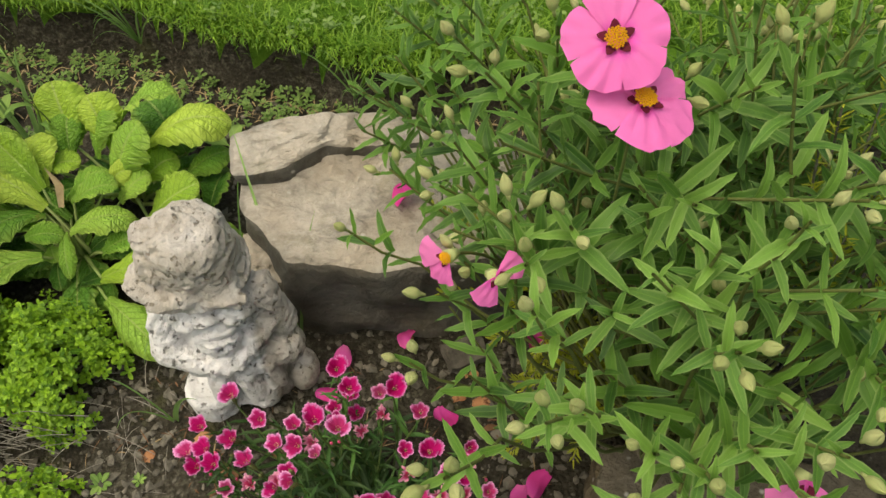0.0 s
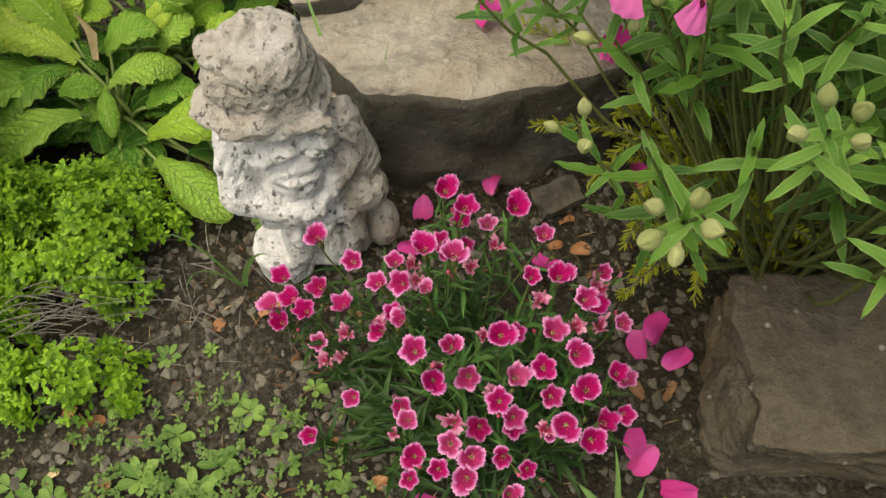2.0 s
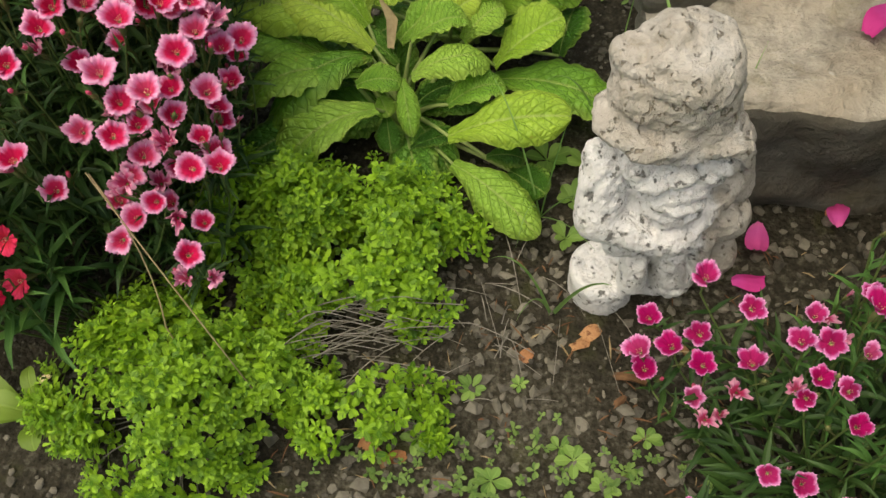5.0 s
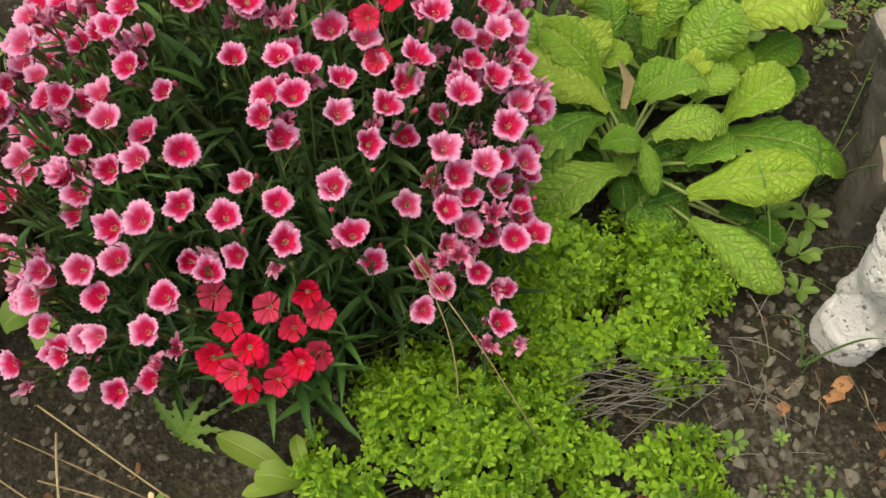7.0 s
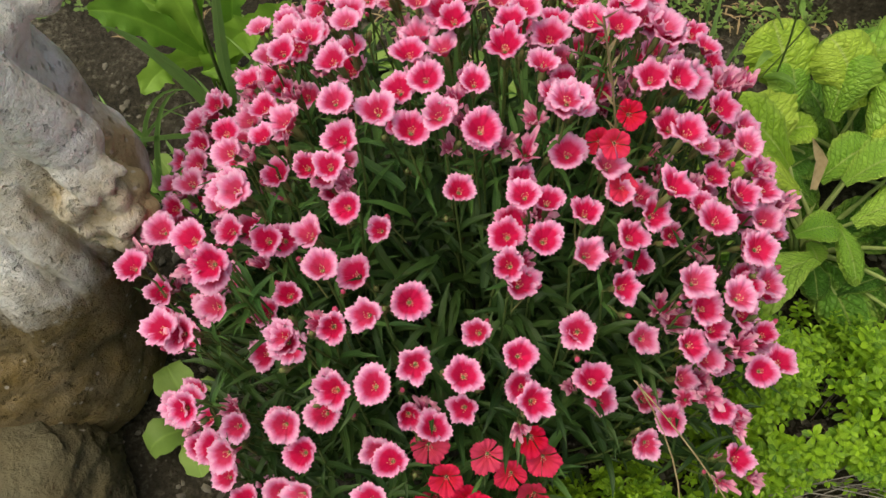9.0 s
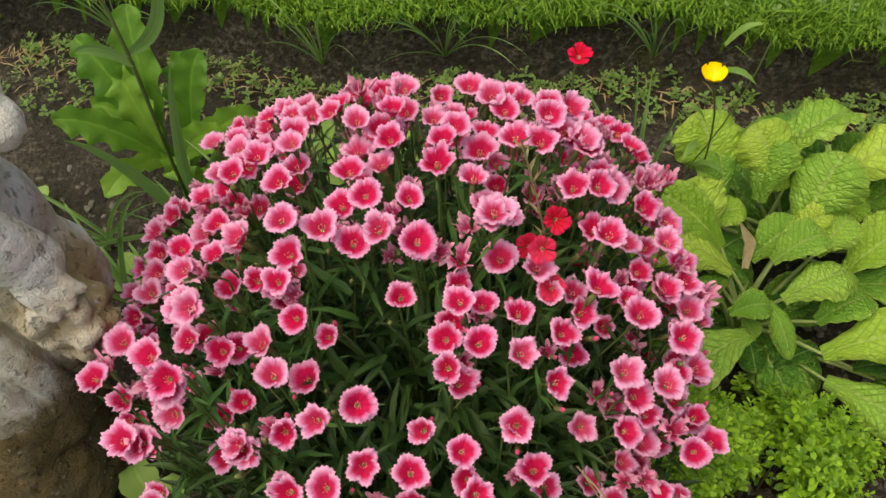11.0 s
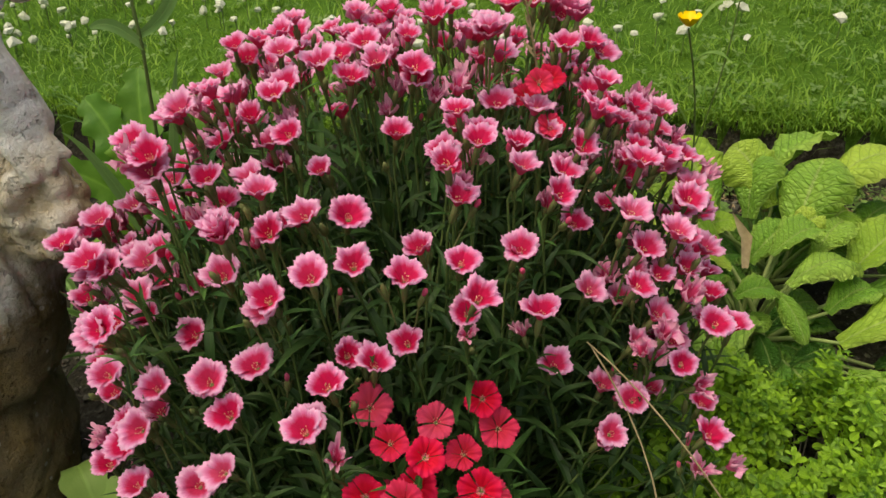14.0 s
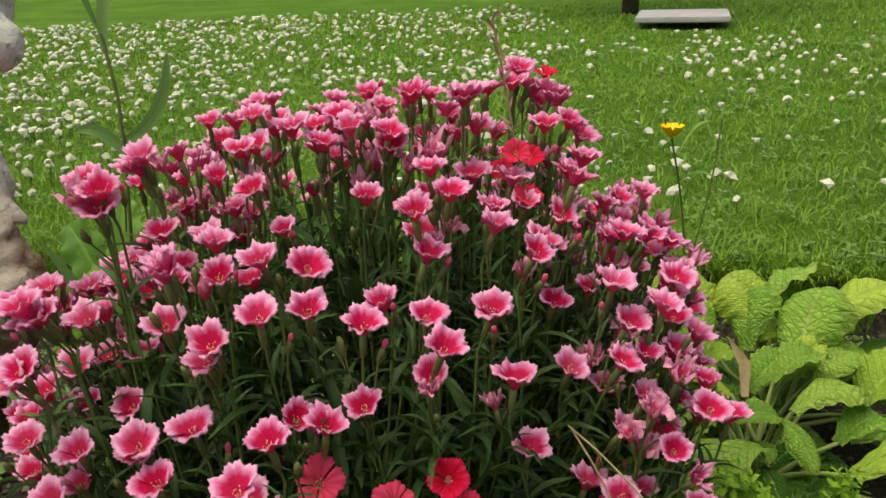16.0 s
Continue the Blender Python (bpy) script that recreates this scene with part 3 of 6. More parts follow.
def ledge_rock(b, outline, foot, low, high, seed, tops=10, sides=14, wear=0.012):
    """A bedded block: rows up the split flank from a drawn-in foot, a crumbled rim, then rows inward over the flat top."""
    n = 160
    pts = [Vector((x, y)) for x, y in outline]
    total = sum((pts[i] - pts[i - 1]).length for i in range(len(pts)))
    ring = []
    for k2 in range(n):
        d = total * k2 / n
        for i in range(len(pts)):
            a, c = pts[i - 1], pts[i]
            l = (c - a).length
            if d <= l:
                ring.append(a.lerp(c, d / l))
                break
            d -= l
    for _ in range(4):
        ring = [(ring[i - 1] + ring[i] * 2 + ring[(i + 1) % n]) / 4 for i in range(n)]
    c = sum(ring, Vector((0, 0))) / n
    rows = []
    for r in range(sides):
        t = r / (sides - 1)
        rows.append([(q.lerp(c, foot * (1 - t)), low + (high - low) * t, 1.0) for q in ring])
    for r in range(1, tops + 1):
        t = r / tops
        rows.append([(q.lerp(c, t * 0.995), high + 0.004 * min(1, t * 4), 1 - min(1, t * 5)) for q in ring])
    vs = []
    for k2, row in enumerate(rows):
        for q, z, flank in row:
            p = Vector((q.x, q.y, z))
            out = Vector((q.x - c.x, q.y - c.y, 0)).normalized()
            bed = 1.5 * noise.noise(Vector((p.x * 11, p.y * 11, p.z * 13 + seed))) + 0.8 * noise.noise(Vector((p.x * 30, p.y * 30, p.z * 34)))
            p += out * (wear * (0.8 * bed * flank + 1.1 * noise.noise(p * 12 + Vector((seed, 0, 0)))) * (1 if flank else 0.4))
            step = 0.012 * math.floor(3 * noise.noise(Vector((p.x * 7 + seed, p.y * 9, 0))) + 0.5) / 2
            p.z += (1 - 0.6 * flank) * (z - low) / (high - low) * (step + 0.006 * noise.noise(p * 25) + 0.003 * noise.noise(p * 70))
            vs.append(tuple(p))
    faces = grid_faces(len(rows), n, True) + [tuple(range((len(rows) - 1) * n, len(rows) * n))]
    b.add(vs, faces)
    # flank faces take slot 1, the stone darkened for their shade
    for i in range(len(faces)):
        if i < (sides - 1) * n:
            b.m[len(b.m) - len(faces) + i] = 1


big_rock = Build()
ledge_rock(big_rock, [(-0.255, 0.602), (-0.14, 0.606), (-0.02, 0.600), (0.07, 0.625), (0.09, 0.74), (0.05, 0.835), (-0.1, 0.838), (-0.27, 0.828), (-0.335, 0.77), (-0.325, 0.70), (-0.285, 0.655)], 0.09, -0.02, 0.195, 2.0)
ledge_rock(big_rock, [(-0.335, 0.742), (-0.26, 0.752), (-0.2, 0.785), (-0.13, 0.79), (-0.05, 0.80), (-0.04, 0.842), (-0.12, 0.848), (-0.28, 0.842), (-0.352, 0.815)], 0.08, 0.15, 0.222, 6.0, 8, 6, 0.009)
ledge_rock(big_rock, [(-0.34, 0.64), (-0.285, 0.615), (-0.24, 0.62), (-0.235, 0.70), (-0.33, 0.70)], -0.08, -0.02, 0.135, 11.0, 8, 6, 0.01)
single("boulder", big_rock.mesh("boulder", [M_ROCK, M_ROCK_FLANK]), Matrix(), "large pale beige rock with flat top and shade-darkened split front", "rock", "rocks of the bed")
rock("boulder", (0.31, 0.275, 0.04), (0.33, 0.20, 0.15), M_ROCK2, "squarish brown rock at the foot of the shrub", 5.0, 0, -6)
rock("boulder", (-1.575, 0.475, 0.05), (0.27, 0.19, 0.2), M_ROCK3, "rounded olive-brown rock in front of the stone figure", 9.0, 0, 20, 0.0, 1.7)
rock("flat_stone", (-0.011, 0.565, 0.014), (0.06, 0.04, 0.02), M_STONE, "small flat grey stone lying on the soil", 3.0, 8, 20)


# ---- statues ----
def lathe(profile, centre, squash=(1.0, 1.0), sides=28, lean=(0.0, 0.0)):
    """A turned body from (radius, height) rings."""
    b = Build()
    vs = [(centre[0] + lean[0] * z + r * squash[0] * math.cos(a), centre[1] + lean[1] * z + r * squash[1] * math.sin(a), z)
          for r, z in profile for a in (2 * math.pi * j / sides for j in range(sides))]
    n = len(profile)
    b.add(vs, grid_faces(n, sides, True) + [tuple(range((n - 1) * sides, n * sides)), tuple(reversed(range(sides)))])
    return b


def cast(name, blobs, turned, voxel, rough, material, seed, carve, soften=2, worn=1.0, drape=0.0, detail=None):
    """One cast-stone body: rounded masses fused into one skin, then worn and grooved."""
    b = Build()
    for (x, y, z), (a, c, d), (rx, ry, rz) in blobs:
        m = pose(x, y, z, rx, ry, rz) @ Matrix.Diagonal((a, c, d, 1))
        b.add([tuple(m @ Vector(v)) for v in ICO2_V], ICO2_F)
    for t in turned:
        b.add(np.concatenate(t.v), t.f)
    tmp = new(name + "_core", b.mesh(name + "_core", material))
    mod = tmp.modifiers.new("fuse", "REMESH")
    mod.mode, mod.voxel_size = "VOXEL", voxel
    sm = tmp.modifiers.new("soften", "SMOOTH")
    sm.factor, sm.iterations = 0.5, soften
    dg = bpy.context.evaluated_depsgraph_get()
    me = bpy.data.meshes.new_from_object(tmp.evaluated_get(dg))
    bpy.data.objects.remove(tmp)
    me.name = name
    n = len(me.vertices)
    co, no = np.empty(n * 3), np.empty(n * 3)
    me.vertices.foreach_get("co", co)
    me.vertex_normals.foreach_get("vector", no)
    co, no = co.reshape(-1, 3), no.reshape(-1, 3)
    for i in range(n):
        p = Vector(co[i])
        warp = p + Vector((noise.noise(p * 18), noise.noise(p * 18 + Vector((5, 0, 0))), 0)) * 0.02
        fold = abs(noise.noise(Vector((warp.x, warp.y, warp.z * 1.9)) * carve + Vector((seed, 0, 0))))
        groove = -max(0.0, 0.12 - fold) / 0.12
        pit = -max(0.0, noise.noise(p * carve * 3.1 + Vector((0, seed, 0))) - 0.3)
        if drape and 0.13 < p.z < 0.46:
            run = (p.x * 0.85 + p.z * 0.5 + 0.25 * p.y) * 62 + 2.5 * noise.noise(p * 9)
            fade = min(1.0, (p.z - 0.13) / 0.06, (0.46 - p.z) / 0.05)
            co[i] += no[i] * drape * fade * (1 - 2 * abs(math.sin(run)) ** 0.8) * (0.5 + noise.noise(p * 7 + Vector((3, 0, 0))))
        co[i] += no[i] * rough * (1.3 * worn * groove + 2.2 * worn * pit + 0.5 * noise.noise(p * carve * 0.8) + 0.4 * noise.noise(p * 150))
        if detail:
            co[i] += no[i] * detail(p)
    me.vertices.foreach_set("co", co.ravel())
    me.materials.clear()
    me.materials.append(material)
    me.polygons.foreach_set("use_smooth", np.full(len(me.polygons), True))
    me.update()
    return me


Z3 = (0, 0, 0)


def chain(a, c, r0, r1, n):
    """A row of fused balls from a to c: a limb, a fold or a lock."""
    a, c = Vector(a), Vector(c)
    out = []
    n = max(n, int((c - a).length / (0.22 * min(r0, r1))))
    for i in range(n):
        t = i / (n - 1)
        r = r0 + (r1 - r0) * t
        out.append((tuple(a.lerp(c, t)), (r, r, r), Z3))
    return out


def gnome_relief(p):
    """Pitted hat over a dark brim line, strands of hair and a holed, curly beard."""
    d = 0.0
    if p.z > 0.312:
        d += 0.004 * noise.noise(p * 38) + 0.003 * noise.noise(Vector((p.x * 60, p.y * 60, p.z * 130))) - 0.011 * max(0.0, noise.noise(p * 80) - 0.2)
    brim = (p.z - (0.304 - 0.1 * p.x)) / 0.0055
    d -= 0.009 * math.exp(-brim * brim)
    if 0.235 < p.z < 0.306 and p.y < 0.02:
        d += 0.006 * noise.noise(Vector((p.x * 22, p.y * 22, p.z * 95 + 900 * p.x * p.x))) - 0.004 * max(0.0, noise.noise(Vector((p.x * 16, p.y * 16, p.z * 140))) - 0.2)
    if abs(p.x - 0.012) < 0.05 and p.y < -0.02 and 0.1 < p.z < 0.25:
        d += 0.004 * noise.noise(p * 75) - 0.016 * max(0.0, noise.noise(p * 62 + Vector((4, 0, 0))) - 0.2)
    if p.x > 0.045:
        d -= 0.006 * max(0.0, noise.noise(p * 80) - 0.15)
    if p.z < 0.06 and abs(p.x) < 0.06:
        d += 0.004 * noise.noise(p * 70)
    return d


gnome = cast("garden_gnome", [
    ((0.012, 0.0, 0.02), (0.075, 0.06, 0.03), Z3),                   # plinth
    ((0.09, -0.018, 0.042), (0.027, 0.034, 0.04), (0, 10, 0)),       # boot
    ((0.025, -0.045, 0.05), (0.03, 0.03, 0.04), Z3),                 # other boot
    ((0.0, 0.0, 0.12), (0.064, 0.052, 0.075), Z3),                   # coat
    ((-0.002, -0.016, 0.175), (0.068, 0.05, 0.06), Z3),              # belly
    ((0.0, 0.0, 0.235), (0.07, 0.05, 0.065), Z3),                    # chest
    ((0.078, -0.022, 0.142), (0.034, 0.033, 0.036), Z3),             # basket
    ((0.0, -0.066, 0.182), (0.025, 0.018, 0.022), Z3),               # hands
    ((0.0, -0.045, 0.225), (0.036, 0.026, 0.05), Z3),                # beard
    ((-0.03, -0.036, 0.275), (0.03, 0.022, 0.02), (0, 12, 0)),       # hair
    ((0.03, -0.036, 0.272), (0.034, 0.022, 0.02), (0, -12, 0)),      # hair
    ((0.0, -0.05, 0.283), (0.018, 0.014, 0.013), Z3),                # nose
    ((0.0, 0.0, 0.285), (0.06, 0.05, 0.045), Z3),                    # head
    ((-0.046, 0.018, 0.384), (0.03, 0.03, 0.02), (0, 12, 0)),        # upper corner of the hat
    ((-0.044, 0.0, 0.36), (0.032, 0.036, 0.03), Z3),                 # side of the hat
    ((-0.06, -0.014, 0.336), (0.038, 0.036, 0.013), (0, 14, 0)),    # peak
    ((-0.02, -0.04, 0.328), (0.05, 0.022, 0.015), (0, 8, 14)),       # brim's front
    ((0.026, -0.042, 0.32), (0.042, 0.018, 0.013), (0, 4, -10)),     # brim's front
    ((0.008, 0.018, 0.398), (0.045, 0.036, 0.022), (0, 10, 0)),      # flat top
] + chain((-0.066, -0.005, 0.258), (-0.078, -0.034, 0.196), 0.029, 0.029, 5)
  + chain((-0.078, -0.036, 0.196), (-0.016, -0.064, 0.18), 0.026, 0.02, 6)
  + chain((0.064, 0.0, 0.262), (0.084, -0.006, 0.185), 0.028, 0.026, 6)
  + chain((0.07, -0.02, 0.215), (0.015, -0.062, 0.178), 0.02, 0.016, 6)
  + chain((-0.055, -0.04, 0.14), (0.05, -0.045, 0.132), 0.016, 0.016, 9)
  + chain((-0.03, -0.05, 0.11), (-0.03, -0.055, 0.07), 0.018, 0.02, 4)
  + chain((0.012, -0.052, 0.115), (0.02, -0.055, 0.07), 0.018, 0.02, 4)
  + chain((0.05, -0.04, 0.12), (0.055, -0.045, 0.075), 0.016, 0.016, 4),
   [lathe([(0.05, 0.305), (0.068, 0.302), (0.073, 0.312), (0.067, 0.326), (0.062, 0.345), (0.06, 0.37), (0.055, 0.393), (0.044, 0.407), (0.02, 0.414)], (0.0, 0.01), (0.95, 0.95)),
    lathe([(0.036, -0.004), (0.042, 0.006), (0.042, 0.056), (0.037, 0.064), (0.03, 0.062), (0.02, 0.057)], (-0.06, -0.03))],
    0.0026, 0.0024, M_GNOME, 3.0, 26, 1, 0.3, 0.0, gnome_relief)
single("garden_gnome", gnome, pose(-0.325, 0.54, -0.006, 0, 0, 8) @ Matrix.Diagonal((0.88, 0.92, 0.94, 1)), "weathered whitish cast-stone garden gnome with a lumpy hat", "statue", "garden statues")

rf = random.Random(4)
grapes = []
for _ in range(48):
    a, q = rf.uniform(0, 6.28), rf.uniform(-1, 1)
    e = math.sqrt(1 - q * q)
    r = rf.uniform(0.010, 0.0145)
    grapes.append(((0.146 + 0.033 * e * math.cos(a), -0.026 + 0.03 * e * math.sin(a), 0.358 + 0.046 * q), (r, r, r), Z3))


def robe_folds():
    """Long shallow folds that fan from the waist to the hem round the front of the robe."""
    out = []
    for i, (turn, r) in enumerate(((-118, 0.022), (-84, 0.026), (-50, 0.02), (-26, 0.016))):
        last = None
        for z, spin in ((0.455, -16), (0.38, -6), (0.30, 5), (0.235, 12), (0.19, 17)):
            rad = 0.094 - 0.19 * (z - 0.18) + 0.003 * (i % 3)
            a = radians(turn + spin)
            p = (-0.055 + 0.27 * z + rad * math.cos(a), -0.03 + 0.12 * z + 0.95 * rad * math.sin(a), z)
            if last:
                out += chain(last, p, r, r, 4)
            last = p
    return out


def figure_relief(p):
    """Deep slits between the folds, a carved border on the sleeve and a rough foot."""
    d = 0.0
    a = math.degrees(math.atan2(p.y + 0.03 - 0.12 * p.z, p.x + 0.055 - 0.27 * p.z))
    for turn, width, low, high in ((-101, 4.0, 0.22, 0.45), (-66, 3.2, 0.27, 0.47), (-58, 2.5, 0.24, 0.33), (-36, 3.0, 0.24, 0.42)):
        if low < p.z < high:
            fade = min(1.0, (p.z - low) / 0.04, (high - p.z) / 0.04)
            off = (a - (turn + (0.33 - p.z) * 200 + 6 * noise.noise((p.z * 9, turn, 0)))) / width
            d -= 0.009 * fade * math.exp(-off * off)
    if p.z > 0.43:
        d -= 0.005 * max(0.0, noise.noise(p * 55) - 0.3)
    if p.z < 0.24:
        d += 0.004 * noise.noise(p * 30) - 0.007 * max(0.0, noise.noise(p * 60) - 0.3)
    return d


figure = cast("stone_figure", grapes + [
    ((0.146, -0.024, 0.358), (0.034, 0.03, 0.045), Z3),              # bunch
    ((0.10, 0.02, 0.55), (0.06, 0.05, 0.05), Z3),                    # shoulder
    ((0.158, 0.05, 0.545), (0.022, 0.024, 0.026), Z3),               # knot of hair
    ((0.115, 0.075, 0.585), (0.055, 0.055, 0.06), Z3),               # head
    ((0.078, 0.058, 0.42), (0.056, 0.055, 0.10), (0, -6, 0)),        # drapery behind the arm
    ((0.096, 0.042, 0.33), (0.060, 0.066, 0.09), (0, -10, 0)),
] + chain((0.112, -0.042, 0.58), (0.147, -0.016, 0.438), 0.033, 0.029, 8)      # arm
  + chain((0.10, -0.02, 0.60), (0.112, -0.042, 0.575), 0.04, 0.034, 4)
  + chain((0.158, -0.028, 0.44), (0.182, -0.03, 0.412), 0.008, 0.006, 4)       # fingers
  + chain((0.15, -0.036, 0.437), (0.172, -0.042, 0.406), 0.008, 0.006, 4)
  + chain((0.141, -0.042, 0.432), (0.158, -0.052, 0.402), 0.008, 0.006, 4)
  + robe_folds(),
   [lathe([(0.12, 0.0), (0.142, 0.03), (0.152, 0.08), (0.15, 0.13), (0.138, 0.18), (0.115, 0.215), (0.05, 0.235)], (-0.06, -0.03), (1.0, 0.95), 40),
    lathe([(0.115, 0.18), (0.11, 0.24), (0.1, 0.30), (0.088, 0.36), (0.074, 0.42), (0.06, 0.47), (0.052, 0.52), (0.045, 0.555), (0.03, 0.575)],
          (-0.055, -0.03), (1.0, 0.95), 40, (0.27, 0.12))], 0.0036, 0.0016, M_FIG, 8.0, 15, 2, 0.3, 0.0, figure_relief)
single("stone_figure", figure, pose(-1.475, 0.69, -0.01, 0, 0, 0), "large robed cast-stone figure, whitish with ochre stains", "statue", "garden statues")

# ---- pinks (dianthus) ----
def pink_flower(cup, star, curl, seed, ragged=0.3, crumple=0.0, teeth=0.15, wide=0.76):
    """Five overlapping fringed petals that flare from a narrow throat, radius about 1, each with its own lift and curl, pale backs and a few stamens."""
    r2 = random.Random(seed)
    b = Build()
    rows, cols = (0.03, 0.25, 0.5, 0.74, 0.91, 1.0), 13
    for i in range(5):
        a0 = 2 * math.pi * (i + r2.uniform(-0.06, 0.06)) / 5
        top = radians(min(100.0, 46.0 * cup * (1 + r2.uniform(-ragged, ragged))))
        low = max(top, radians(66.0))
        roll = r2.uniform(0.0, 0.09)
        back = curl * r2.uniform(0.0, 0.45)
        fold = star * r2.uniform(0.6, 1.3)
        size = 1.23 * r2.uniform(0.86, 1.08)
        ruffle = r2.uniform(0.03, 0.1)
        ph = r2.uniform(0, 6)
        jag = [r2.uniform(0.6, 1.3) for _ in range(cols)]
        reach, rise, last, prof = 0.05, 0.0, 0.0, []
        for r in rows:
            t = 0.5 * (r + last)
            tilt = top + (low - top) * (1 - t) ** 1.6 - back * max(0.0, t - 0.65) * 3.0
            reach += (r - last) * math.cos(tilt)
            rise += (r - last) * math.sin(tilt)
            last = r
            prof.append((r, reach, rise))
        verts, outer, uvs = [], [], []
        for r, reach, rise in prof:
            half = wide * (0.8 + 0.2 * min(1, r * 1.6))
            for j in range(cols):
                q = 2 * j / (cols - 1) - 1
                long = size * (1 - 0.07 * q * q * r - 0.36 * star * abs(q) ** 1.3 * r) * (1 + 0.1 * star)
                if r == 1.0:
                    long *= 1 - (teeth * jag[j] if j % 2 else 0.02 * jag[j])
                rad, h = reach * long, rise * long
                h += roll * q * r + 0.22 * fold * q * q * r * r + 0.04 * r * math.sin(5 * q + ph) + ruffle * r * r * math.sin(9 * q + ph)
                if crumple:
                    rad *= 1 + crumple * r * noise.noise((q * 2.1 + seed, i * 3.3, r * 2.0))
                    h += crumple * 0.8 * r * noise.noise((q * 2.6, i * 4.1 + seed, r * 2.4))
                a = a0 + q * half + crumple * 0.5 * noise.noise((q * 2.0, r * 2.0, i * 5.0 + seed))
                c, d = math.cos(a), math.sin(a)
                verts.append((rad * c, rad * d, h - 0.3))
                outer.append((rad * c + 0.022 * c, rad * d + 0.022 * d, h - 0.328))
                uvs.append((r, (i + 0.5 + q / 2) / 5))
        b.add(verts, grid_faces(len(rows), cols), uvs)
        b.add(outer, [tuple(reversed(f)) for f in grid_faces(len(rows), cols)], uvs, 2)
    for i in range(8 if not crumple else 0):
        a, l = 2.4 * i, 0.07 + 0.13 * r2.random()
        x, y = l * math.cos(a), l * math.sin(a)
        z = r2.uniform(-0.02, 0.1)
        w = 0.022
        b.add([(x - w, y - w, z), (x + w, y - w, z), (x + w, y + w, z + 0.03), (x - w, y + w, z + 0.03), (x, y, z + 0.09),
               (x * 0.4 - 0.008, y * 0.4, z - 0.25), (x * 0.4 + 0.008, y * 0.4, z - 0.25), (x, y + 0.01, z)],
              [(0, 1, 4), (1, 2, 4), (2, 3, 4), (3, 0, 4), (3, 2, 1, 0), (5, 6, 7)], None, 1)
    return b


def calyx_mesh():
    """Green tube under a flower, with pointed teeth and bracts; hangs down from z = 0 to -1."""
    b = Build()
    tube(b, [(0, 0, -1.0), (0, 0, -0.8), (0, 0, -0.35), (0, 0, 0.02)], [0.07, 0.135, 0.15, 0.13], 7, 0)
    for i in range(4):
        a = i * math.pi / 2
        c, s = math.cos(a), math.sin(a)
        blade(b, [(0.10 * c, 0.10 * s, -1.0), (0.22 * c, 0.22 * s, -0.6), (0.36 * c, 0.36 * s, -0.2)], 0.13, (c, s, 0.2), 0, 0.1, lance)
    return b


OPEN = [(0.55, 0.12, 0.3, 1), (0.75, 0.3, 0.9, 2), (0.62, 0.08, 0.3, 3), (0.85, 0.35, 0.9, 4), (0.7, 0.35, 1.1, 8), (0.9, 0.25, 1.0, 9), (0.8, 0.45, 1.2, 15), (0.7, 0.2, 0.6, 16), (0.78, 0.15, 1.0, 18)]
STAR = [(0.9, 0.55, 1.2, 5), (0.85, 0.75, 1.3, 6), (1.05, 0.4, 1.1, 7), (0.95, 0.65, 1.4, 10), (1.1, 0.45, 1.0, 17), (0.9, 0.5, 1.5, 19)]


def flower_set(name, material, back):
    return ([pink_flower(*p).mesh(name, [material, M_STAM, back]) for p in OPEN], [pink_flower(*p).mesh(name, [material, M_STAM, back]) for p in STAR])


def star_set(name, material, back):
    return [pink_flower(c, s, k2, q).mesh(name, [material, M_STAM, back]) for c, s, k2, q in ((1.2, 0.6, 0.6, 11), (1.05, 0.85, 1.0, 12), (1.35, 0.5, 0.5, 13), (1.15, 0.75, 1.1, 14), (1.0, 0.9, 1.3, 22))]


CALYX = calyx_mesh().mesh("calyx", M_CALYX)
# spent flowers: petals drawn together and crumpled
WILT = [pink_flower(c, 0.2, 0.2, q, 0.3, 0.75, 0.08).mesh("flower", [M_FADE, M_STAM, M_FADEB]) for c, q in ((1.5, 41), (1.75, 42), (1.25, 43), (1.95, 44))]


def bud_mesh(tipped):
    """A slim green calyx on a curved stalk, with leafy bracts and sometimes a furled pink tip."""
    b = Build()
    tube(b, [(0.5, 0.1, -3.6), (0.32, 0.05, -2.6), (0.08, 0, -1.5), (0, 0, -0.95)], [0.07, 0.07, 0.075, 0.09], 5, 0, False)
    tube(b, [(0, 0, -1), (0, 0, -0.7), (0, 0, 0.0), (0, 0, 0.35)], [0.1, 0.24, 0.23, 0.12], 7)
    for i in range(5):
        a = i * 1.2566
        c, s = math.cos(a), math.sin(a)
        blade(b, [(0.1 * c, 0.1 * s, -1.05), (0.32 * c, 0.32 * s, -0.5), (0.42 * c, 0.42 * s, 0.2)], 0.2, (c, s, 0.2), 0, 0.1, lance)
    if tipped:
        tube(b, [(0, 0, 0.25), (0.02, 0, 0.55), (0, 0.03, 0.8), (0.02, 0, 1.0)], [0.15, 0.22, 0.2, 0.05], 6, 1)
    return b.mesh("bud", [M_CALYX, M_FADEB])


BUD_MES = [bud_mesh(False), bud_mesh(True)]
def pink_leaf(seed, arch):
    r2 = random.Random(seed)
    b = Build()
    pts = [(0.04 * r2.uniform(-1, 1) * t, t, arch * (t - 1.4 * t * t)) for t in (i / 6 for i in range(7))]
    blade(b, pts, 0.15, (0, 0, 1), 0, 0.3, lance)
    return b


PLEAF = [pink_leaf(q, a) for q, a in ((1, 0.1), (2, 0.3), (3, 0.5), (4, 0.7))]
PLEAF_ME = [b.mesh("leaf", M_DLEAF) for b in PLEAF]


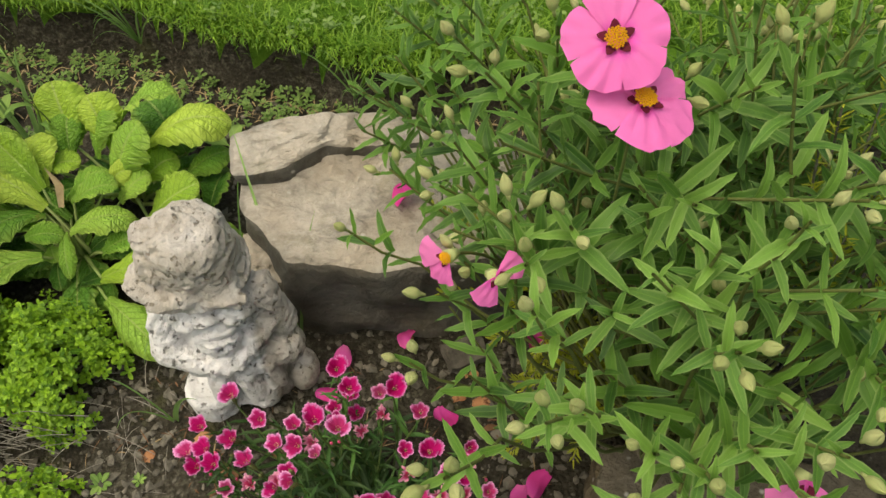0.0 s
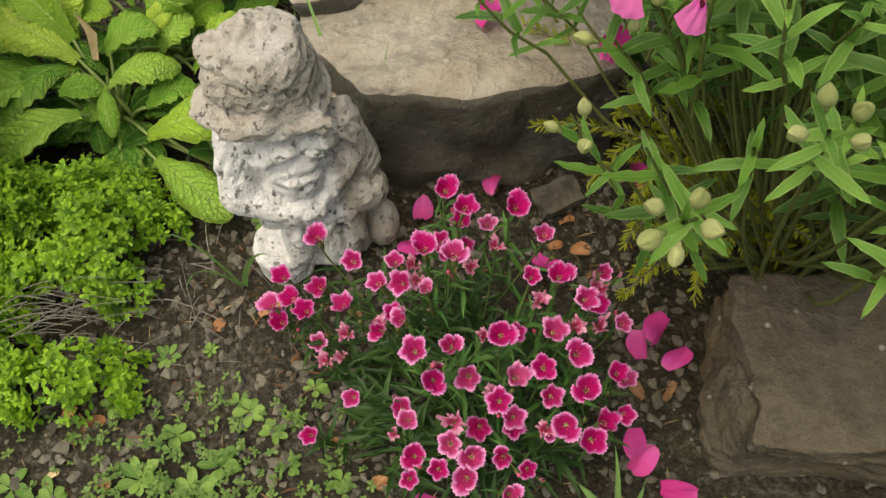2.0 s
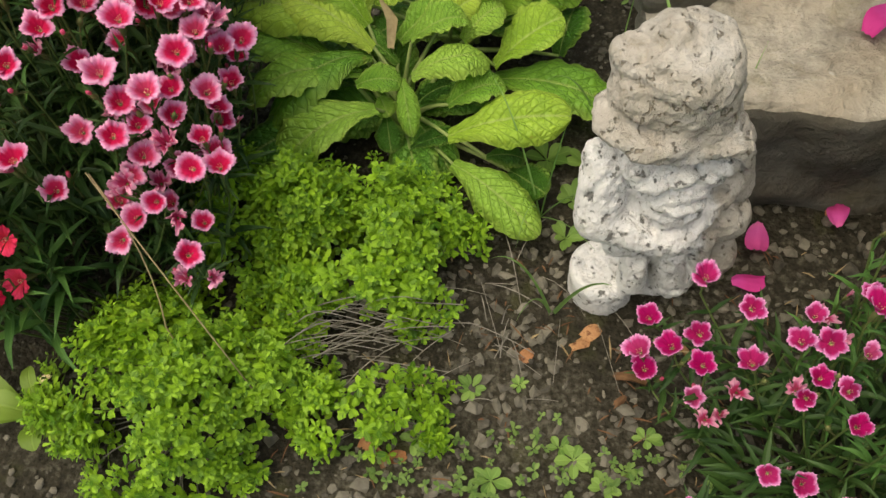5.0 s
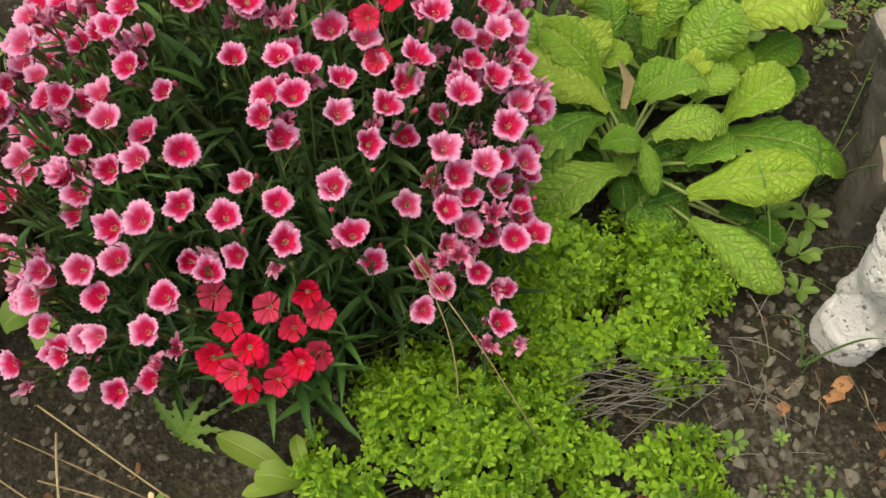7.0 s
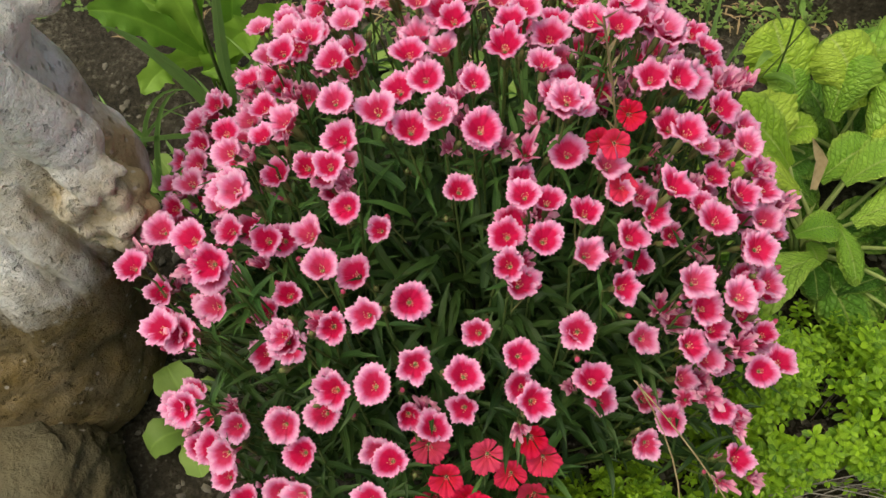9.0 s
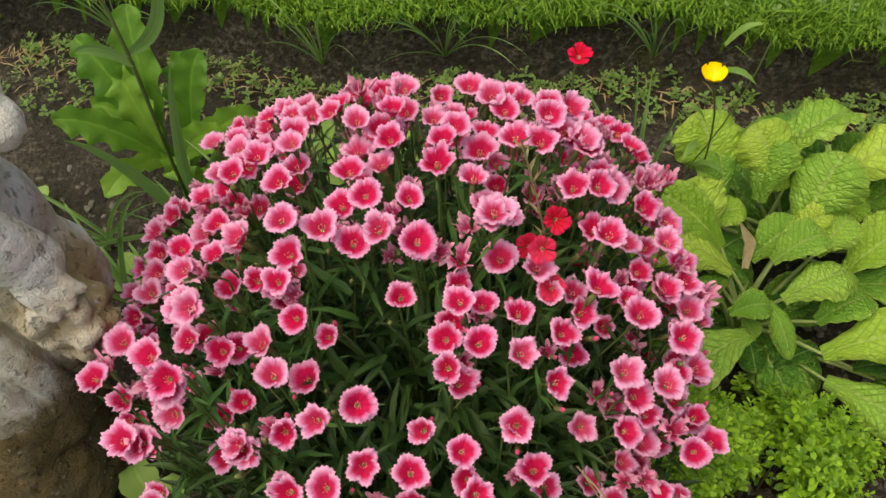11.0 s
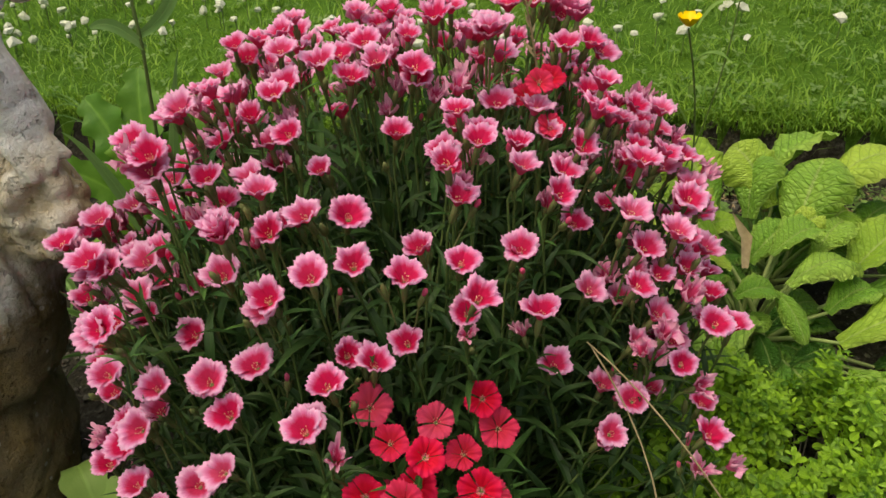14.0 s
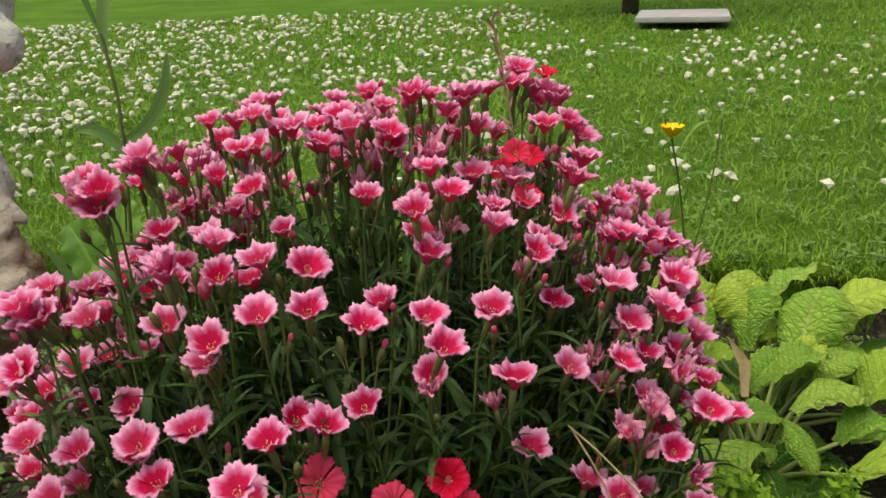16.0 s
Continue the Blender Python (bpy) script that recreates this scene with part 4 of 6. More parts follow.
def pink_plant(root, base_spread, spots, label, group, leaves, leaf_len, stem_r=0.0011, extra_leaf=0):
    """spots: (place, normal, radius, mesh, kind). Each gets its stem, calyx and flower."""
    top = thing("dianthus", root, label, "flowering plant", group)
    R = Vector(root)
    for p, nrm, rad, me in spots:
        p, nrm = Vector(p), Vector(nrm).normalized()
        fl = part("flower", me, top, at_pose(p, nrm, uni(0, 6.28), rad))
        if me.name.startswith("bud"):
            continue
        tube_l = 1.35 * rad
        cx = new("calyx", CALYX)
        cx.parent = fl
        cx.matrix_basis = Matrix.Translation((0, 0, -0.27))
        tip = p - nrm * tube_l
        a = uni(0, 6.28)
        out = (Vector((p.x, p.y, 0)) - Vector((R.x, R.y, 0))) * uni(0.25, 0.5)
        foot = R + out + Vector((math.cos(a), math.sin(a), 0)) * base_spread * rnd.random()
        foot.z = ground_z(foot.x, foot.y) - 0.004
        sb = Build()
        pts = bend(foot, tip - nrm * 0.01, (p - foot).normalized() * 0.0 + Vector((out.x, out.y, 0)) * 0.25, 7) + [tip]
        tube(sb, pts, [stem_r * 1.3] * 3 + [stem_r] * 5, 5, 0, False)
        part("stem", sb.mesh("stem", M_DSTEM), top, Matrix())
        # paired leaves along the stem go into the leaf list
        for q, short in ((0.45, 1.0), (0.6, 1.0), (0.75, 0.9), (0.86, 0.75), (0.95, 0.5)):
            if rnd.random() < 0.75:
                i0 = min(5, int(q * 6))
                j = pts[i0].lerp(pts[i0 + 1], q * 6 - i0)
                turn = a + q * 9
                for side in (0, math.pi):
                    leaves.append((j, turn + side + uni(-0.5, 0.5), uni(0.2, 1.3), leaf_len * short * uni(0.7, 1.15)))
    return top


def pink_leaves(top, leaves, keep):
    """The topmost leaves are parts of their own, the rest one shade-darkened mesh."""
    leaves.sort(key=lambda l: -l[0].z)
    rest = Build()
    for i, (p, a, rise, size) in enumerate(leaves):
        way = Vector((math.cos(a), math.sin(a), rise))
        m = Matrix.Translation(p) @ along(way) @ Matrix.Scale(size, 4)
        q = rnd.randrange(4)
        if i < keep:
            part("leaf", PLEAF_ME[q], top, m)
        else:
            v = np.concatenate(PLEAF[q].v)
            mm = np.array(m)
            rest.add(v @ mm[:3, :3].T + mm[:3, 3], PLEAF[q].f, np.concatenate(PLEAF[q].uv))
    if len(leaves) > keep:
        part("lower_leaves", rest.mesh("lower_leaves", M_DLEAF_SHADE), top, Matrix(), "narrow lower leaves, green darkened for shade", "stuff")


PINK_O, PINK_S = flower_set("flower", M_PINK, M_PINKB)
RED_O = [pink_flower(c, 0.2, 0.5, q, 0.35, 0.0, 0.09, 0.6).mesh("flower", [M_RED, M_STAM, M_RED]) for c, q in ((0.3, 51), (0.5, 52), (0.35, 53), (0.6, 54))]
MAG_O, MAG_S = [pink_flower(1.1, 0.25, 0.6, 21).mesh("flower", [M_MAG, M_STAM, M_MAGB])], star_set("flower", M_MAG, M_MAGB)

# places of the flowers that stand out on the big clump, in metres
BIG_A = [-1.185, .638, .445, -1.171, .592, .461, -1.183, .731, .416, -1.145, .673, .432, -1.096, .636, .455, -1.127, .628, .433,
         -1.038, .740, .445, -.969, .693, .479, -.932, .723, .451, -.849, .704, .473, -.828, .678, .441, -.859, .675, .451,
         -.929, .631, .489, -.991, .631, .462, -1.044, .642, .453, -1.068, .653, .464, -.926, .629, .425, -.852, .589, .428,
         -.784, .624, .353, -.813, .586, .382, -.881, .575, .384, -.773, .579, .345, -.832, .546, .358, -.894, .529, .392,
         -.919, .550, .407, -.951, .550, .433, -.977, .536, .425, -.977, .564, .418]
BIG_B = [-1.053, .527, .393, -1.119, .555, .404, -1.097, .564, .371, -1.187, .538, .452, -1.272, .630, .350, -1.201, .557, .455,
         -1.293, .595, .351, -1.142, .498, .411, -1.110, .509, .397, -1.083, .513, .405, -1.149, .546, .379, -1.003, .509, .370,
         -1.051, .482, .380, -1.016, .475, .370, -1.080, .465, .385, -1.113, .471, .365, -.966, .456, .359, -.916, .484, .317,
         -.869, .524, .302, -.861, .465, .199, -1.044, .455, .309, -1.168, .468, .298, -1.214, .480, .262, -1.230, .465, .359,
         -1.235, .523, .371, -1.216, .553, .353, -1.248, .524, .376, -1.238, .449, .216, -1.019, .469, .314, -.928, .512, .355]
BIG_C = [-1.260, .413, .211, -1.210, .417, .218, -1.094, .402, .303, -1.139, .746, .438, -1.016, .760, .453, -.969, .754, .462,
         -.931, .632, .485, -.874, .720, .493, -.854, .722, .462, -.839, .672, .453, -.990, .633, .450, -1.176, .598, .453,
         -1.189, .536, .441, -.780, .646, .396, -1.282, .641, .333, -1.243, .527, .365, -1.238, .468, .351, -1.208, .470, .295,
         -1.173, .474, .289, -1.119, .480, .349, -1.142, .495, .406, -1.043, .705, .466, -1.155, .449, .28, -1.194, .401, .2,
         -1.162, .422, .25, -1.124, .397, .2, -1.166, .393, .18, -1.096, .453, .26, -1.224, .455, .27, -1.185, .43, .23]

BIG_E = [-.883, .70, .484, -.863, .715, .474, -.903, .712, .478, -.843, .70, .468, -.873, .735, .488, -.853, .745, .468]
BIG_D = [-0.777, 0.59, 0.33, -0.758, 0.568, 0.3, -0.786, 0.614, 0.37, -0.738, 0.639, 0.29, -0.748, 0.613, 0.31, -0.759, 0.632, 0.33, -0.816, 0.511, 0.28, -0.834, 0.502, 0.26, -0.796, 0.524, 0.24, -0.833, 0.513, 0.31, -0.823, 0.535, 0.33, -0.762, 0.607, 0.34, -0.84, 0.479, 0.22, -0.861, 0.498, 0.22, -0.867, 0.468, 0.19, -0.795, 0.539, 0.34, -0.927, 0.509, 0.36, -0.905, 0.487, 0.26, -0.764, 0.625, 0.36]

BIG_F = [-1.282, .647, .330, -1.248, .517, .365, -1.190, .535, .290, -1.133, .474, .304, -1.121, .479, .348, -1.149, .508, .364, -1.077, .428, .317, -1.047, .459, .304,
         -1.255, .550, .298, -1.239, .574, .305, -1.251, .496, .291, -1.212, .577, .347, -1.161, .502, .362, -1.064, .467, .310, -1.103, .639, .445, -.835, .637, .430,
         -1.016, .712, .460, -1.138, .753, .437, -.956, .760, .429, -1.262, .52, .25, -1.275, .56, .27, -1.245, .47, .24, -1.29, .60, .29, -1.225, .43, .2, -1.268, .48, .21]


def triples(flat):
    return [Vector(flat[i:i + 3]) for i in range(0, len(flat), 3)]


def dome(x, y):
    dx, dy = x + 1.03, y - 0.70
    return 0.478 - 1.75 * dx * dx - (2.4 if dy < 0 else 3.2) * dy * dy - (0.06 if x < -1.2 else 0.0)


def dome_normal(p, centre, flat=0.28):
    out = Vector((p.x - centre[0], p.y - centre[1], flat))
    out.y *= 0.35 if out.y > 0 else 1.0
    n = out.normalized() * 0.62 + Vector((0, -0.16, 0.95)) + Vector((uni(-1, 1), uni(-1, 1), uni(-0.4, 0.4))) * 0.34
    return n


def far_from(p, others, gap):
    return all((p - o).length > gap for o in others)


big = triples(BIG_A) + triples(BIG_B) + triples(BIG_C) + triples(BIG_D) + triples(BIG_E)
for p in triples(BIG_F):
    if all((p - o).length > 0.015 for o in big):
        big.append(p)
spots = []
for p in big:
    me = rnd.choice(PINK_O) if rnd.random() < 0.58 else rnd.choice(PINK_S)
    spots.append((p, dome_normal(p, (-1.03, 0.66)), uni(0.0162, 0.0192), me))
taken = list(big)
tries = 0
while len(spots) < 360 and tries < 20000:
    tries += 1
    x, y = uni(-1.31, -0.75), (uni(0.42, 0.93) if rnd.random() < 0.16 else uni(0.58, 0.9))
    z = dome(x, y)
    if z < 0.2:
        continue
    deep = rnd.random() < 0.38
    p = Vector((x, y, z + uni(-0.015, 0.012) - (uni(0.025, 0.07) if deep else 0)))
    if not far_from(p, taken, 0.021):
        continue
    taken.append(p)
    roll = rnd.random()
    me = rnd.choice(WILT) if roll < (0.3 if deep else 0.1) else rnd.choice(PINK_S) if roll < 0.62 else rnd.choice(PINK_O)
    spots.append((p, dome_normal(p, (-1.03, 0.66)), uni(0.0142, 0.0178), me))
tries = 0
while tries < 400 and len(spots) < 385:
    tries += 1
    p = Vector((uni(-0.85, -0.745), uni(0.48, 0.68), uni(0.19, 0.35)))
    if p.z < dome(p.x, p.y) + 0.01 and p.z > dome(p.x, p.y) - 0.12 and far_from(p, taken, 0.024):
        taken.append(p)
        spots.append((p, dome_normal(p, (-1.03, 0.66)), uni(0.0145, 0.018), rnd.choice(PINK_O + PINK_S + WILT)))
# buds and spent flowers that stand beside the open ones
for p, nrm, rad, me in spots[:]:
    for _ in range(rnd.choice((0, 1, 1, 2))):
        a = uni(0, 6.28)
        o = p + Vector((math.cos(a) * uni(0.012, 0.022), math.sin(a) * uni(0.012, 0.022), -uni(0.004, 0.026)))
        if far_from(o, taken, 0.0135):
            taken.append(o)
            if rnd.random() < 0.27:
                spots.append((o, nrm + Vector((math.cos(a), math.sin(a), 0)) * 0.5, uni(0.0125, 0.0155), rnd.choice(WILT)))
            else:
                spots.append((o, nrm + Vector((math.cos(a), math.sin(a), 0.6)) * 0.5, uni(0.0085, 0.0115), BUD_MES[rnd.random() < 0.45]))
lv = []
lv_w = []
clump = pink_plant((-1.0, 0.63, 0.0), 0.09, [q for q in spots if q[0].x >= -1.09], "dense clump of pink dianthus with crimson centres and white fringes", "dianthus plants", lv, 0.052)
west = pink_plant((-1.14, 0.61, 0.0), 0.07, [q for q in spots if q[0].x < -1.09], "pink dianthus with white-fringed petals leaning towards the stone figure", "dianthus plants", lv_w, 0.052)
pink_leaves(west, lv_w, 200)
for _ in range(1300):
    a, r = uni(0, 6.28), math.sqrt(rnd.random())
    x, y = -1.03 + 0.215 * r * math.cos(a), 0.64 + 0.18 * r * math.sin(a)
    lv.append((Vector((x, y, uni(0.03, 0.85) * max(0.06, dome(x, y) - 0.03))), uni(0, 6.28) if rnd.random() < 0.4 else a + uni(-0.8, 0.8), uni(0.2, 1.6), 0.056 * uni(0.6, 1.2)))
pink_leaves(clump, lv, 280)

# red plant at the foot of the clump, and red flowers among the pink
RED_AT = [-1.014, .400, .267, -1.003, .447, .253, -1.039, .429, .254, -1.040, .400, .166, -.965, .427, .185, -.995, .415, .177, -.966, .457, .262,
          -1.022, .418, .218, -.985, .437, .225, -1.052, .452, .27, -.892, .624, .443, -.886, .605, .411, -.9, .64, .425, -.875, .66, .43,
          -1.062, .41, .22, -1.0, .392, .205, -.976, .402, .222, -1.033, .386, .238, -1.05, .43, .19, -.956, .445, .24]
spots = []
for p in triples(RED_AT):
    n = Vector((uni(-0.25, 0.25), -0.55 + uni(-0.2, 0.2), 0.8))
    spots.append((p, n, uni(0.0152, 0.0185) * (0.76 if p.y > 0.55 else 1.0), rnd.choice(RED_O)))
lv = []
redp = pink_plant((-0.99, 0.48, 0.0), 0.04, spots, "red dianthus with flat scarlet flowers in front of the pink clump", "dianthus plants", lv, 0.07)
pink_leaves(redp, lv, 200)

# small magenta plant
SMALL = [-.153, .413, .288, -.135, .384, .301, -.087, .389, .287, -.295, .423, .196, -.257, .393, .193, -.177, .362, .266,
         -.149, .350, .272, -.227, .351, .219, -.203, .349, .221, -.342, .402, .150, -.326, .367, .165, -.298, .382, .158,
         -.353, .369, .147, -.306, .339, .192, -.347, .358, .127, -.265, .339, .198, -.227, .305, .208, -.203, .300, .240,
         -.187, .244, .299, -.156, .245, .301, -.175, .235, .249, -.143, .243, .231, -.111, .266, .270, -.117, .203, .273,
         -.216, .251, .127, -.201, .189, .165, -.164, .187, .209, -.145, .174, .205, -.117, .162, .242, -.114, .136, .215]
SMALL_B = [-.151, .158, .192, -.136, .206, .191, -.060, .185, .250, -.037, .217, .246, .010, .250, .175, -.045, .242, .271,
           -.075, .235, .262, -.1, .232, .25, -.03, .3, .26, -.05, .33, .25, -.035, .18, .215, -.02, .2, .2, -.06, .28, .235]
small = triples(SMALL) + triples(SMALL_B)
spots, taken = [], list(small)
for p in small:
    n = Vector((p.x + 0.14, p.y - 0.29, 0.2)) * 1.4 + Vector((0, -0.2, 0.75)) + Vector((uni(-1, 1), uni(-1, 1), 0)) * 0.2
    spots.append((p, n, uni(0.0158, 0.0182), rnd.choice(MAG_S) if rnd.random() < 0.72 else MAG_O[0]))
tries = 0
while len(spots) < 80 and tries < 8000:
    tries += 1
    x, y = uni(-0.34, 0.03), uni(0.15, 0.43)
    p = Vector((x, y, 0.285 - 3.2 * (x + 0.1) ** 2 - 2.2 * (y - 0.3) ** 2 - uni(0.01, 0.06)))
    if p.z > 0.1 and far_from(p, taken, 0.022) and (x + 0.15) / 0.2 * (x + 0.15) / 0.2 + ((y - 0.29) / 0.14) ** 2 < 1:
        taken.append(p)
        n = Vector((p.x + 0.14, p.y - 0.29, 0.2)) + Vector((0, -0.2, 0.75))
        spots.append((p, n, uni(0.013, 0.016), rnd.choice(MAG_S + WILT[:1])))
for p, nrm, rad, me in spots[:]:
    a = uni(0, 6.28)
    o = p + Vector((math.cos(a) * 0.017, math.sin(a) * 0.017, -uni(0.004, 0.022)))
    if rnd.random() < 0.6 and far_from(o, taken, 0.013):
        taken.append(o)
        spots.append((o, nrm + Vector((math.cos(a), math.sin(a), 0.6)) * 0.4, uni(0.008, 0.0105), BUD_MES[rnd.random() < 0.5]) if rnd.random() < 0.7 else (o, nrm, uni(0.011, 0.014), rnd.choice(WILT)))
lv = []
magp = pink_plant((-0.15, 0.30, 0.0), 0.06, spots, "small dianthus with magenta star-shaped flowers edged in white", "dianthus plants", lv, 0.042)
for _ in range(240):
    a, r = uni(0, 6.28), math.sqrt(rnd.random())
    x, y = -0.14 + 0.12 * r * math.cos(a), 0.28 + 0.10 * r * math.sin(a)
    lv.append((Vector((x, y, uni(0.02, 0.17) * (1.15 - r))), a + uni(-0.8, 0.8), uni(0.1, 1.0), 0.05 * uni(0.6, 1.2)))
pink_leaves(magp, lv, 240)

# ---- primroses ----
def blade_of_primrose(t):
    """Winged stalk that widens early, then a broad blunt blade."""
    if t < 0.55:
        e = min(1.0, max(0.0, t / 0.55))
        return 0.3 + 0.7 * e * e * (3 - 2 * e)
    return math.sqrt(max(0.0, 1 - ((t - 0.55) / 0.455) ** 2.4))


def crinkled_leaf(base, tip, width, rise, seed, mat):
    """One primrose leaf: pale midrib, puffed cells between sunken veins, wavy toothed margin, arching from base to tip."""
    r2 = random.Random(seed)
    a, c = Vector(base), Vector(tip)
    mid = a.lerp(c, 0.5) + Vector((0, 0, rise * 2))
    n, cols = 34, 17
    ph = r2.uniform(0, 6)
    tilt = Vector((r2.uniform(-0.45, 0.45), r2.uniform(-0.3, 0.3), 1))
    droop = r2.uniform(0.1, 0.55)
    nod = r2.uniform(-0.08, 0.22) * (c - a).length
    twist = r2.uniform(-0.5, 0.5)
    b = Build()
    verts, uvs = [], []
    for i in range(n):
        t = i / (n - 1)
        p = a * (1 - t) ** 2 + mid * 2 * t * (1 - t) + c * t * t - Vector((0, 0, nod * t ** 4))
        way = ((mid - a) * (1 - t) + (c - mid) * t).normalized()
        x = way.cross(tilt).normalized()
        z = x.cross(way)
        x = (x * math.cos(twist * t) + z * math.sin(twist * t)).normalized()
        z = x.cross(way)
        w = width * blade_of_primrose(t) * (1 + 0.03 * math.sin(17 * t + ph) + 0.025 * math.sin(44 * t + ph * 3))
        for j in range(cols):
            s = 2 * j / (cols - 1) - 1
            cell = abs(math.sin(math.pi * (9 * t - 2.6 * abs(s)))) ** 0.6 * (0.35 + abs(math.sin(math.pi * 2.2 * s)) ** 0.7)
            edge = abs(s) ** 3
            up = 0.0016 * cell * min(1.0, 6 * t) + 0.26 * w * abs(s) ** 1.2 - droop * 0.9 * w * edge
            up += 0.045 * w * edge * math.sin(21 * t + 2.4 * (s > 0) + ph) + 0.03 * w * edge * math.sin(47 * t + ph * 2)
            verts.append(tuple(p + x * (s * w / 2) + z * up))
            uvs.append((0.5 + s / 2, t))
    b.add(verts, grid_faces(n, cols), uvs)
    return b.mesh("leaf", mat)


PRIMROSE_TONES = {"g": M_PRIM, "y": M_PRIM_Y, "d": M_PRIM_D}


def primrose(centre, leaves, label):
    """leaves: base, tip, width, tone and arch of each leaf."""
    top = thing("primrose", centre, label, "garden plant", "primroses")
    c = Vector(centre)
    for i, (x0, y0, z0, x1, y1, z1, width, tone, arch) in enumerate(leaves):
        base, tip = Vector((x0, y0, z0)), Vector((x1, y1, z1))
        l = (tip - base).length
        part("leaf", crinkled_leaf(base, tip, width, l * arch, i + 31, PRIMROSE_TONES[tone]), top, Matrix())
        sb = Build()
        foot = c + Vector((uni(-0.02, 0.02), uni(-0.02, 0.02), 0))
        tube(sb, bend(foot, base, (0, 0, 0.008), 5), [0.004, 0.0035, 0.003, 0.0025, 0.002], 6, 0, False)
        part("leaf_stalk", sb.mesh("leaf_stalk", M_STALK), top, Matrix())
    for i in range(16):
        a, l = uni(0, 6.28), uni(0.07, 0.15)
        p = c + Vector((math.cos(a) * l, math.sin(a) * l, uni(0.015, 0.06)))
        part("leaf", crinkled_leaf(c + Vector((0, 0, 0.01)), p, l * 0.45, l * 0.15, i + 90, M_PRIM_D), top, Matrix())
    dry = Build()
    d = Vector((-0.01, uni(0.02, 0.04), 0.10))
    blade(dry, [c + d, c + d + Vector((0.005, 0.02, 0.03)), c + d + Vector((0.0, 0.025, 0.04)), c + d + Vector((-0.01, 0.03, 0.06))], 0.014, (0, -1, 0.3), 0, 0.4, lance)
    part("dry_leaf", dry.mesh("dry_leaf", M_STRAW), top, Matrix(), "withered straw-coloured leaf")


ROSETTE_A = [
    (-0.549, 0.663, 0.085, -0.406, 0.666, 0.11, 0.07, "y", 0.12),
    (-0.545, 0.64, 0.06, -0.444, 0.553, 0.045, 0.061, "g", 0.1),
    (-0.634, 0.686, 0.11, -0.764, 0.63, 0.07, 0.072, "g", 0.16),
    (-0.646, 0.761, 0.12, -0.773, 0.685, 0.1, 0.074, "g", 0.18),
    (-0.639, 0.763, 0.13, -0.753, 0.817, 0.165, 0.072, "y", 0.14),
    (-0.648, 0.784, 0.11, -0.689, 0.833, 0.17, 0.059, "g", 0.1),
    (-0.591, 0.717, 0.13, -0.5, 0.742, 0.14, 0.059, "g", 0.14),
    (-0.592, 0.762, 0.14, -0.526, 0.784, 0.16, 0.053, "g", 0.14),
    (-0.532, 0.778, 0.12, -0.484, 0.809, 0.15, 0.054, "g", 0.12),
    (-0.656, 0.706, 0.13, -0.603, 0.715, 0.13, 0.038, "g", 0.12),
    (-0.604, 0.722, 0.12, -0.591, 0.657, 0.1, 0.029, "g", 0.12),
    (-0.549, 0.698, 0.1, -0.482, 0.719, 0.115, 0.055, "g", 0.14)]
ROSETTE_A2 = [
        (-0.496, 0.765, 0.06, -0.333, 0.716, 0.06, 0.075, "g", 0.12),
    (-0.599, 0.665, 0.055, -0.542, 0.683, 0.06, 0.029, "d", 0.1),
    (-0.477, 0.645, 0.035, -0.433, 0.612, 0.03, 0.049, "d", 0.08),
    (-0.626, 0.697, 0.08, -0.621, 0.66, 0.055, 0.037, "d", 0.1),
    (-0.632, 0.712, 0.1, -0.622, 0.69, 0.09, 0.028, "g", 0.1),
    (-0.75, 0.803, 0.09, -0.815, 0.861, 0.11, 0.063, "g", 0.12),
    (-0.559, 0.804, 0.12, -0.51, 0.812, 0.16, 0.042, "y", 0.12),
    (-0.646, 0.789, 0.14, -0.718, 0.85, 0.19, 0.059, "y", 0.12),
    (-0.613, 0.762, 0.1, -0.674, 0.798, 0.13, 0.035, "d", 0.1),
    (-0.722, 0.741, 0.05, -0.762, 0.688, 0.04, 0.043, "d", 0.1),
    (-0.505, 0.656, 0.05, -0.458, 0.656, 0.05, 0.034, "d", 0.1)]
ROSETTE_B = [
    (-0.621, 0.882, 0.13, -0.647, 0.95, 0.2, 0.087, "y", 0.1),
    (-0.55, 0.864, 0.14, -0.587, 0.923, 0.205, 0.074, "y", 0.1),
    (-0.554, 0.914, 0.14, -0.452, 0.931, 0.2, 0.09, "g", 0.16),
    (-0.496, 0.865, 0.15, -0.366, 0.891, 0.19, 0.089, "y", 0.14),
    (-0.546, 0.809, 0.12, -0.492, 0.866, 0.2, 0.09, "g", 0.14),
    (-0.625, 0.854, 0.12, -0.625, 0.918, 0.18, 0.063, "g", 0.12),
    (-0.582, 0.858, 0.13, -0.563, 0.914, 0.2, 0.074, "g", 0.12),
    (-0.66, 0.805, 0.12, -0.688, 0.871, 0.17, 0.093, "y", 0.14),
    (-0.659, 0.836, 0.13, -0.602, 0.844, 0.14, 0.045, "y", 0.1),
    (-0.507, 0.822, 0.11, -0.453, 0.853, 0.14, 0.059, "y", 0.12),
    (-0.451, 0.847, 0.09, -0.38, 0.878, 0.12, 0.057, "g", 0.1),
    (-0.414, 0.801, 0.06, -0.393, 0.859, 0.09, 0.071, "d", 0.08)]
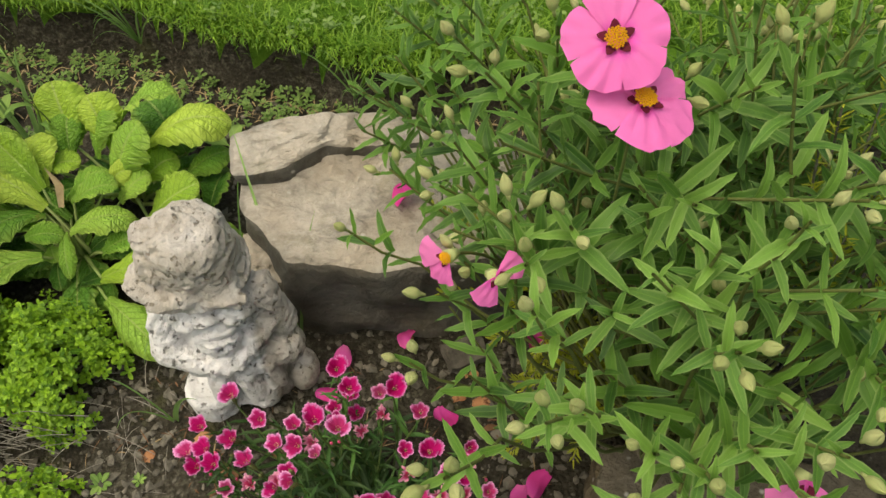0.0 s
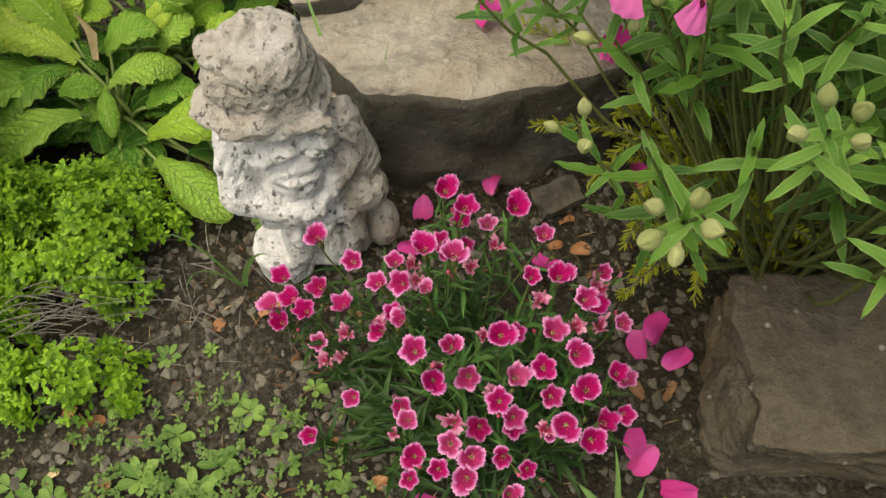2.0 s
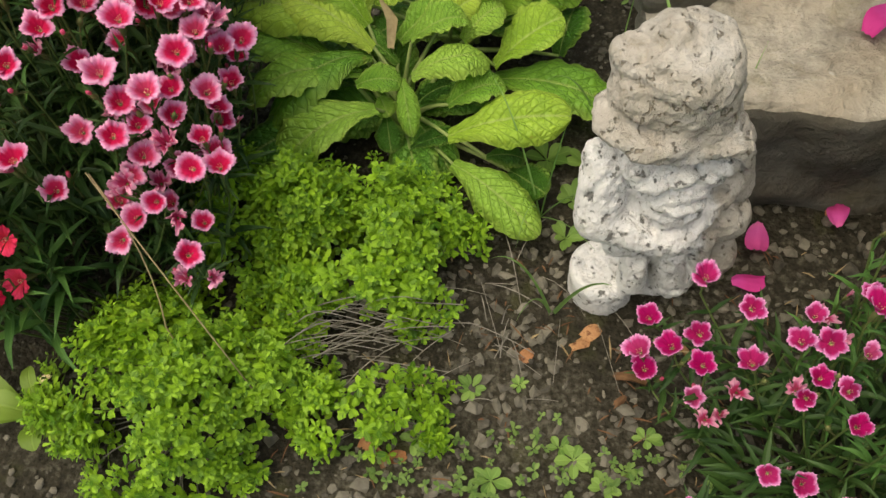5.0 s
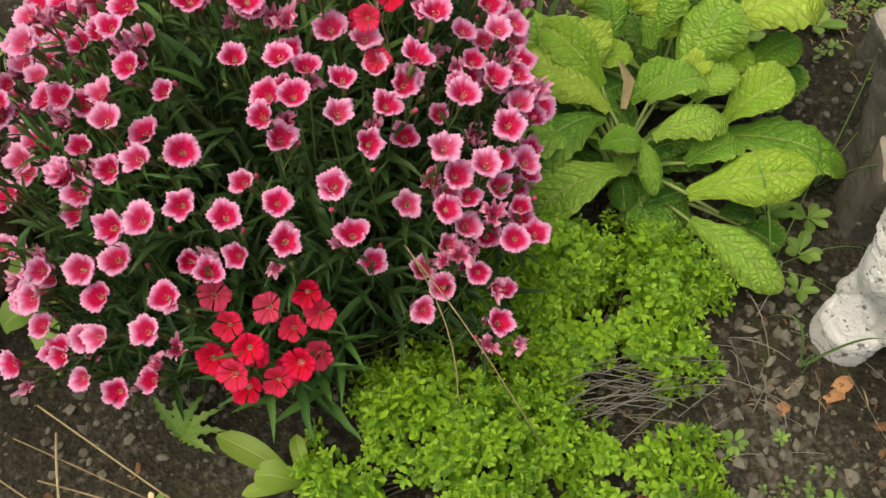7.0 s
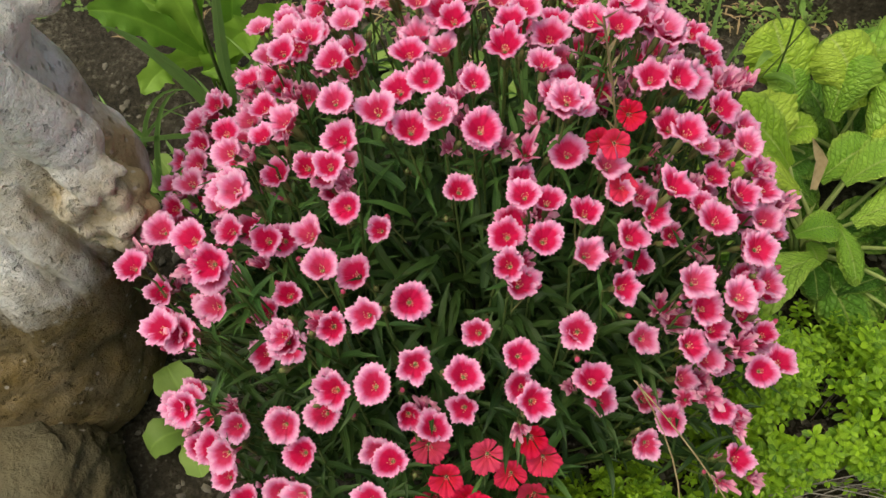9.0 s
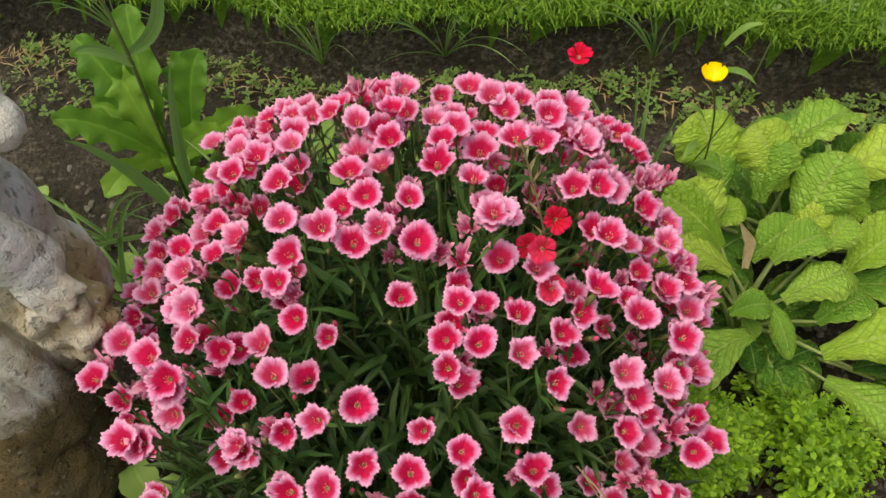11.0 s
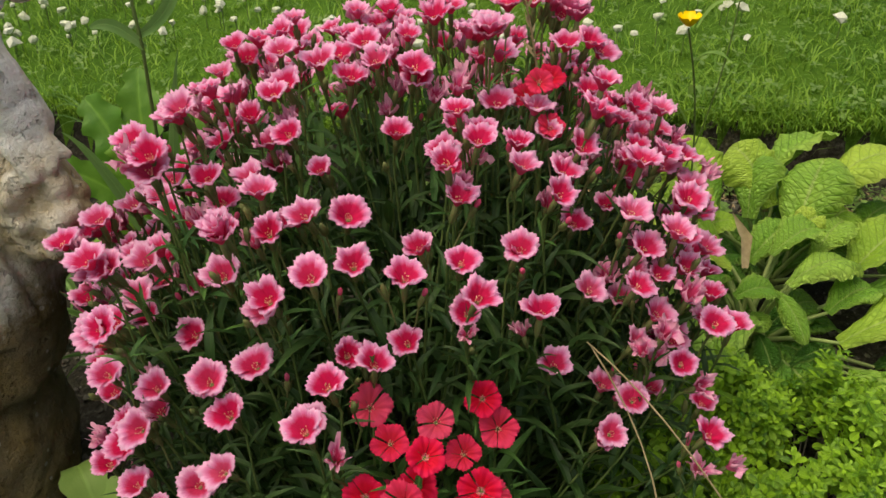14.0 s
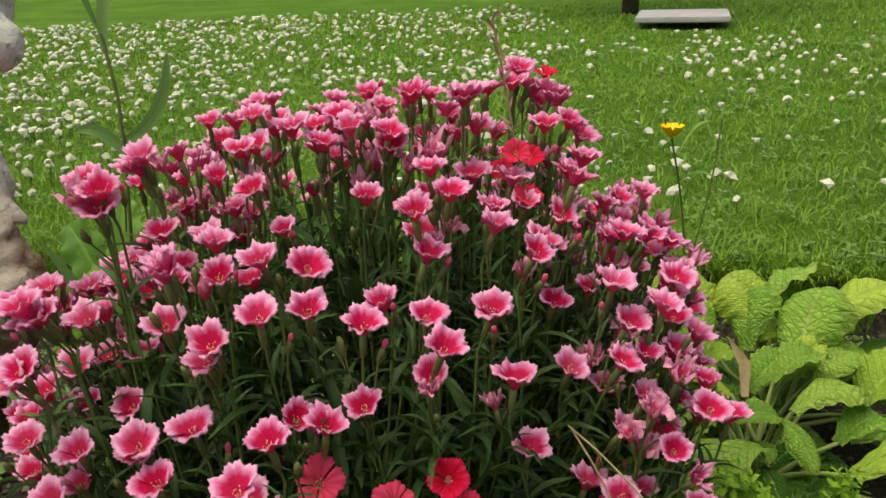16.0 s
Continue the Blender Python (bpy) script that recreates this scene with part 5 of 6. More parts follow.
ROSETTE_B2 = [
        (-0.61, 0.781, 0.12, -0.544, 0.811, 0.15, 0.055, "g", 0.12),
    (-0.494, 0.763, 0.09, -0.412, 0.801, 0.13, 0.065, "y", 0.12),
    (-0.683, 0.81, 0.1, -0.714, 0.844, 0.15, 0.072, "g", 0.12),
    (-0.477, 0.895, 0.12, -0.425, 0.921, 0.15, 0.07, "d", 0.1),
    (-0.606, 0.824, 0.1, -0.641, 0.801, 0.11, 0.052, "d", 0.1),
    (-0.463, 0.905, 0.08, -0.544, 1.008, 0.12, 0.084, "d", 0.1)]
ROSETTE_A3 = [(-0.655, 0.74, 0.11, -0.795, 0.705, 0.13, 0.075, "g", 0.14), (-0.67, 0.775, 0.13, -0.815, 0.82, 0.17, 0.075, "y", 0.12), (-0.69, 0.765, 0.1, -0.825, 0.785, 0.15, 0.07, "g", 0.14), (-0.68, 0.70, 0.05, -0.81, 0.64, 0.08, 0.065, "d", 0.14), (-0.66, 0.80, 0.1, -0.76, 0.89, 0.17, 0.07, "g", 0.12)]
primrose((-0.61, 0.735, 0.02), ROSETTE_A + ROSETTE_A2 + ROSETTE_A3, "rosette of broad crinkled yellow-green primrose leaves")
primrose((-0.54, 0.86, 0.02), ROSETTE_B + ROSETTE_B2, "second primrose rosette with pale green leaves held upright")


# ---- golden low shrub ----
def sprig_block(b, at, way, size, whorls=4):
    """A leafy shoot tip: pairs of small oval leaves that shrink towards the top."""
    q = frame_of(way, uni(0, 6.28))
    m = np.array((Matrix.Translation(at) @ q))
    vs, fs, us = [], [], []
    for wv in range(whorls):
        z = size * 0.44 * wv
        s = size * (1.0 - 0.17 * wv) * uni(0.85, 1.15)
        for i in range(2 if wv < whorls - 1 else 3):
            a = math.pi * i * (1 if wv < whorls - 1 else 0.67) + (math.pi / 2) * wv + uni(-0.3, 0.3)
            c, d = math.cos(a), math.sin(a)
            w = s * 0.3
            lift = s * (0.12 + 0.24 * wv) * uni(0.4, 1.3)
            k0 = len(vs)
            for along_, wide, high in ((0.0, 0.0, 0.0), (0.42, 0.85, 0.62), (0.42, 0.0, 0.45), (0.42, -0.85, 0.62), (0.78, 0.8, 0.85), (0.78, 0.0, 0.7), (0.78, -0.8, 0.85), (1.0, 0.0, 0.8)):
                vs.append((c * s * along_ - d * w * wide, d * s * along_ + c * w * wide, z + lift * high))
                us.append((0.5 + wide / 2, along_))
            fs += [(k0, k0 + 2, k0 + 1), (k0, k0 + 3, k0 + 2), (k0 + 1, k0 + 2, k0 + 5, k0 + 4), (k0 + 2, k0 + 3, k0 + 6, k0 + 5), (k0 + 4, k0 + 5, k0 + 7), (k0 + 5, k0 + 6, k0 + 7)]
    v = np.array(vs) @ m[:3, :3].T + m[:3, 3]
    b.add(v, fs, us)


def golden_mound(cx, cy, rx, ry, h, count, label, sparse=0.0):
    top = thing("golden_shrub", (cx, cy, 0), label, "low shrub", "golden low shrubs")
    b, tw = Build(), Build()
    for i in range(count):
        a, r = uni(0, 6.28), math.sqrt(rnd.random()) * uni(0.9, 1.08)
        wob = 1 + 0.25 * noise.noise((math.cos(a) * 1.5, math.sin(a) * 1.5, cx * 9))
        x, y = cx + rx * r * wob * math.cos(a), cy + ry * r * wob * math.sin(a)
        lumpy = 0.75 * noise.noise((x * 13, y * 13, 2)) + 0.4 * noise.noise((x * 38, y * 38, 4))
        if lumpy < -0.22 + sparse or math.hypot(x + 0.665, y - 0.425) < 0.034:
            continue
        z = h * (1 - 0.75 * r ** 2.4) * (0.8 + 0.75 * lumpy) + uni(-0.02, 0.018) - (uni(0.01, 0.06) if i % 3 == 0 else 0)
        z = max(0.008, z) + ground_z(x, y)
        n = Vector((math.cos(a) * r * 0.7 + uni(-0.4, 0.4), math.sin(a) * r * 0.7 + uni(-0.4, 0.4) - 0.1, 0.8))
        s = uni(0.0105, 0.0152)
        sprig_block(b, (x, y, z), n, s)
        if i % 9 == 0:
            foot = Vector((cx + (x - cx) * 0.45, cy + (y - cy) * 0.45, 0.0))
            tube(tw, bend(foot, (x, y, z), (0, 0, 0.01), 4), 0.0009, 3, 0, False)
    part("foliage", b.mesh("foliage", M_THYME), top, Matrix(), "small oval golden-green leaves", "stuff")
    part("underwood", tw.mesh("underwood", M_TWIG), top, Matrix(), "thin woody twigs", "stuff")


golden_mound(-0.845, 0.36, 0.145, 0.115, 0.135, 1020, "golden-leaved low shrub spreading over the bed")
golden_mound(-0.645, 0.53, 0.13, 0.12, 0.14, 900, "golden-leaved mound beside the primrose")
golden_mound(-0.635, 0.345, 0.085, 0.10, 0.06, 380, "thin straggling golden shoots over bare twigs", 0.3)
golden_mound(-0.785, 0.56, 0.075, 0.09, 0.14, 520, "thin golden shoots at the edge of the clump")
golden_mound(-0.715, 0.56, 0.07, 0.075, 0.14, 480, "golden shoots creeping up to the primrose leaves")

# bare twigs between the mounds
tangle = Build()
for _ in range(70):
    x, y = rnd.gauss(-0.685, 0.035), rnd.gauss(0.425, 0.03)
    a, l = uni(-0.5, 0.9), uni(0.03, 0.11)
    z = uni(0.02, 0.075)
    p = Vector((x, y, z))
    tube(tangle, bend(p, p + Vector((math.cos(a) * l, math.sin(a) * l * 0.6, uni(-0.02, 0.03))), (0, 0, uni(-0.005, 0.02)), 5), uni(0.0004, 0.0009), 3, 0, False)
for _ in range(22):
    x, y = rnd.gauss(-0.47, 0.05), rnd.gauss(0.47, 0.05)
    a, l = uni(0, 6.28), uni(0.03, 0.09)
    p = Vector((x, y, 0.004 + ground_z(x, y)))
    tube(tangle, bend(p, p + Vector((math.cos(a) * l, math.sin(a) * l, uni(0, 0.02))), (0, 0, uni(0, 0.02)), 5), uni(0.0004, 0.0009), 3, 0, False)
single("dead_twigs", tangle.mesh("dead_twigs", M_TWIG), Matrix(), "tangle of thin grey dead twigs on the soil", "twigs", kind="stuff")


# ---- rockrose shrub ----
def rockrose_leaf(seed, arch):
    b = Build()
    r2 = random.Random(seed)
    s = r2.uniform(-0.08, 0.08)
    pts = [(s * t * t, t, arch * (1.1 * t - 1.5 * t * t)) for t in (i / 8 for i in range(9))]
    n, cols = 9, 5
    verts, uvs = [], []
    for i, p in enumerate(pts):
        t = i / 8
        w = 0.215 * max(0.03, math.sin(math.pi * min(1.0, 0.1 + 0.9 * t) ** 0.85) ** 0.6)
        for j in range(cols):
            q = 2 * j / (cols - 1) - 1
            verts.append((p[0] + q * w / 2 * (1 + 0.08 * math.sin(19 * t + j)), p[1], p[2] + abs(q) * w * 0.22 - 0.1 * w * q ** 4 + 0.018 * abs(q) * math.sin(15 * t + 3 * j)))
            uvs.append((0.5 + q / 2, t))
    b.add(verts, grid_faces(n, cols), uvs)
    return b


RLEAF = [rockrose_leaf(q, a) for q, a in ((1, 0.05), (2, 0.2), (3, 0.35), (4, 0.5), (5, -0.1))]
RLEAF_ME = [b.mesh("leaf", M_CIST) for b in RLEAF]

bb = Build()
for i in range(3):
    # three broad pointed sepals, ridged and overlapping
    a0 = 2 * math.pi * i / 3
    vs, us = [], []
    for r in range(8):
        t = r / 7
        rad = 0.46 * max(0.02, math.sin(math.pi * (0.12 + 0.88 * t))) ** 0.8 * (1 - 0.2 * t)
        for j in range(7):
            q = (j - 3) / 3
            a = a0 + q * 1.25
            fin = 1 + 0.16 * (1 - abs(q)) ** 2 - 0.06 * (i % 2)
            vs.append((rad * fin * math.cos(a), rad * fin * math.sin(a), -0.15 + (1.6 - 0.25 * q * q) * t))
            us.append((0.5 + 0.5 * q, t))
    bb.add(vs, grid_faces(8, 7), us)
tube(bb, [(0, 0, -0.7), (0, 0, -0.1)], [0.1, 0.2], 6)
RBUD = bb.mesh("bud", M_BUD)


def rose_petal(seed):
    """A crumpled broad petal that reaches from the centre along y, size 1, with a dark blotch at its base."""
    r2 = random.Random(seed)
    b = Build()
    n, cols = 9, 11
    verts, uvs = [], []
    for i in range(n):
        t = i / (n - 1)
        half = 0.54 * t ** 0.8 * (1 - 0.1 * t)
        for j in range(cols):
            s = 2 * j / (cols - 1) - 1
            y = t * (1 - 0.24 * s * s) + 0.02 * r2.uniform(-1, 1) * t
            crepe = 0.035 * math.sin(9 * s + seed) * t + 0.03 * math.sin(23 * s + 4 * t + seed) * t + 0.02 * math.sin(31 * t + 5 * s)
            verts.append((s * half * 1.05, y, 0.22 * t - 0.24 * t * t + crepe))
            uvs.append((0.35 + 0.65 * t, 0.5 + s / 2))
    b.add(verts, grid_faces(n, cols), uvs)
    w = 0.1
    b.add([(0, 0.10, 0.05), (-w, 0.20, 0.085), (-w * 0.5, 0.31, 0.115), (0, 0.35, 0.12), (w * 0.5, 0.31, 0.115), (w, 0.20, 0.085)], [(0, 5, 4, 3, 2, 1)], None, 1)
    return b


RPETAL = [rose_petal(q).mesh("petal", [M_CPET, M_CBLOT]) for q in (1, 2, 3)]
sb = Build()
for i in range(60):
    a, r = 2.4 * i, 0.2 * math.sqrt(i / 60)
    lump(sb, (r * math.cos(a), r * math.sin(a), 0.12 + 0.07 * (1 - r * 3)), (0.028, 0.028, 0.03), 0.2)
RSTAM = sb.mesh("stamen_boss", M_CYEL, False)

shrub = thing("rockrose", (0.27, 0.44, 0.0), "rockrose shrub with narrow green leaves, pale buds and pink flowers", "shrub")
ROOT = Vector((0.27, 0.44, 0.0))
leaf_poses = []


def rockrose_shoot(tip, way, length, buds, leafy=7):
    """A shoot: its woody stem, opposite leaves near the tip, buds on top."""
    tip, way = Vector(tip), Vector(way).normalized()
    low = tip - way * length
    sb2 = Build()
    base = ROOT + Vector((uni(-0.05, 0.05), uni(-0.05, 0.05), 0))
    pts = bend(base, low, Vector((low.x - base.x, low.y - base.y, 0)) * 0.12, 5)[:-1] + [low, low.lerp(tip, 0.5) + Vector((uni(-1, 1), uni(-1, 1), 0)) * 0.006, tip]
    tube(sb2, pts, [0.003, 0.0026, 0.0022, 0.0018, 0.0016, 0.0014, 0.0012], 6, 0, False)
    st = part("branch", sb2.mesh("branch", M_CSTEM), shrub, Matrix())
    side = frame_of(way, uni(0, 6.28)).to_3x3()
    for i in range(leafy):
        t = (i + 0.6) / leafy
        p = low.lerp(tip, t)
        turn = (i % 2) * math.pi / 2 + uni(-0.25, 0.25)
        for h in (0, math.pi):
            out = side @ Vector((math.cos(turn + h), math.sin(turn + h), 0))
            lw = out * uni(0.6, 1.0) + way * (0.1 + 0.9 * t * uni(0.4, 1.3)) + Vector((uni(-0.3, 0.3), uni(-0.3, 0.3), uni(-0.35, 0.15)))
            leaf_poses.append((p, lw, way, (0.76 if leafy < 6 else 1.0) * uni(0.031, 0.048) * (0.75 + 0.45 * math.sin(math.pi * min(1, t * 1.05))) * (0.65 if t > 0.93 else 1), st))
    for i in range(buds):
        a = 2 * math.pi * i / max(1, buds) + uni(-0.3, 0.3)
        o = side @ Vector((math.cos(a), math.sin(a), 0)) * (0.015 if buds > 1 else 0.0)
        part("bud", RBUD, shrub, at_pose(tip + o * 0.9 + way * uni(0.002, 0.016), way + o * uni(20, 50), uni(0, 6), uni(0.009, 0.0128)))


# shoots that stand out on the near side, then a filling of the crown
for tip, buds, pairs in (((-0.021, 0.185, 0.600), 5, 4), ((0.045, 0.205, 0.645), 3, 4), ((-0.053, 0.315, 0.505), 3, 2), ((0.048, 0.266, 0.543), 0, 3), ((-0.026, 0.357, 0.548), 2, 3),
                         ((0.161, 0.231, 0.688), 4, 4), ((0.10, 0.299, 0.617), 0, 4), ((0.04, 0.279, 0.658), 1, 4), ((0.163, 0.306, 0.685), 0, 5), ((0.069, 0.222, 0.63), 1, 4), ((-0.005, 0.367, 0.58), 2, 3),
                         ((0.133, 0.375, 0.63), 0, 5), ((0.207, 0.30, 0.725), 2, 4), ((0.259, 0.324, 0.62), 0, 5), ((-0.115, 0.455, 0.50), 1, 4), ((0.005, 0.415, 0.56), 2, 4),
                         ((0.12, 0.20, 0.60), 2, 4), ((0.104, 0.16, 0.58), 3, 4), ((0.148, 0.134, 0.60), 2, 4), ((0.189, 0.121, 0.62), 3, 4), ((0.151, 0.173, 0.62), 1, 5),
                         ((0.206, 0.15, 0.64), 2, 4), ((0.175, 0.186, 0.64), 0, 5), ((0.221, 0.175, 0.66), 3, 4)):
    rockrose_shoot(tip, (tip[0] * 1.2 - 0.25, tip[1] - 0.5 + uni(-0.1, 0.1), 0.62), 0.12, buds, pairs)

for tip, buds in (((-0.118, 0.718, 0.42), 0), ((-0.077, 0.681, 0.50), 0), ((-0.055, 0.644, 0.45), 1), ((-0.087, 0.59, 0.42), 2), ((-0.029, 0.52, 0.48), 3), ((-0.15, 0.775, 0.36), 0),
                  ((-0.131, 0.70, 0.36), 0), ((-0.016, 0.558, 0.52), 2), ((-0.04, 0.663, 0.50), 0), ((-0.079, 0.752, 0.50), 0), ((-0.013, 0.606, 0.60), 1), ((0.016, 0.535, 0.62), 2), ((-0.03, 0.72, 0.58), 0),
                  ((-0.06, 0.80, 0.5), 0), ((0.0, 0.78, 0.6), 0)):
    rockrose_shoot(tip, (tip[0] - 0.3, 0.25 * (tip[1] - 0.5) - 0.1 + uni(-0.1, 0.1), 0.55), 0.15, buds, 7)

for tip in ((0.368, 0.732, 0.5), (0.395, 0.696, 0.5), (0.473, 0.784, 0.45), (0.324, 0.669, 0.52), (0.406, 0.646, 0.5), (0.426, 0.836, 0.45), (0.313, 0.735, 0.5), (0.471, 0.728, 0.45)):
    rockrose_shoot(tip, (0.3 * (tip[0] - 0.2), 0.3 * (tip[1] - 0.5) - 0.1, 0.6), 0.2, rnd.choice((0, 0, 2)))


def crown(x, y):
    return 0.74 - 2.1 * ((x - 0.22) ** 2 + (y - 0.44) ** 2)


done, tips = 0, []
while done < 190:
    x, y = uni(-0.14, 0.62), uni(0.10, 0.88)
    z = crown(x, y) - (uni(0.08, 0.3) if done % 2 == 0 else uni(0, 0.05))
    p = Vector((x, y, z))
    if z < 0.16 or x < 0.03 - 0.33 * (y - 0.19) or (x < 0.1 and y < 0.25) or (x < 0.04 and y > 0.5) or not far_from(p, tips, 0.034):
        continue
    if (p - Vector((0.1, 0.4, 0.77))).length < 0.08 or (y < 0.46 and z < 0.48):
        continue
    tips.append(p)
    n = Vector(((x - 0.25) * 1.5, (y - 0.46) * 1.5 - 0.1, 0.62)) + Vector((uni(-1, 1), uni(-1, 1), uni(-0.4, 0.4))) * 0.3
    rockrose_shoot(p, n, uni(0.16, 0.27), 0 if rnd.random() < 0.72 else rnd.choice((2, 3, 3)))
    done += 1

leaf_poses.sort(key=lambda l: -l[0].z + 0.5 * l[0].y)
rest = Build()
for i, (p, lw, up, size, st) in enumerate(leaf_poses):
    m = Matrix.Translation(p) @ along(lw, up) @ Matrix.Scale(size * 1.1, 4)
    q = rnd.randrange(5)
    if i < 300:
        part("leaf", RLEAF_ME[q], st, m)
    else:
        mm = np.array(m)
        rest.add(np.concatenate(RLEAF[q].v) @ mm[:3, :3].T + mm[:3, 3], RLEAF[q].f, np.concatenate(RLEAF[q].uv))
# these leaves carry the shrub's inner shade in their colour
part("inner_leaves", rest.mesh("inner_leaves", M_CIST_SHADE), shrub, Matrix(), "further narrow leaves, green darkened for shade", "stuff")


def rockrose_flower(place, normal, petals, size, stamens=True):
    """An open flower: five crumpled petals round a yellow boss, on a thin stalk."""
    p, n = Vector(place), Vector(normal).normalized()
    hub = Build()
    tube(hub, [p - n * 0.012, p], [0.004, 0.006], 6)
    fl = part("flower", hub.mesh("flower", M_BUD), shrub, Matrix(), "pink flower with maroon blotches and yellow centre")
    turn = uni(0, 6)
    for i in petals:
        part("petal", RPETAL[i % 3], fl, at_pose(p, n, turn + 2 * math.pi * i / 5, size) @ Matrix.Rotation(uni(-0.1, 0.12), 4, "X"))
    if stamens:
        part("stamen_boss", RSTAM, fl, at_pose(p, n, 0, size))
    sb3 = Build()
    tube(sb3, bend(p - n * 0.01, p - n * 0.06 + Vector((0.02, 0.03, -0.1)), (0, 0, 0.01), 5), 0.0014, 5, 0, False)
    part("flower_stalk", sb3.mesh("flower_stalk", M_CSTEM), shrub, Matrix())


rockrose_flower((0.093, 0.402, 0.782), (-0.08, -0.5, 0.72), range(5), 0.035)
rockrose_flower((0.113, 0.384, 0.744), (0.22, -0.12, 0.9), range(5), 0.038)
rockrose_flower((0.222, 0.186, 0.585), (0.2, -0.6, 0.5), (0, 1), 0.035, False)
rockrose_flower((0.018, 0.338, 0.605), (0.3, -0.5, 0.5), (0, 3), 0.025, False)
rockrose_flower((-0.018, 0.36, 0.60), (-0.4, -0.5, 0.4), (1, 2), 0.026)


# ---- heaths ----
def heath(root, ends, label, lift, needles=75):
    """Wiry stems set with short needles."""
    top = thing("heath", (root[0], root[1], 0.0), label, "low shrub", "heaths")
    for e in triples(ends):
        b = Build()
        foot = Vector((root[0] + uni(-0.03, 0.03), root[1] + uni(-0.03, 0.03), 0.0))
        pts = bend(foot, e, (0, 0, lift), 9)
        tube(b, pts, 0.0012, 4, 0, False)
        for i in range(needles):
            t = uni(0.25, 1.0) * 8
            i0 = min(7, int(t))
            p = pts[i0].lerp(pts[i0 + 1], t - i0)
            w = (pts[i0 + 1] - pts[i0]).normalized()
            o = Vector((uni(-1, 1), uni(-1, 1), uni(-1, 1)))
            o = (o - w * o.dot(w)).normalized() + w * 0.9
            blade(b, [p, p + o * 0.006, p + o * 0.011], 0.0026, (0, 0, 1), 1, 0.1, lance)
        part("sprig", b.mesh("sprig", [M_TWIG, M_HEATH]), top, Matrix())


heath((0.16, 0.60), [-.045, .605, .12, .06, .61, .13, .02, .55, .07, .07, .505, .06, .135, .47, .08, .17, .53, .13, .22, .55, .15, -.05, .69, .21, 0.0, .68, .2,
                     .16, .44, .07, .20, .46, .10, .11, .43, .05, .26, .43, .09, .15, .50, .11, .06, .47, .04, .21, .39, .05, .29, .50, .13, .13, .39, .04, .05, .56, .11, .18, .57, .17,
                     .12, .60, .16, .25, .50, .12, .19, .62, .2, .1, .55, .1, .28, .6, .18, .3, .46, .1, .09, .66, .21, .23, .42, .07],
      "low heath with short yellow-green needles beside the rock", 0.05, 120)
bushy = []
for _ in range(26):
    bushy += [uni(0.04, 0.3), uni(0.36, 0.6), uni(0.06, 0.2)]
heath((0.2, 0.5), bushy, "bushy heath with short yellow-green needles under the rockrose", 0.03, 110)
heath((0.44, 0.52), [.36, .46, .56, .40, .50, .60, .33, .52, .58, .43, .43, .54, .38, .40, .52, .45, .55, .58, .34, .58, .55, .47, .48, .53, .30, .47, .57, .41, .60, .56,
                     .36, .36, .50, .44, .38, .50, .32, .41, .54, .48, .42, .48],
      "taller yellow-tipped heath growing through the rockrose", 0.0, 130)

# ---- small plants ----
def leafy(name, place, count, length, width, rise, material, label, category, group, droop=0.25, shape=spoon, cols=5):
    """A small plant of leaves that spread from one foot."""
    z = ground_z(place[0], place[1])
    top = thing(name, (place[0], place[1], z), label, category, group)
    foot = Vector((place[0], place[1], z))
    for i in range(count):
        a = 2.4 * i + uni(-0.3, 0.3)
        l = length * uni(0.65, 1.1)
        d = Vector((math.cos(a), math.sin(a), 0))
        up = rise * uni(0.6, 1.3)
        b = Build()
        blade(b, [foot + d * (l * t) + Vector((0, 0, 0.002 + l * up * t - l * droop * t * t)) for t in (j / 7 for j in range(8))], width * uni(0.8, 1.15), (0, 0, 1), 0, 0.16, shape, cols)
        part("leaf", b.mesh("leaf", material), top, Matrix())
    return top


for x, y, s in ((-.498, .277, 1), (-.41, .299, 1.1), (-.537, .225, 1.3), (-.441, .235, 1.2), (-.582, .322, 1), (-.38, .269, 0.9), (-.333, .323, 0.8), (-.69, .225, 1.3),
                (-.64, .21, 1.2), (-.472, .206, 1.3), (-.572, .324, 1.1), (-.425, .312, 0.8), (-1.17, .31, 1.1), (-.521, .379, 0.8), (-.36, .23, 0.8), (-.30, .21, 0.7),
                (-.50, .17, 1.3), (-.40, .17, 1.0), (-.58, .17, 1.2), (.03, .14, 0.8), (.12, .15, 0.9), (-.31, .15, 0.8), (-.467, .384, 0.5)):
    leafy("seedling", (x, y), rnd.choice((6, 7, 8, 9)), 0.022 * s, 0.0115 * s, 0.5, M_WEED, "small green weed seedling rooted in the soil", "seedling", "weed seedlings")

# a thin carpet of tiny weeds
carpet = Build()
for _ in range(420):
    x, y = rnd.gauss(-0.48, 0.14), rnd.gauss(0.2, 0.07)
    if x > -0.25 or y > 0.36:
        continue
    z = ground_z(x, y)
    sprig_block(carpet, (x, y, z + uni(0.002, 0.012)), (uni(-0.3, 0.3), uni(-0.3, 0.3), 1), uni(0.005, 0.011), rnd.choice((2, 3)))
for _ in range(560):
    x = uni(-1.7, 0.0)
    y = lawn_edge(x) - abs(rnd.gauss(0.05, 0.07)) - 0.02
    sprig_block(carpet, (x, y, ground_z(x, y) + uni(0.004, 0.02)), (uni(-0.3, 0.3), uni(-0.3, 0.3), 1), uni(0.007, 0.014), 3)
trefoil = Build()
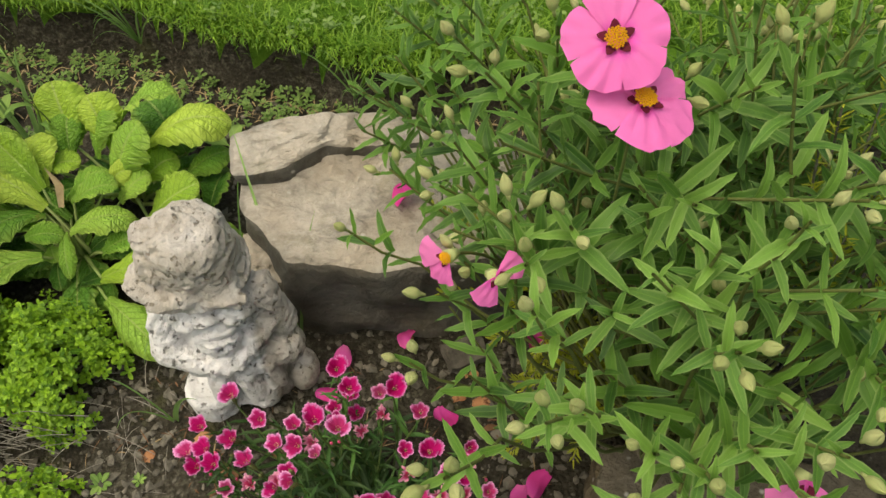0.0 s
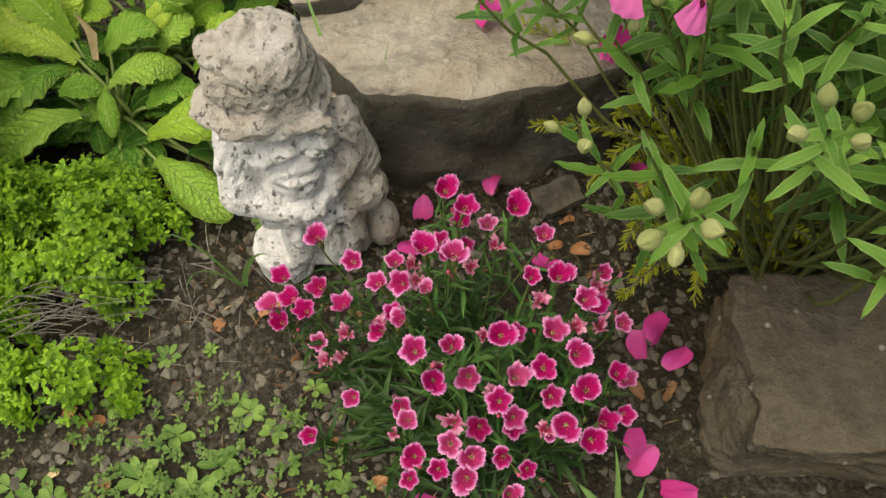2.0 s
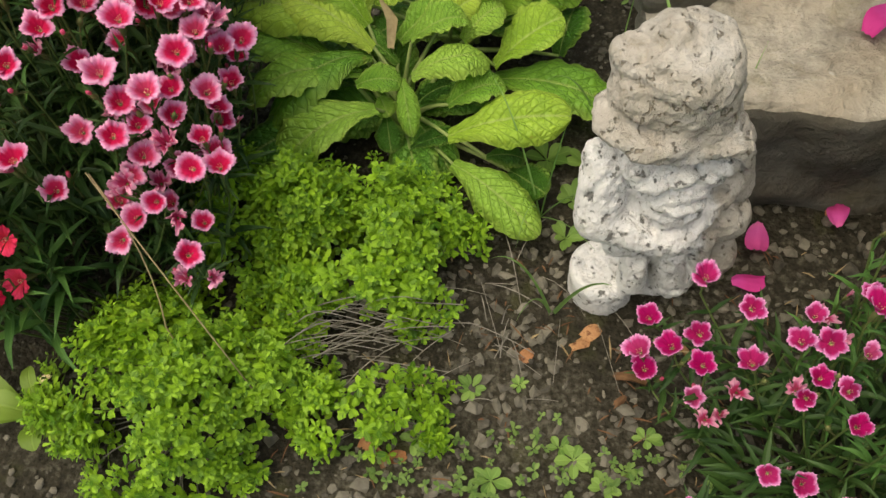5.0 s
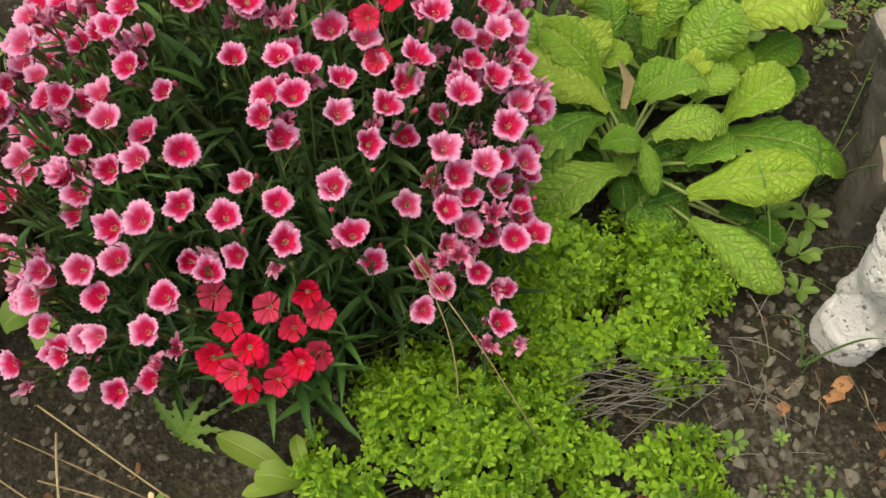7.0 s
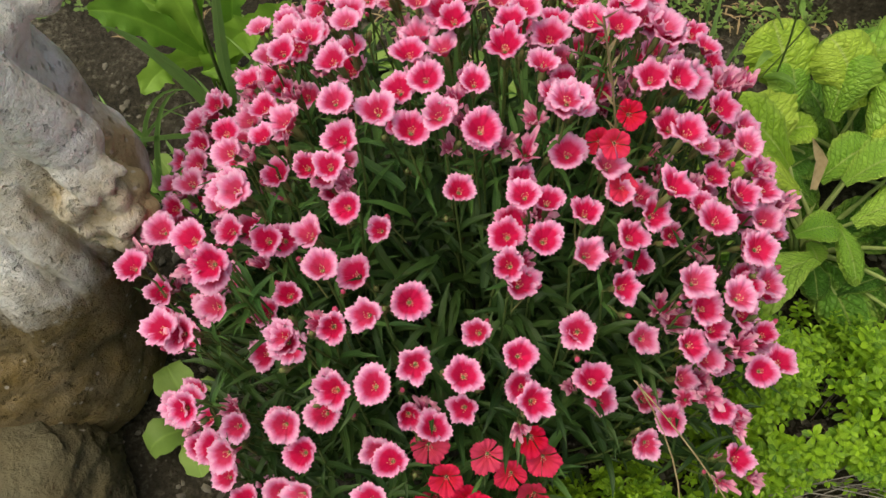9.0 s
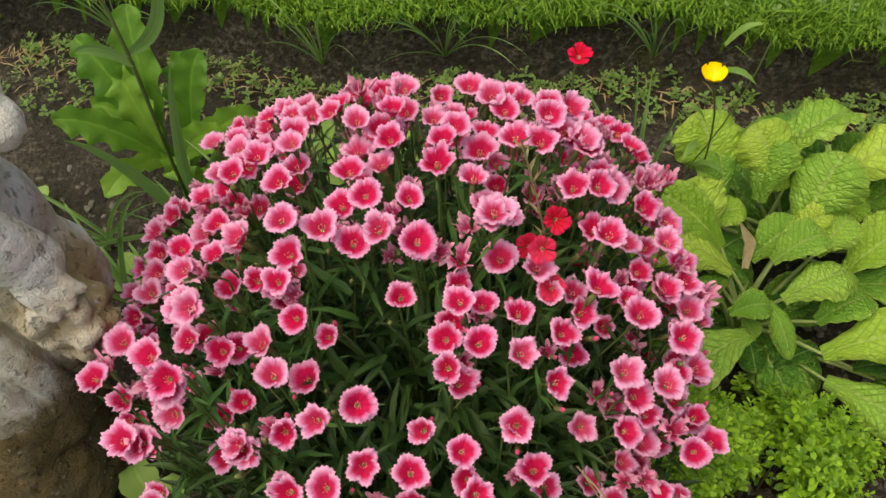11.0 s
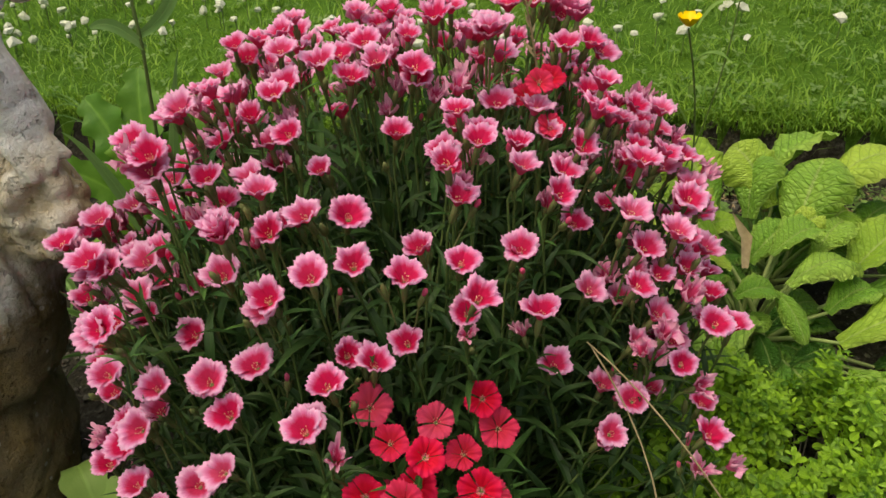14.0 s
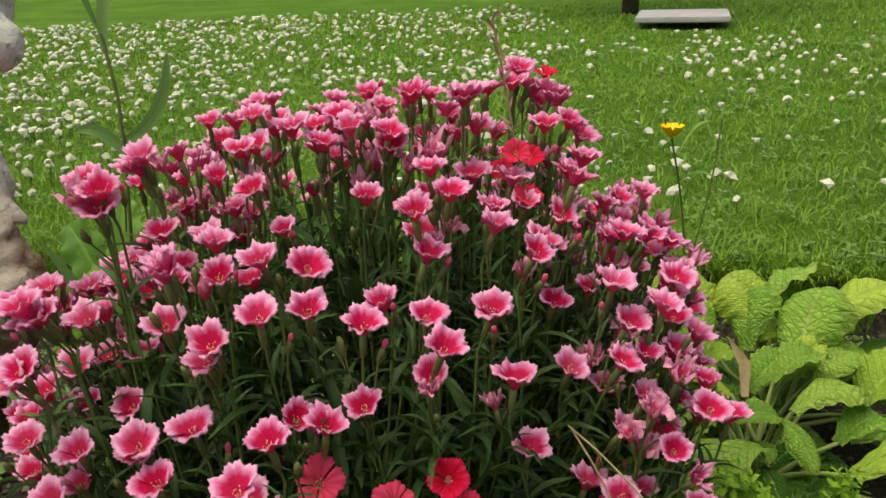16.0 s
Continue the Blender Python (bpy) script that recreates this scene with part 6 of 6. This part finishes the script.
for _ in range(2600):
    y = 1.15 + rnd.random() ** 1.6 * 2.6
    x = -1.0 + uni(-1, 1) * (1.2 + 0.7 * (y - 1.1))
    if y > lawn_edge(x) + 0.01:
        s = uni(0.008, 0.014) * (1 + 0.3 * max(0.0, y - 1.6))
        sprig_block(trefoil, (x, y, ground_z(x, y) + uni(0.008, 0.024)), (uni(-0.3, 0.3), uni(-0.5, 0.1), 1), s, 1)
single("clover_leaves", trefoil.mesh("clover_leaves", M_WEEDI), Matrix(), "low clover leaves among the grass", "clover", kind="stuff")
single("weed_carpet", carpet.mesh("weed_carpet", M_WEEDI), Matrix(), "tiny green weeds sprouting between the crumbs", "weeds", kind="stuff")

broad = thing("broad_seedling", (-1.0, 0.335, 0.0), "young plant with smooth broad pale-green leaves", "seedling")
for tx, ty, tz, w in ((-1.104, .386, .05, .034), (-1.058, .342, .045, .038), (-.934, .303, .05, .034), (-1.015, .385, .05, .02), (-1.074, .325, .03, .02), (-.985, .29, .05, .03)):
    b = Build()
    blade(b, bend((-1.0, 0.335, 0.012), (tx, ty, tz), (0, 0, 0.018), 9), w, (0, 0, 1), 0, 0.14, spoon, 5)
    part("leaf", b.mesh("leaf", M_BROAD), broad, Matrix())

# jagged seedling by the red plant
jag = thing("jagged_weed", (-1.16, 0.40, 0.0), "small weed with jagged grey-green leaves", "seedling", "weed seedlings")
for i in range(6):
    a = -0.6 + 0.55 * i
    b = Build()
    blade(b, bend((-1.16, 0.40, 0.004), (-1.16 + 0.06 * math.cos(a), 0.40 + 0.05 * math.sin(a), 0.03), (0, 0, 0.012), 12), 0.017, (0, 0, 1), 0, 0.2,
          lambda t: max(0.05, lance(t) * (1 if int(t * 11) % 2 else 0.5)), 3)
    part("leaf", b.mesh("leaf", M_WEED), jag, Matrix())

# coarse upright plant behind the clump
coarse = thing("coarse_weed", (-1.36, 1.09, 0.0), "coarse weed with tall lobed bright green leaves", "weed")


def lobed_leaf(tip, w, seed, foot=(-1.36, 1.09, 0.0)):
    """A long leaf with wavy, shallowly lobed margins and a pale midrib."""
    r2 = random.Random(seed)
    ph = r2.uniform(0, 6)
    pts = bend((foot[0] + r2.uniform(-0.025, 0.025), foot[1] + r2.uniform(-0.025, 0.025), 0.0), tip, (0, 0, 0.045), 30)
    b = Build()
    verts, uvs = [], []
    for i, p in enumerate(pts):
        t = i / 29
        way = (pts[min(i + 1, 29)] - pts[max(i - 1, 0)]).normalized()
        x = way.cross(Vector((0.2 * math.cos(ph), -1, 0.5))).normalized()
        z = x.cross(way)
        half = w / 2 * max(0.05, spoon(t)) * (1 + 0.16 * math.sin(34 * t + ph) * min(1, 2 * t) + 0.06 * math.sin(71 * t))
        for j in range(9):
            q = j / 4 - 1
            up = 0.22 * half * abs(q) + 0.2 * half * q * q * math.sin(33 * t + ph + 2 * (q > 0)) + 0.0015 * math.sin(60 * t - 9 * abs(q))
            verts.append(tuple(p + x * (q * half) + z * up))
            uvs.append((0.5 + q / 2, t))
    b.add(verts, grid_faces(30, 9), uvs)
    part("leaf", b.mesh("leaf", M_LETT), coarse, Matrix())


for i, (tx, ty, tz, w) in enumerate(((-1.45, 1.17, .24, .085), (-1.37, 1.19, .27, .08), (-1.28, 1.14, .22, .065), (-1.50, 1.09, .17, .075), (-1.26, 1.05, .14, .07), (-1.33, 1.0, .12, .07),
                                     (-1.41, 1.15, .20, .075), (-1.22, 1.10, .12, .065), (-1.44, 1.0, .10, .06), (-1.31, 1.17, .19, .07), (-1.19, 1.02, .07, .06), (-1.47, 1.15, .13, .07), (-1.25, 0.98, .06, .05))):
    lobed_leaf((tx, ty, tz), w * 0.75, i + 3)
for x, y, s2 in ((-1.55, 0.98, 1.3), (-1.50, 0.90, 1.2), (-1.42, 0.92, 1.4), (-1.60, 1.05, 1.4), (-1.16, 1.10, 1.5), (-1.10, 1.05, 1.3), (-1.38, 0.86, 1.2), (-1.33, 0.90, 1.4), (-1.05, 1.12, 1.2), (-1.66, 0.92, 1.1),
                 (-0.92, 1.02, 1.3), (-0.85, 1.06, 1.1), (-0.97, 1.08, 1.2), (-0.77, 0.72, 0.9), (-0.80, 0.85, 1.2), (-0.75, 0.90, 1.3), (-0.82, 0.95, 1.1), (-0.42, 0.98, 1.2), (-0.30, 1.0, 1.1), (-0.55, 1.05, 1.2), (-0.40, 0.62, 0.8), (-0.43, 0.68, 0.9), (-0.38, 0.67, 0.8), (-0.41, 0.57, 0.6)):
    leafy("seedling", (x, y), rnd.choice((6, 7, 8)), 0.036 * s2, 0.02 * s2, 0.8, M_WEED, "leafy green weed on the soil by the lawn's edge", "weed", "edge weeds")

for x, y, n0, hi in ((-1.43, 0.90, 9, 0.17), (-1.36, 0.84, 8, 0.14), (-1.30, 0.93, 9, 0.2), (-1.48, 0.99, 8, 0.16), (-1.24, 1.0, 8, 0.18)):
    ends = []
    for _ in range(n0):
        a = uni(0, 6.28)
        ends.append(((x + 0.11 * math.cos(a), y + 0.08 * math.sin(a), uni(0.04, hi)), uni(0.35, 1.1)))
    tuft = thing("tall_grass", (x, y, 0.0), "green grass tuft growing behind the pink clump", "grass", "tall grasses")
    for e, w in ends:
        b = Build()
        blade(b, bend((x + uni(-0.01, 0.01), y + uni(-0.01, 0.01), 0.0), e, (0, 0, uni(0.02, 0.06)), 9), 0.009 * w, (0.3, -1, 0.2), 0, 0.3, lambda t: max(0.05, 1 - t ** 2.2))
        part("blade", b.mesh("blade", M_TALL), tuft, Matrix())

foot_weed = thing("broad_weed", (-1.36, 0.56, 0.0), "low weed with broad lobed green leaves beside the stone figure", "weed", "edge weeds")
for i, (tx, ty, tz, w) in enumerate(((-1.39, 0.53, .04, .05), (-1.37, 0.62, .07, .05), (-1.33, 0.50, .03, .04), (-1.31, 0.60, .06, .04))):
    b = Build()
    blade(b, bend((-1.34, 0.565, 0.0), (tx, ty, tz), (0, 0, 0.025), 12), w, (0, 0, 1), 0, 0.14, lambda t: max(0.05, spoon(t) * (1 + 0.15 * math.sin(30 * t))), 5)
    part("leaf", b.mesh("leaf", M_WEED), foot_weed, Matrix())

# dry litter and sprouts along the foot of the lawn
litter = Build()
for _ in range(900):
    x = uni(-1.75, 0.1)
    y = lawn_edge(x) - 0.03 - abs(rnd.gauss(0.06, 0.06))
    a, l = uni(0, 6.28), uni(0.008, 0.035)
    p = Vector((x, y, ground_z(x, y) + uni(0.002, 0.008)))
    q = p + Vector((math.cos(a) * l, math.sin(a) * l, uni(-0.002, 0.006)))
    blade(litter, [p, p.lerp(q, 0.5) + Vector((0, 0, 0.003)), q], uni(0.0015, 0.004), (0, 0, 1), 0, 0.2)
for _ in range(420):
    x, y = uni(-0.75, 0.1), uni(0.1, 0.55)
    a, l = uni(0, 6.28), uni(0.006, 0.03)
    p = Vector((x, y, ground_z(x, y) + uni(0.002, 0.006)))
    q = p + Vector((math.cos(a) * l, math.sin(a) * l, uni(-0.002, 0.004)))
    blade(litter, [p, p.lerp(q, 0.5) + Vector((0, 0, 0.002)), q], uni(0.001, 0.0028), (0, 0, 1), rnd.choice((0, 1, 1)), 0.2)
single("dry_litter", litter.mesh("dry_litter", [M_STRAW, M_BROWN]), Matrix(), "bits of dry grass and leaf strewn over the soil", "litter", kind="stuff")


def tall_grass(foot, ends, label, width=0.008):
    top = thing("tall_grass", (foot[0], foot[1], 0.0), label, "grass", "tall grasses")
    for e, w in ends:
        b = Build()
        blade(b, bend(foot, e, (0, 0, uni(0.02, 0.06)), 12), width * w, (0.3, -1, 0.2), 0, 0.3, lambda t: max(0.05, 1 - t ** 2.2))
        part("blade", b.mesh("blade", M_TALL), top, Matrix())
    return top


reed = tall_grass((-1.34, 1.0, 0.0), (((-1.40, 0.93, 0.30), 2.4), ((-1.50, 0.82, 0.2), 1.4), ((-1.25, 0.95, 0.38), 2.2), ((-1.2, 0.93, 0.3), 1.0)), "tall grass with a dark stem and broad arching blades")
b = Build()
tube(b, [(-1.335, 1.0, 0.0), (-1.31, 0.965, 0.2), (-1.288, 0.95, 0.39), (-1.288, 0.955, 0.45), (-1.295, 0.96, 0.51), (-1.312, 0.965, 0.58)], [0.003, 0.0026, 0.0024, 0.0022, 0.0022, 0.0016], 6)
part("stem", b.mesh("stem", M_DSTEM), reed, Matrix())
for a, e, sag, w in (((-1.288, 0.952, 0.40), (-1.228, 0.955, 0.495), (0.012, 0, -0.012), 0.015), ((-1.286, 0.95, 0.385), (-1.338, 0.945, 0.415), (0, 0, 0.014), 0.014),
                     ((-1.295, 0.96, 0.50), (-1.262, 0.965, 0.62), (-0.008, 0, 0), 0.013), ((-1.30, 0.96, 0.53), (-1.335, 0.955, 0.63), (0, 0, 0.01), 0.008)):
    b = Build()
    blade(b, bend(a, e, sag, 12), w, (0.2, -1, 0.25), 0, 0.25, lambda t: max(0.04, math.sin(math.pi * (0.12 + 0.86 * t)) ** 0.6))
    part("blade", b.mesh("blade", M_TALL), reed, Matrix())
tall_grass((-0.72, 0.93, 0.0), (((-0.74, 0.93, 0.33), 0.6), ((-0.70, 0.99, 0.24), 1.2), ((-0.67, 0.95, 0.2), 1.3), ((-0.79, 0.97, 0.25), 0.9)), "grass tuft between clump and primrose")
tall_grass((-0.26, 0.60, 0.0), (((-0.33, 0.80, 0.26), 0.7), ((-0.21, 0.68, 0.22), 0.6)), "thin grass growing beside the gnome")
tall_grass((-0.43, 0.47, 0.0), (((-0.37, 0.46, 0.10), 1.0), ((-0.50, 0.48, 0.12), 0.4), ((-0.47, 0.42, 0.1), 0.5)), "few grass blades at the gnome's foot")
tall_grass((0.0, 0.12, 0.0), (((-0.05, 0.18, 0.09), 1.4), ((0.03, 0.17, 0.1), 1.3), ((0.05, 0.10, 0.09), 1.3), ((-0.09, 0.12, 0.07), 1.2), ((0.0, 0.2, 0.12), 1.1)), "grey-green grass tuft below the magenta plant")

tall_grass((-0.44, 0.60, 0.0), (((-0.36, 0.57, 0.10), 0.35), ((-0.50, 0.70, 0.16), 0.3), ((-0.40, 0.68, 0.13), 0.3), ((-0.38, 0.52, 0.06), 0.35), ((-0.47, 0.53, 0.05), 0.3)), "thin grass stems between primrose and gnome")
tall_grass((-0.36, 0.72, 0.0), (((-0.20, 0.86, 0.26), 0.3), ((-0.44, 0.68, 0.16), 0.3), ((-0.30, 0.62, 0.14), 0.3), ((-0.33, 0.79, 0.2), 0.35)), "long thin grass stems leaning on the rock")
for x0, n0 in ((-0.95, 14), (-0.62, 12), (-0.2, 10), (-1.5, 12), (-1.15, 12)):
    ends = []
    for _ in range(n0):
        dx = uni(-0.14, 0.14)
        ends.append(((x0 + dx, lawn_edge(x0 + dx) - uni(0.0, 0.1), uni(0.06, 0.15)), uni(0.2, 0.45)))
    tall_grass((x0, lawn_edge(x0) - 0.02, 0.02), ends, "ragged grass at the lawn's edge")


def straw(points, radius, label):
    b = Build()
    tube(b, points, radius, 5)
    return single("straw", b.mesh("straw", M_STRAW), Matrix(), label, "straw", "dry straws")


straw(bend((-0.875, 0.50, 0.27), (-0.775, 0.385, 0.16), (0.0, 0, 0.015), 7) + [Vector((-0.74, 0.345, 0.10))], 0.0008, "pale dry grass stalk leaning from the clump")
straw(bend((-0.873, 0.50, 0.268), (-0.83, 0.40, 0.13), (0.012, 0, 0.0), 7) + [Vector((-0.82, 0.37, 0.02))], 0.0008, "pale dry grass stalk leaning from the clump")
for a, b2 in (((-1.36, .40, .012), (-1.15, .31, .014)), ((-1.34, .44, .012), (-1.12, .30, .02)), ((-1.32, .35, .01), (-1.18, .31, .012)), ((-1.38, .36, .01), (-1.24, .28, .02)),
              ((-1.3, .40, .03), (-1.27, .27, .01))):
    straw(bend(a, b2, (0, 0, 0.008), 6), uni(0.0008, 0.0016), "dry brown stalk lying on the soil")

# seed head of a grass above the clump
head = thing("grass_seedhead", (-0.90, 0.66, 0.0), "pale flowering grass stalk rising through the clump", "grass")
b = Build()
pts = bend((-0.88, 0.63, 0.0), (-0.905, 0.655, 0.545), (0.02, 0, 0), 9)
tube(b, pts, 0.0009, 4, 0, False)
part("stalk", b.mesh("stalk", M_STRAW), head, Matrix())
b = Build()
for i in range(26):
    p = pts[6].lerp(pts[8], rnd.random())
    o = Vector((uni(-1, 1), uni(-1, 1), uni(0.3, 1.6))).normalized()
    blade(b, [p, p + o * 0.006, p + o * 0.013], 0.0024, (0, -1, 0), 0, 0.2, lance)
part("panicle", b.mesh("panicle", M_STRAW), head, Matrix())

# buttercup
cup = thing("buttercup", (-0.66, 0.90, 0.0), "single yellow buttercup on a thin branching stem", "flower")
b = Build()
tube(b, bend((-0.66, 0.90, 0.0), (-0.698, 0.821, 0.40), (0.03, 0.03, 0), 9), 0.0012, 5, 0, False)
tube(b, bend((-0.668, 0.90, 0.15), (-0.63, 0.86, 0.41), (0.01, 0, 0), 6), 0.0009, 5, 0, False)
part("stem", b.mesh("stem", M_DSTEM), cup, Matrix())
for i in range(5):
    b = Build()
    a = i * 1.257
    d = Vector((math.cos(a), math.sin(a), 0))
    c0 = Vector((-0.698, 0.821, 0.402))
    blade(b, [c0, c0 + d * 0.006 + Vector((0, 0, 0.003)), c0 + d * 0.011 + Vector((0, 0, 0.008)), c0 + d * 0.013 + Vector((0, 0, 0.012))], 0.013, (0, 0, 1), 0, 0.2, lambda t: 0.35 + 0.65 * math.sin(math.pi * (0.1 + 0.6 * t)), 5)
    part("petal", b.mesh("petal", M_BUTTER), cup, Matrix())
for i in range(7):
    b = Build()
    p = Vector((-0.66, 0.895, 0.13 + 0.04 * i))
    d = Vector((uni(-1, 1), uni(-1, 0.4), 0.3)).normalized()
    blade(b, bend(p, p + d * 0.045, (0, 0, 0.01), 6), 0.011, (0, 0, 1), 0, 0.2, lance)
    part("leaf", b.mesh("leaf", M_WEED), cup, Matrix())

# one more red pink flower standing apart at the back
lv = []
pink_plant((-0.83, 0.80, 0.0), 0.01, [(Vector((-0.835, 0.80, 0.475)), Vector((0.1, -0.2, 0.9)), 0.012, RED_O[3])], "single red dianthus flower rising behind the clump", "dianthus plants", lv, 0.05)


# ---- fallen petals and leaves ----
def fallen(name, x, y, size, material, label, group, z=None, tilt=20, shape=None):
    """A curled petal or leaf lying loose."""
    b = Build()
    n, cols = 7, 7
    ph = uni(0, 6)
    vs, us = [], []
    for i in range(n):
        t = i / (n - 1)
        half = 0.5 * math.sin(math.pi * (0.12 + 0.8 * t)) ** 0.6 * (0.75 if shape is None else shape)
        for j in range(cols):
            s = 2 * j / (cols - 1) - 1
            vs.append(((s * half) * size, (t - 0.5) * size, size * (0.22 * s * s * math.sin(2 * t + ph) + 0.12 * math.sin(5 * t + ph) + 0.05 * math.sin(7 * s + 3 * t))))
            us.append((0.45 + 0.55 * t, 0.5 + s / 2))
    b.add(vs, grid_faces(n, cols), us)
    zz = (ground_z(x, y) + size * 0.14) if z is None else z
    return single(name, b.mesh(name, material), pose(x, y, zz, uni(-tilt, tilt), uni(-tilt, tilt), uni(0, 360)), label, "petal", group)


for x, y, z in ((.036, .222, .035), (.076, .168, .03), (.084, .361, .03), (.06, .345, .025), (-.191, .554, .03), (-.097, .583, .03), (.087, .562, .06), (.12, .482, .05), (-.041, .458, .03), (.099, .323, .03),
                (-.202, .174, .012), (-.088, .711, .21), (.05, .64, .22), (.03, .19, .10), (-.21, .50, .03)):
    fallen("fallen_petal", x, y, uni(0.03, 0.043), M_CFALL, "fallen pink rockrose petal", "fallen petals", z, 45)
for x, y in ((-.303, .255), (-.254, .205), (-.46, .417), (-.003, .536), (-.579, .224), (-.635, .313), (-.02, .50), (-.40, .432), (-.09, .60), (.01, .49), (-.15, .16), (-.385, .445), (-.6, .30)):
    fallen("withered_petal", x, y, uni(0.018, 0.028), M_DRYLEAF, "curled orange-brown withered petal on the soil", "withered petals", None, 25)
for x, y in ((-.62, .30), (-.345, .39), (-.28, .42), (-.15, .12), (.05, .3), (.09, .29), (-.1, .13), (-.36, .36), (-1.21, .36), (-1.3, .32), (0.02, .45), (-.24, .16)):
    fallen("dead_leaf", x, y, uni(0.02, 0.045), M_BROWN, "dark brown dead leaf on the soil", "dead leaves", None, 18, 0.4)
for x, y in ((-.579, .385), (-.644, .24), (-1.06, .36), (-1.02, .385), (-1.19, .33)):
    fallen("pale_petal", x, y, 0.014, M_STAM, "small whitish dry petal on the soil", "pale petals", None, 15)

# ---- far side of the lawn ----
slab = thing("garden_slab", (0.66, 4.66, 0.1), "low grey slab lying on blocks in the grass under a tree", "slab")
bm = bmesh.new()
bmesh.ops.create_cube(bm, size=1.0)
bmesh.ops.scale(bm, vec=(0.48, 0.46, 0.03), verts=bm.verts)
bmesh.ops.bevel(bm, geom=bm.edges[:], offset=0.006, segments=2, affect="EDGES")
me = bpy.data.meshes.new("top")
bm.to_mesh(me)
bm.free()
me.materials.append(M_BOARD)
part("top", me, slab, pose(0.66, 4.66, 0.15, 0, 0, -20))
for dx in (-0.15, 0.15):
    b = Build()
    lump(b, (0.66 + dx, 4.66 - dx * 0.4, 0.105), (0.06, 0.10, 0.04), 0.15, 0, True)
    part("block", b.mesh("block", M_ROCK2), slab, Matrix())

tree = thing("tree", (0.60, 5.45, 0.09), "young tree with a thin dark trunk on the lawn", "tree")
b = Build()
trunk = [Vector((0.60, 5.45, 0.05)), Vector((0.605, 5.46, 0.5)), Vector((0.59, 5.48, 1.1)), Vector((0.62, 5.5, 1.8))]
tube(b, trunk, [0.055, 0.042, 0.036, 0.03], 10)
part("trunk", b.mesh("trunk", M_BARK), tree, Matrix())
crown_b, ends = Build(), []
for i in range(14):
    a = 2.4 * i
    s = trunk[2].lerp(trunk[3], rnd.random())
    e = s + Vector((math.cos(a) * uni(0.5, 1.0), math.sin(a) * uni(0.5, 1.0), uni(0.1, 1.0)))
    b = Build()
    tube(b, bend(s, e, (0, 0, 0.1), 6), [0.022, 0.018, 0.014, 0.01, 0.007, 0.004], 6)
    part("limb", b.mesh("limb", M_BARK), tree, Matrix())
    ends.append((s, e))
for _ in range(2600):
    s, e = rnd.choice(ends)
    p = s.lerp(e, uni(0.3, 1.1)) + Vector((rnd.gauss(0, 0.14), rnd.gauss(0, 0.14), rnd.gauss(0, 0.14)))
    o = Vector((uni(-1, 1), uni(-1, 1), uni(-1, 0.5))).normalized()
    blade(crown_b, [p, p + o * 0.04, p + o * 0.08], 0.045, (uni(-1, 1), uni(-1, 1), 1), 0, 0.1, lance)
part("crown", crown_b.mesh("crown", M_TREELEAF), tree, Matrix(), kind="stuff")
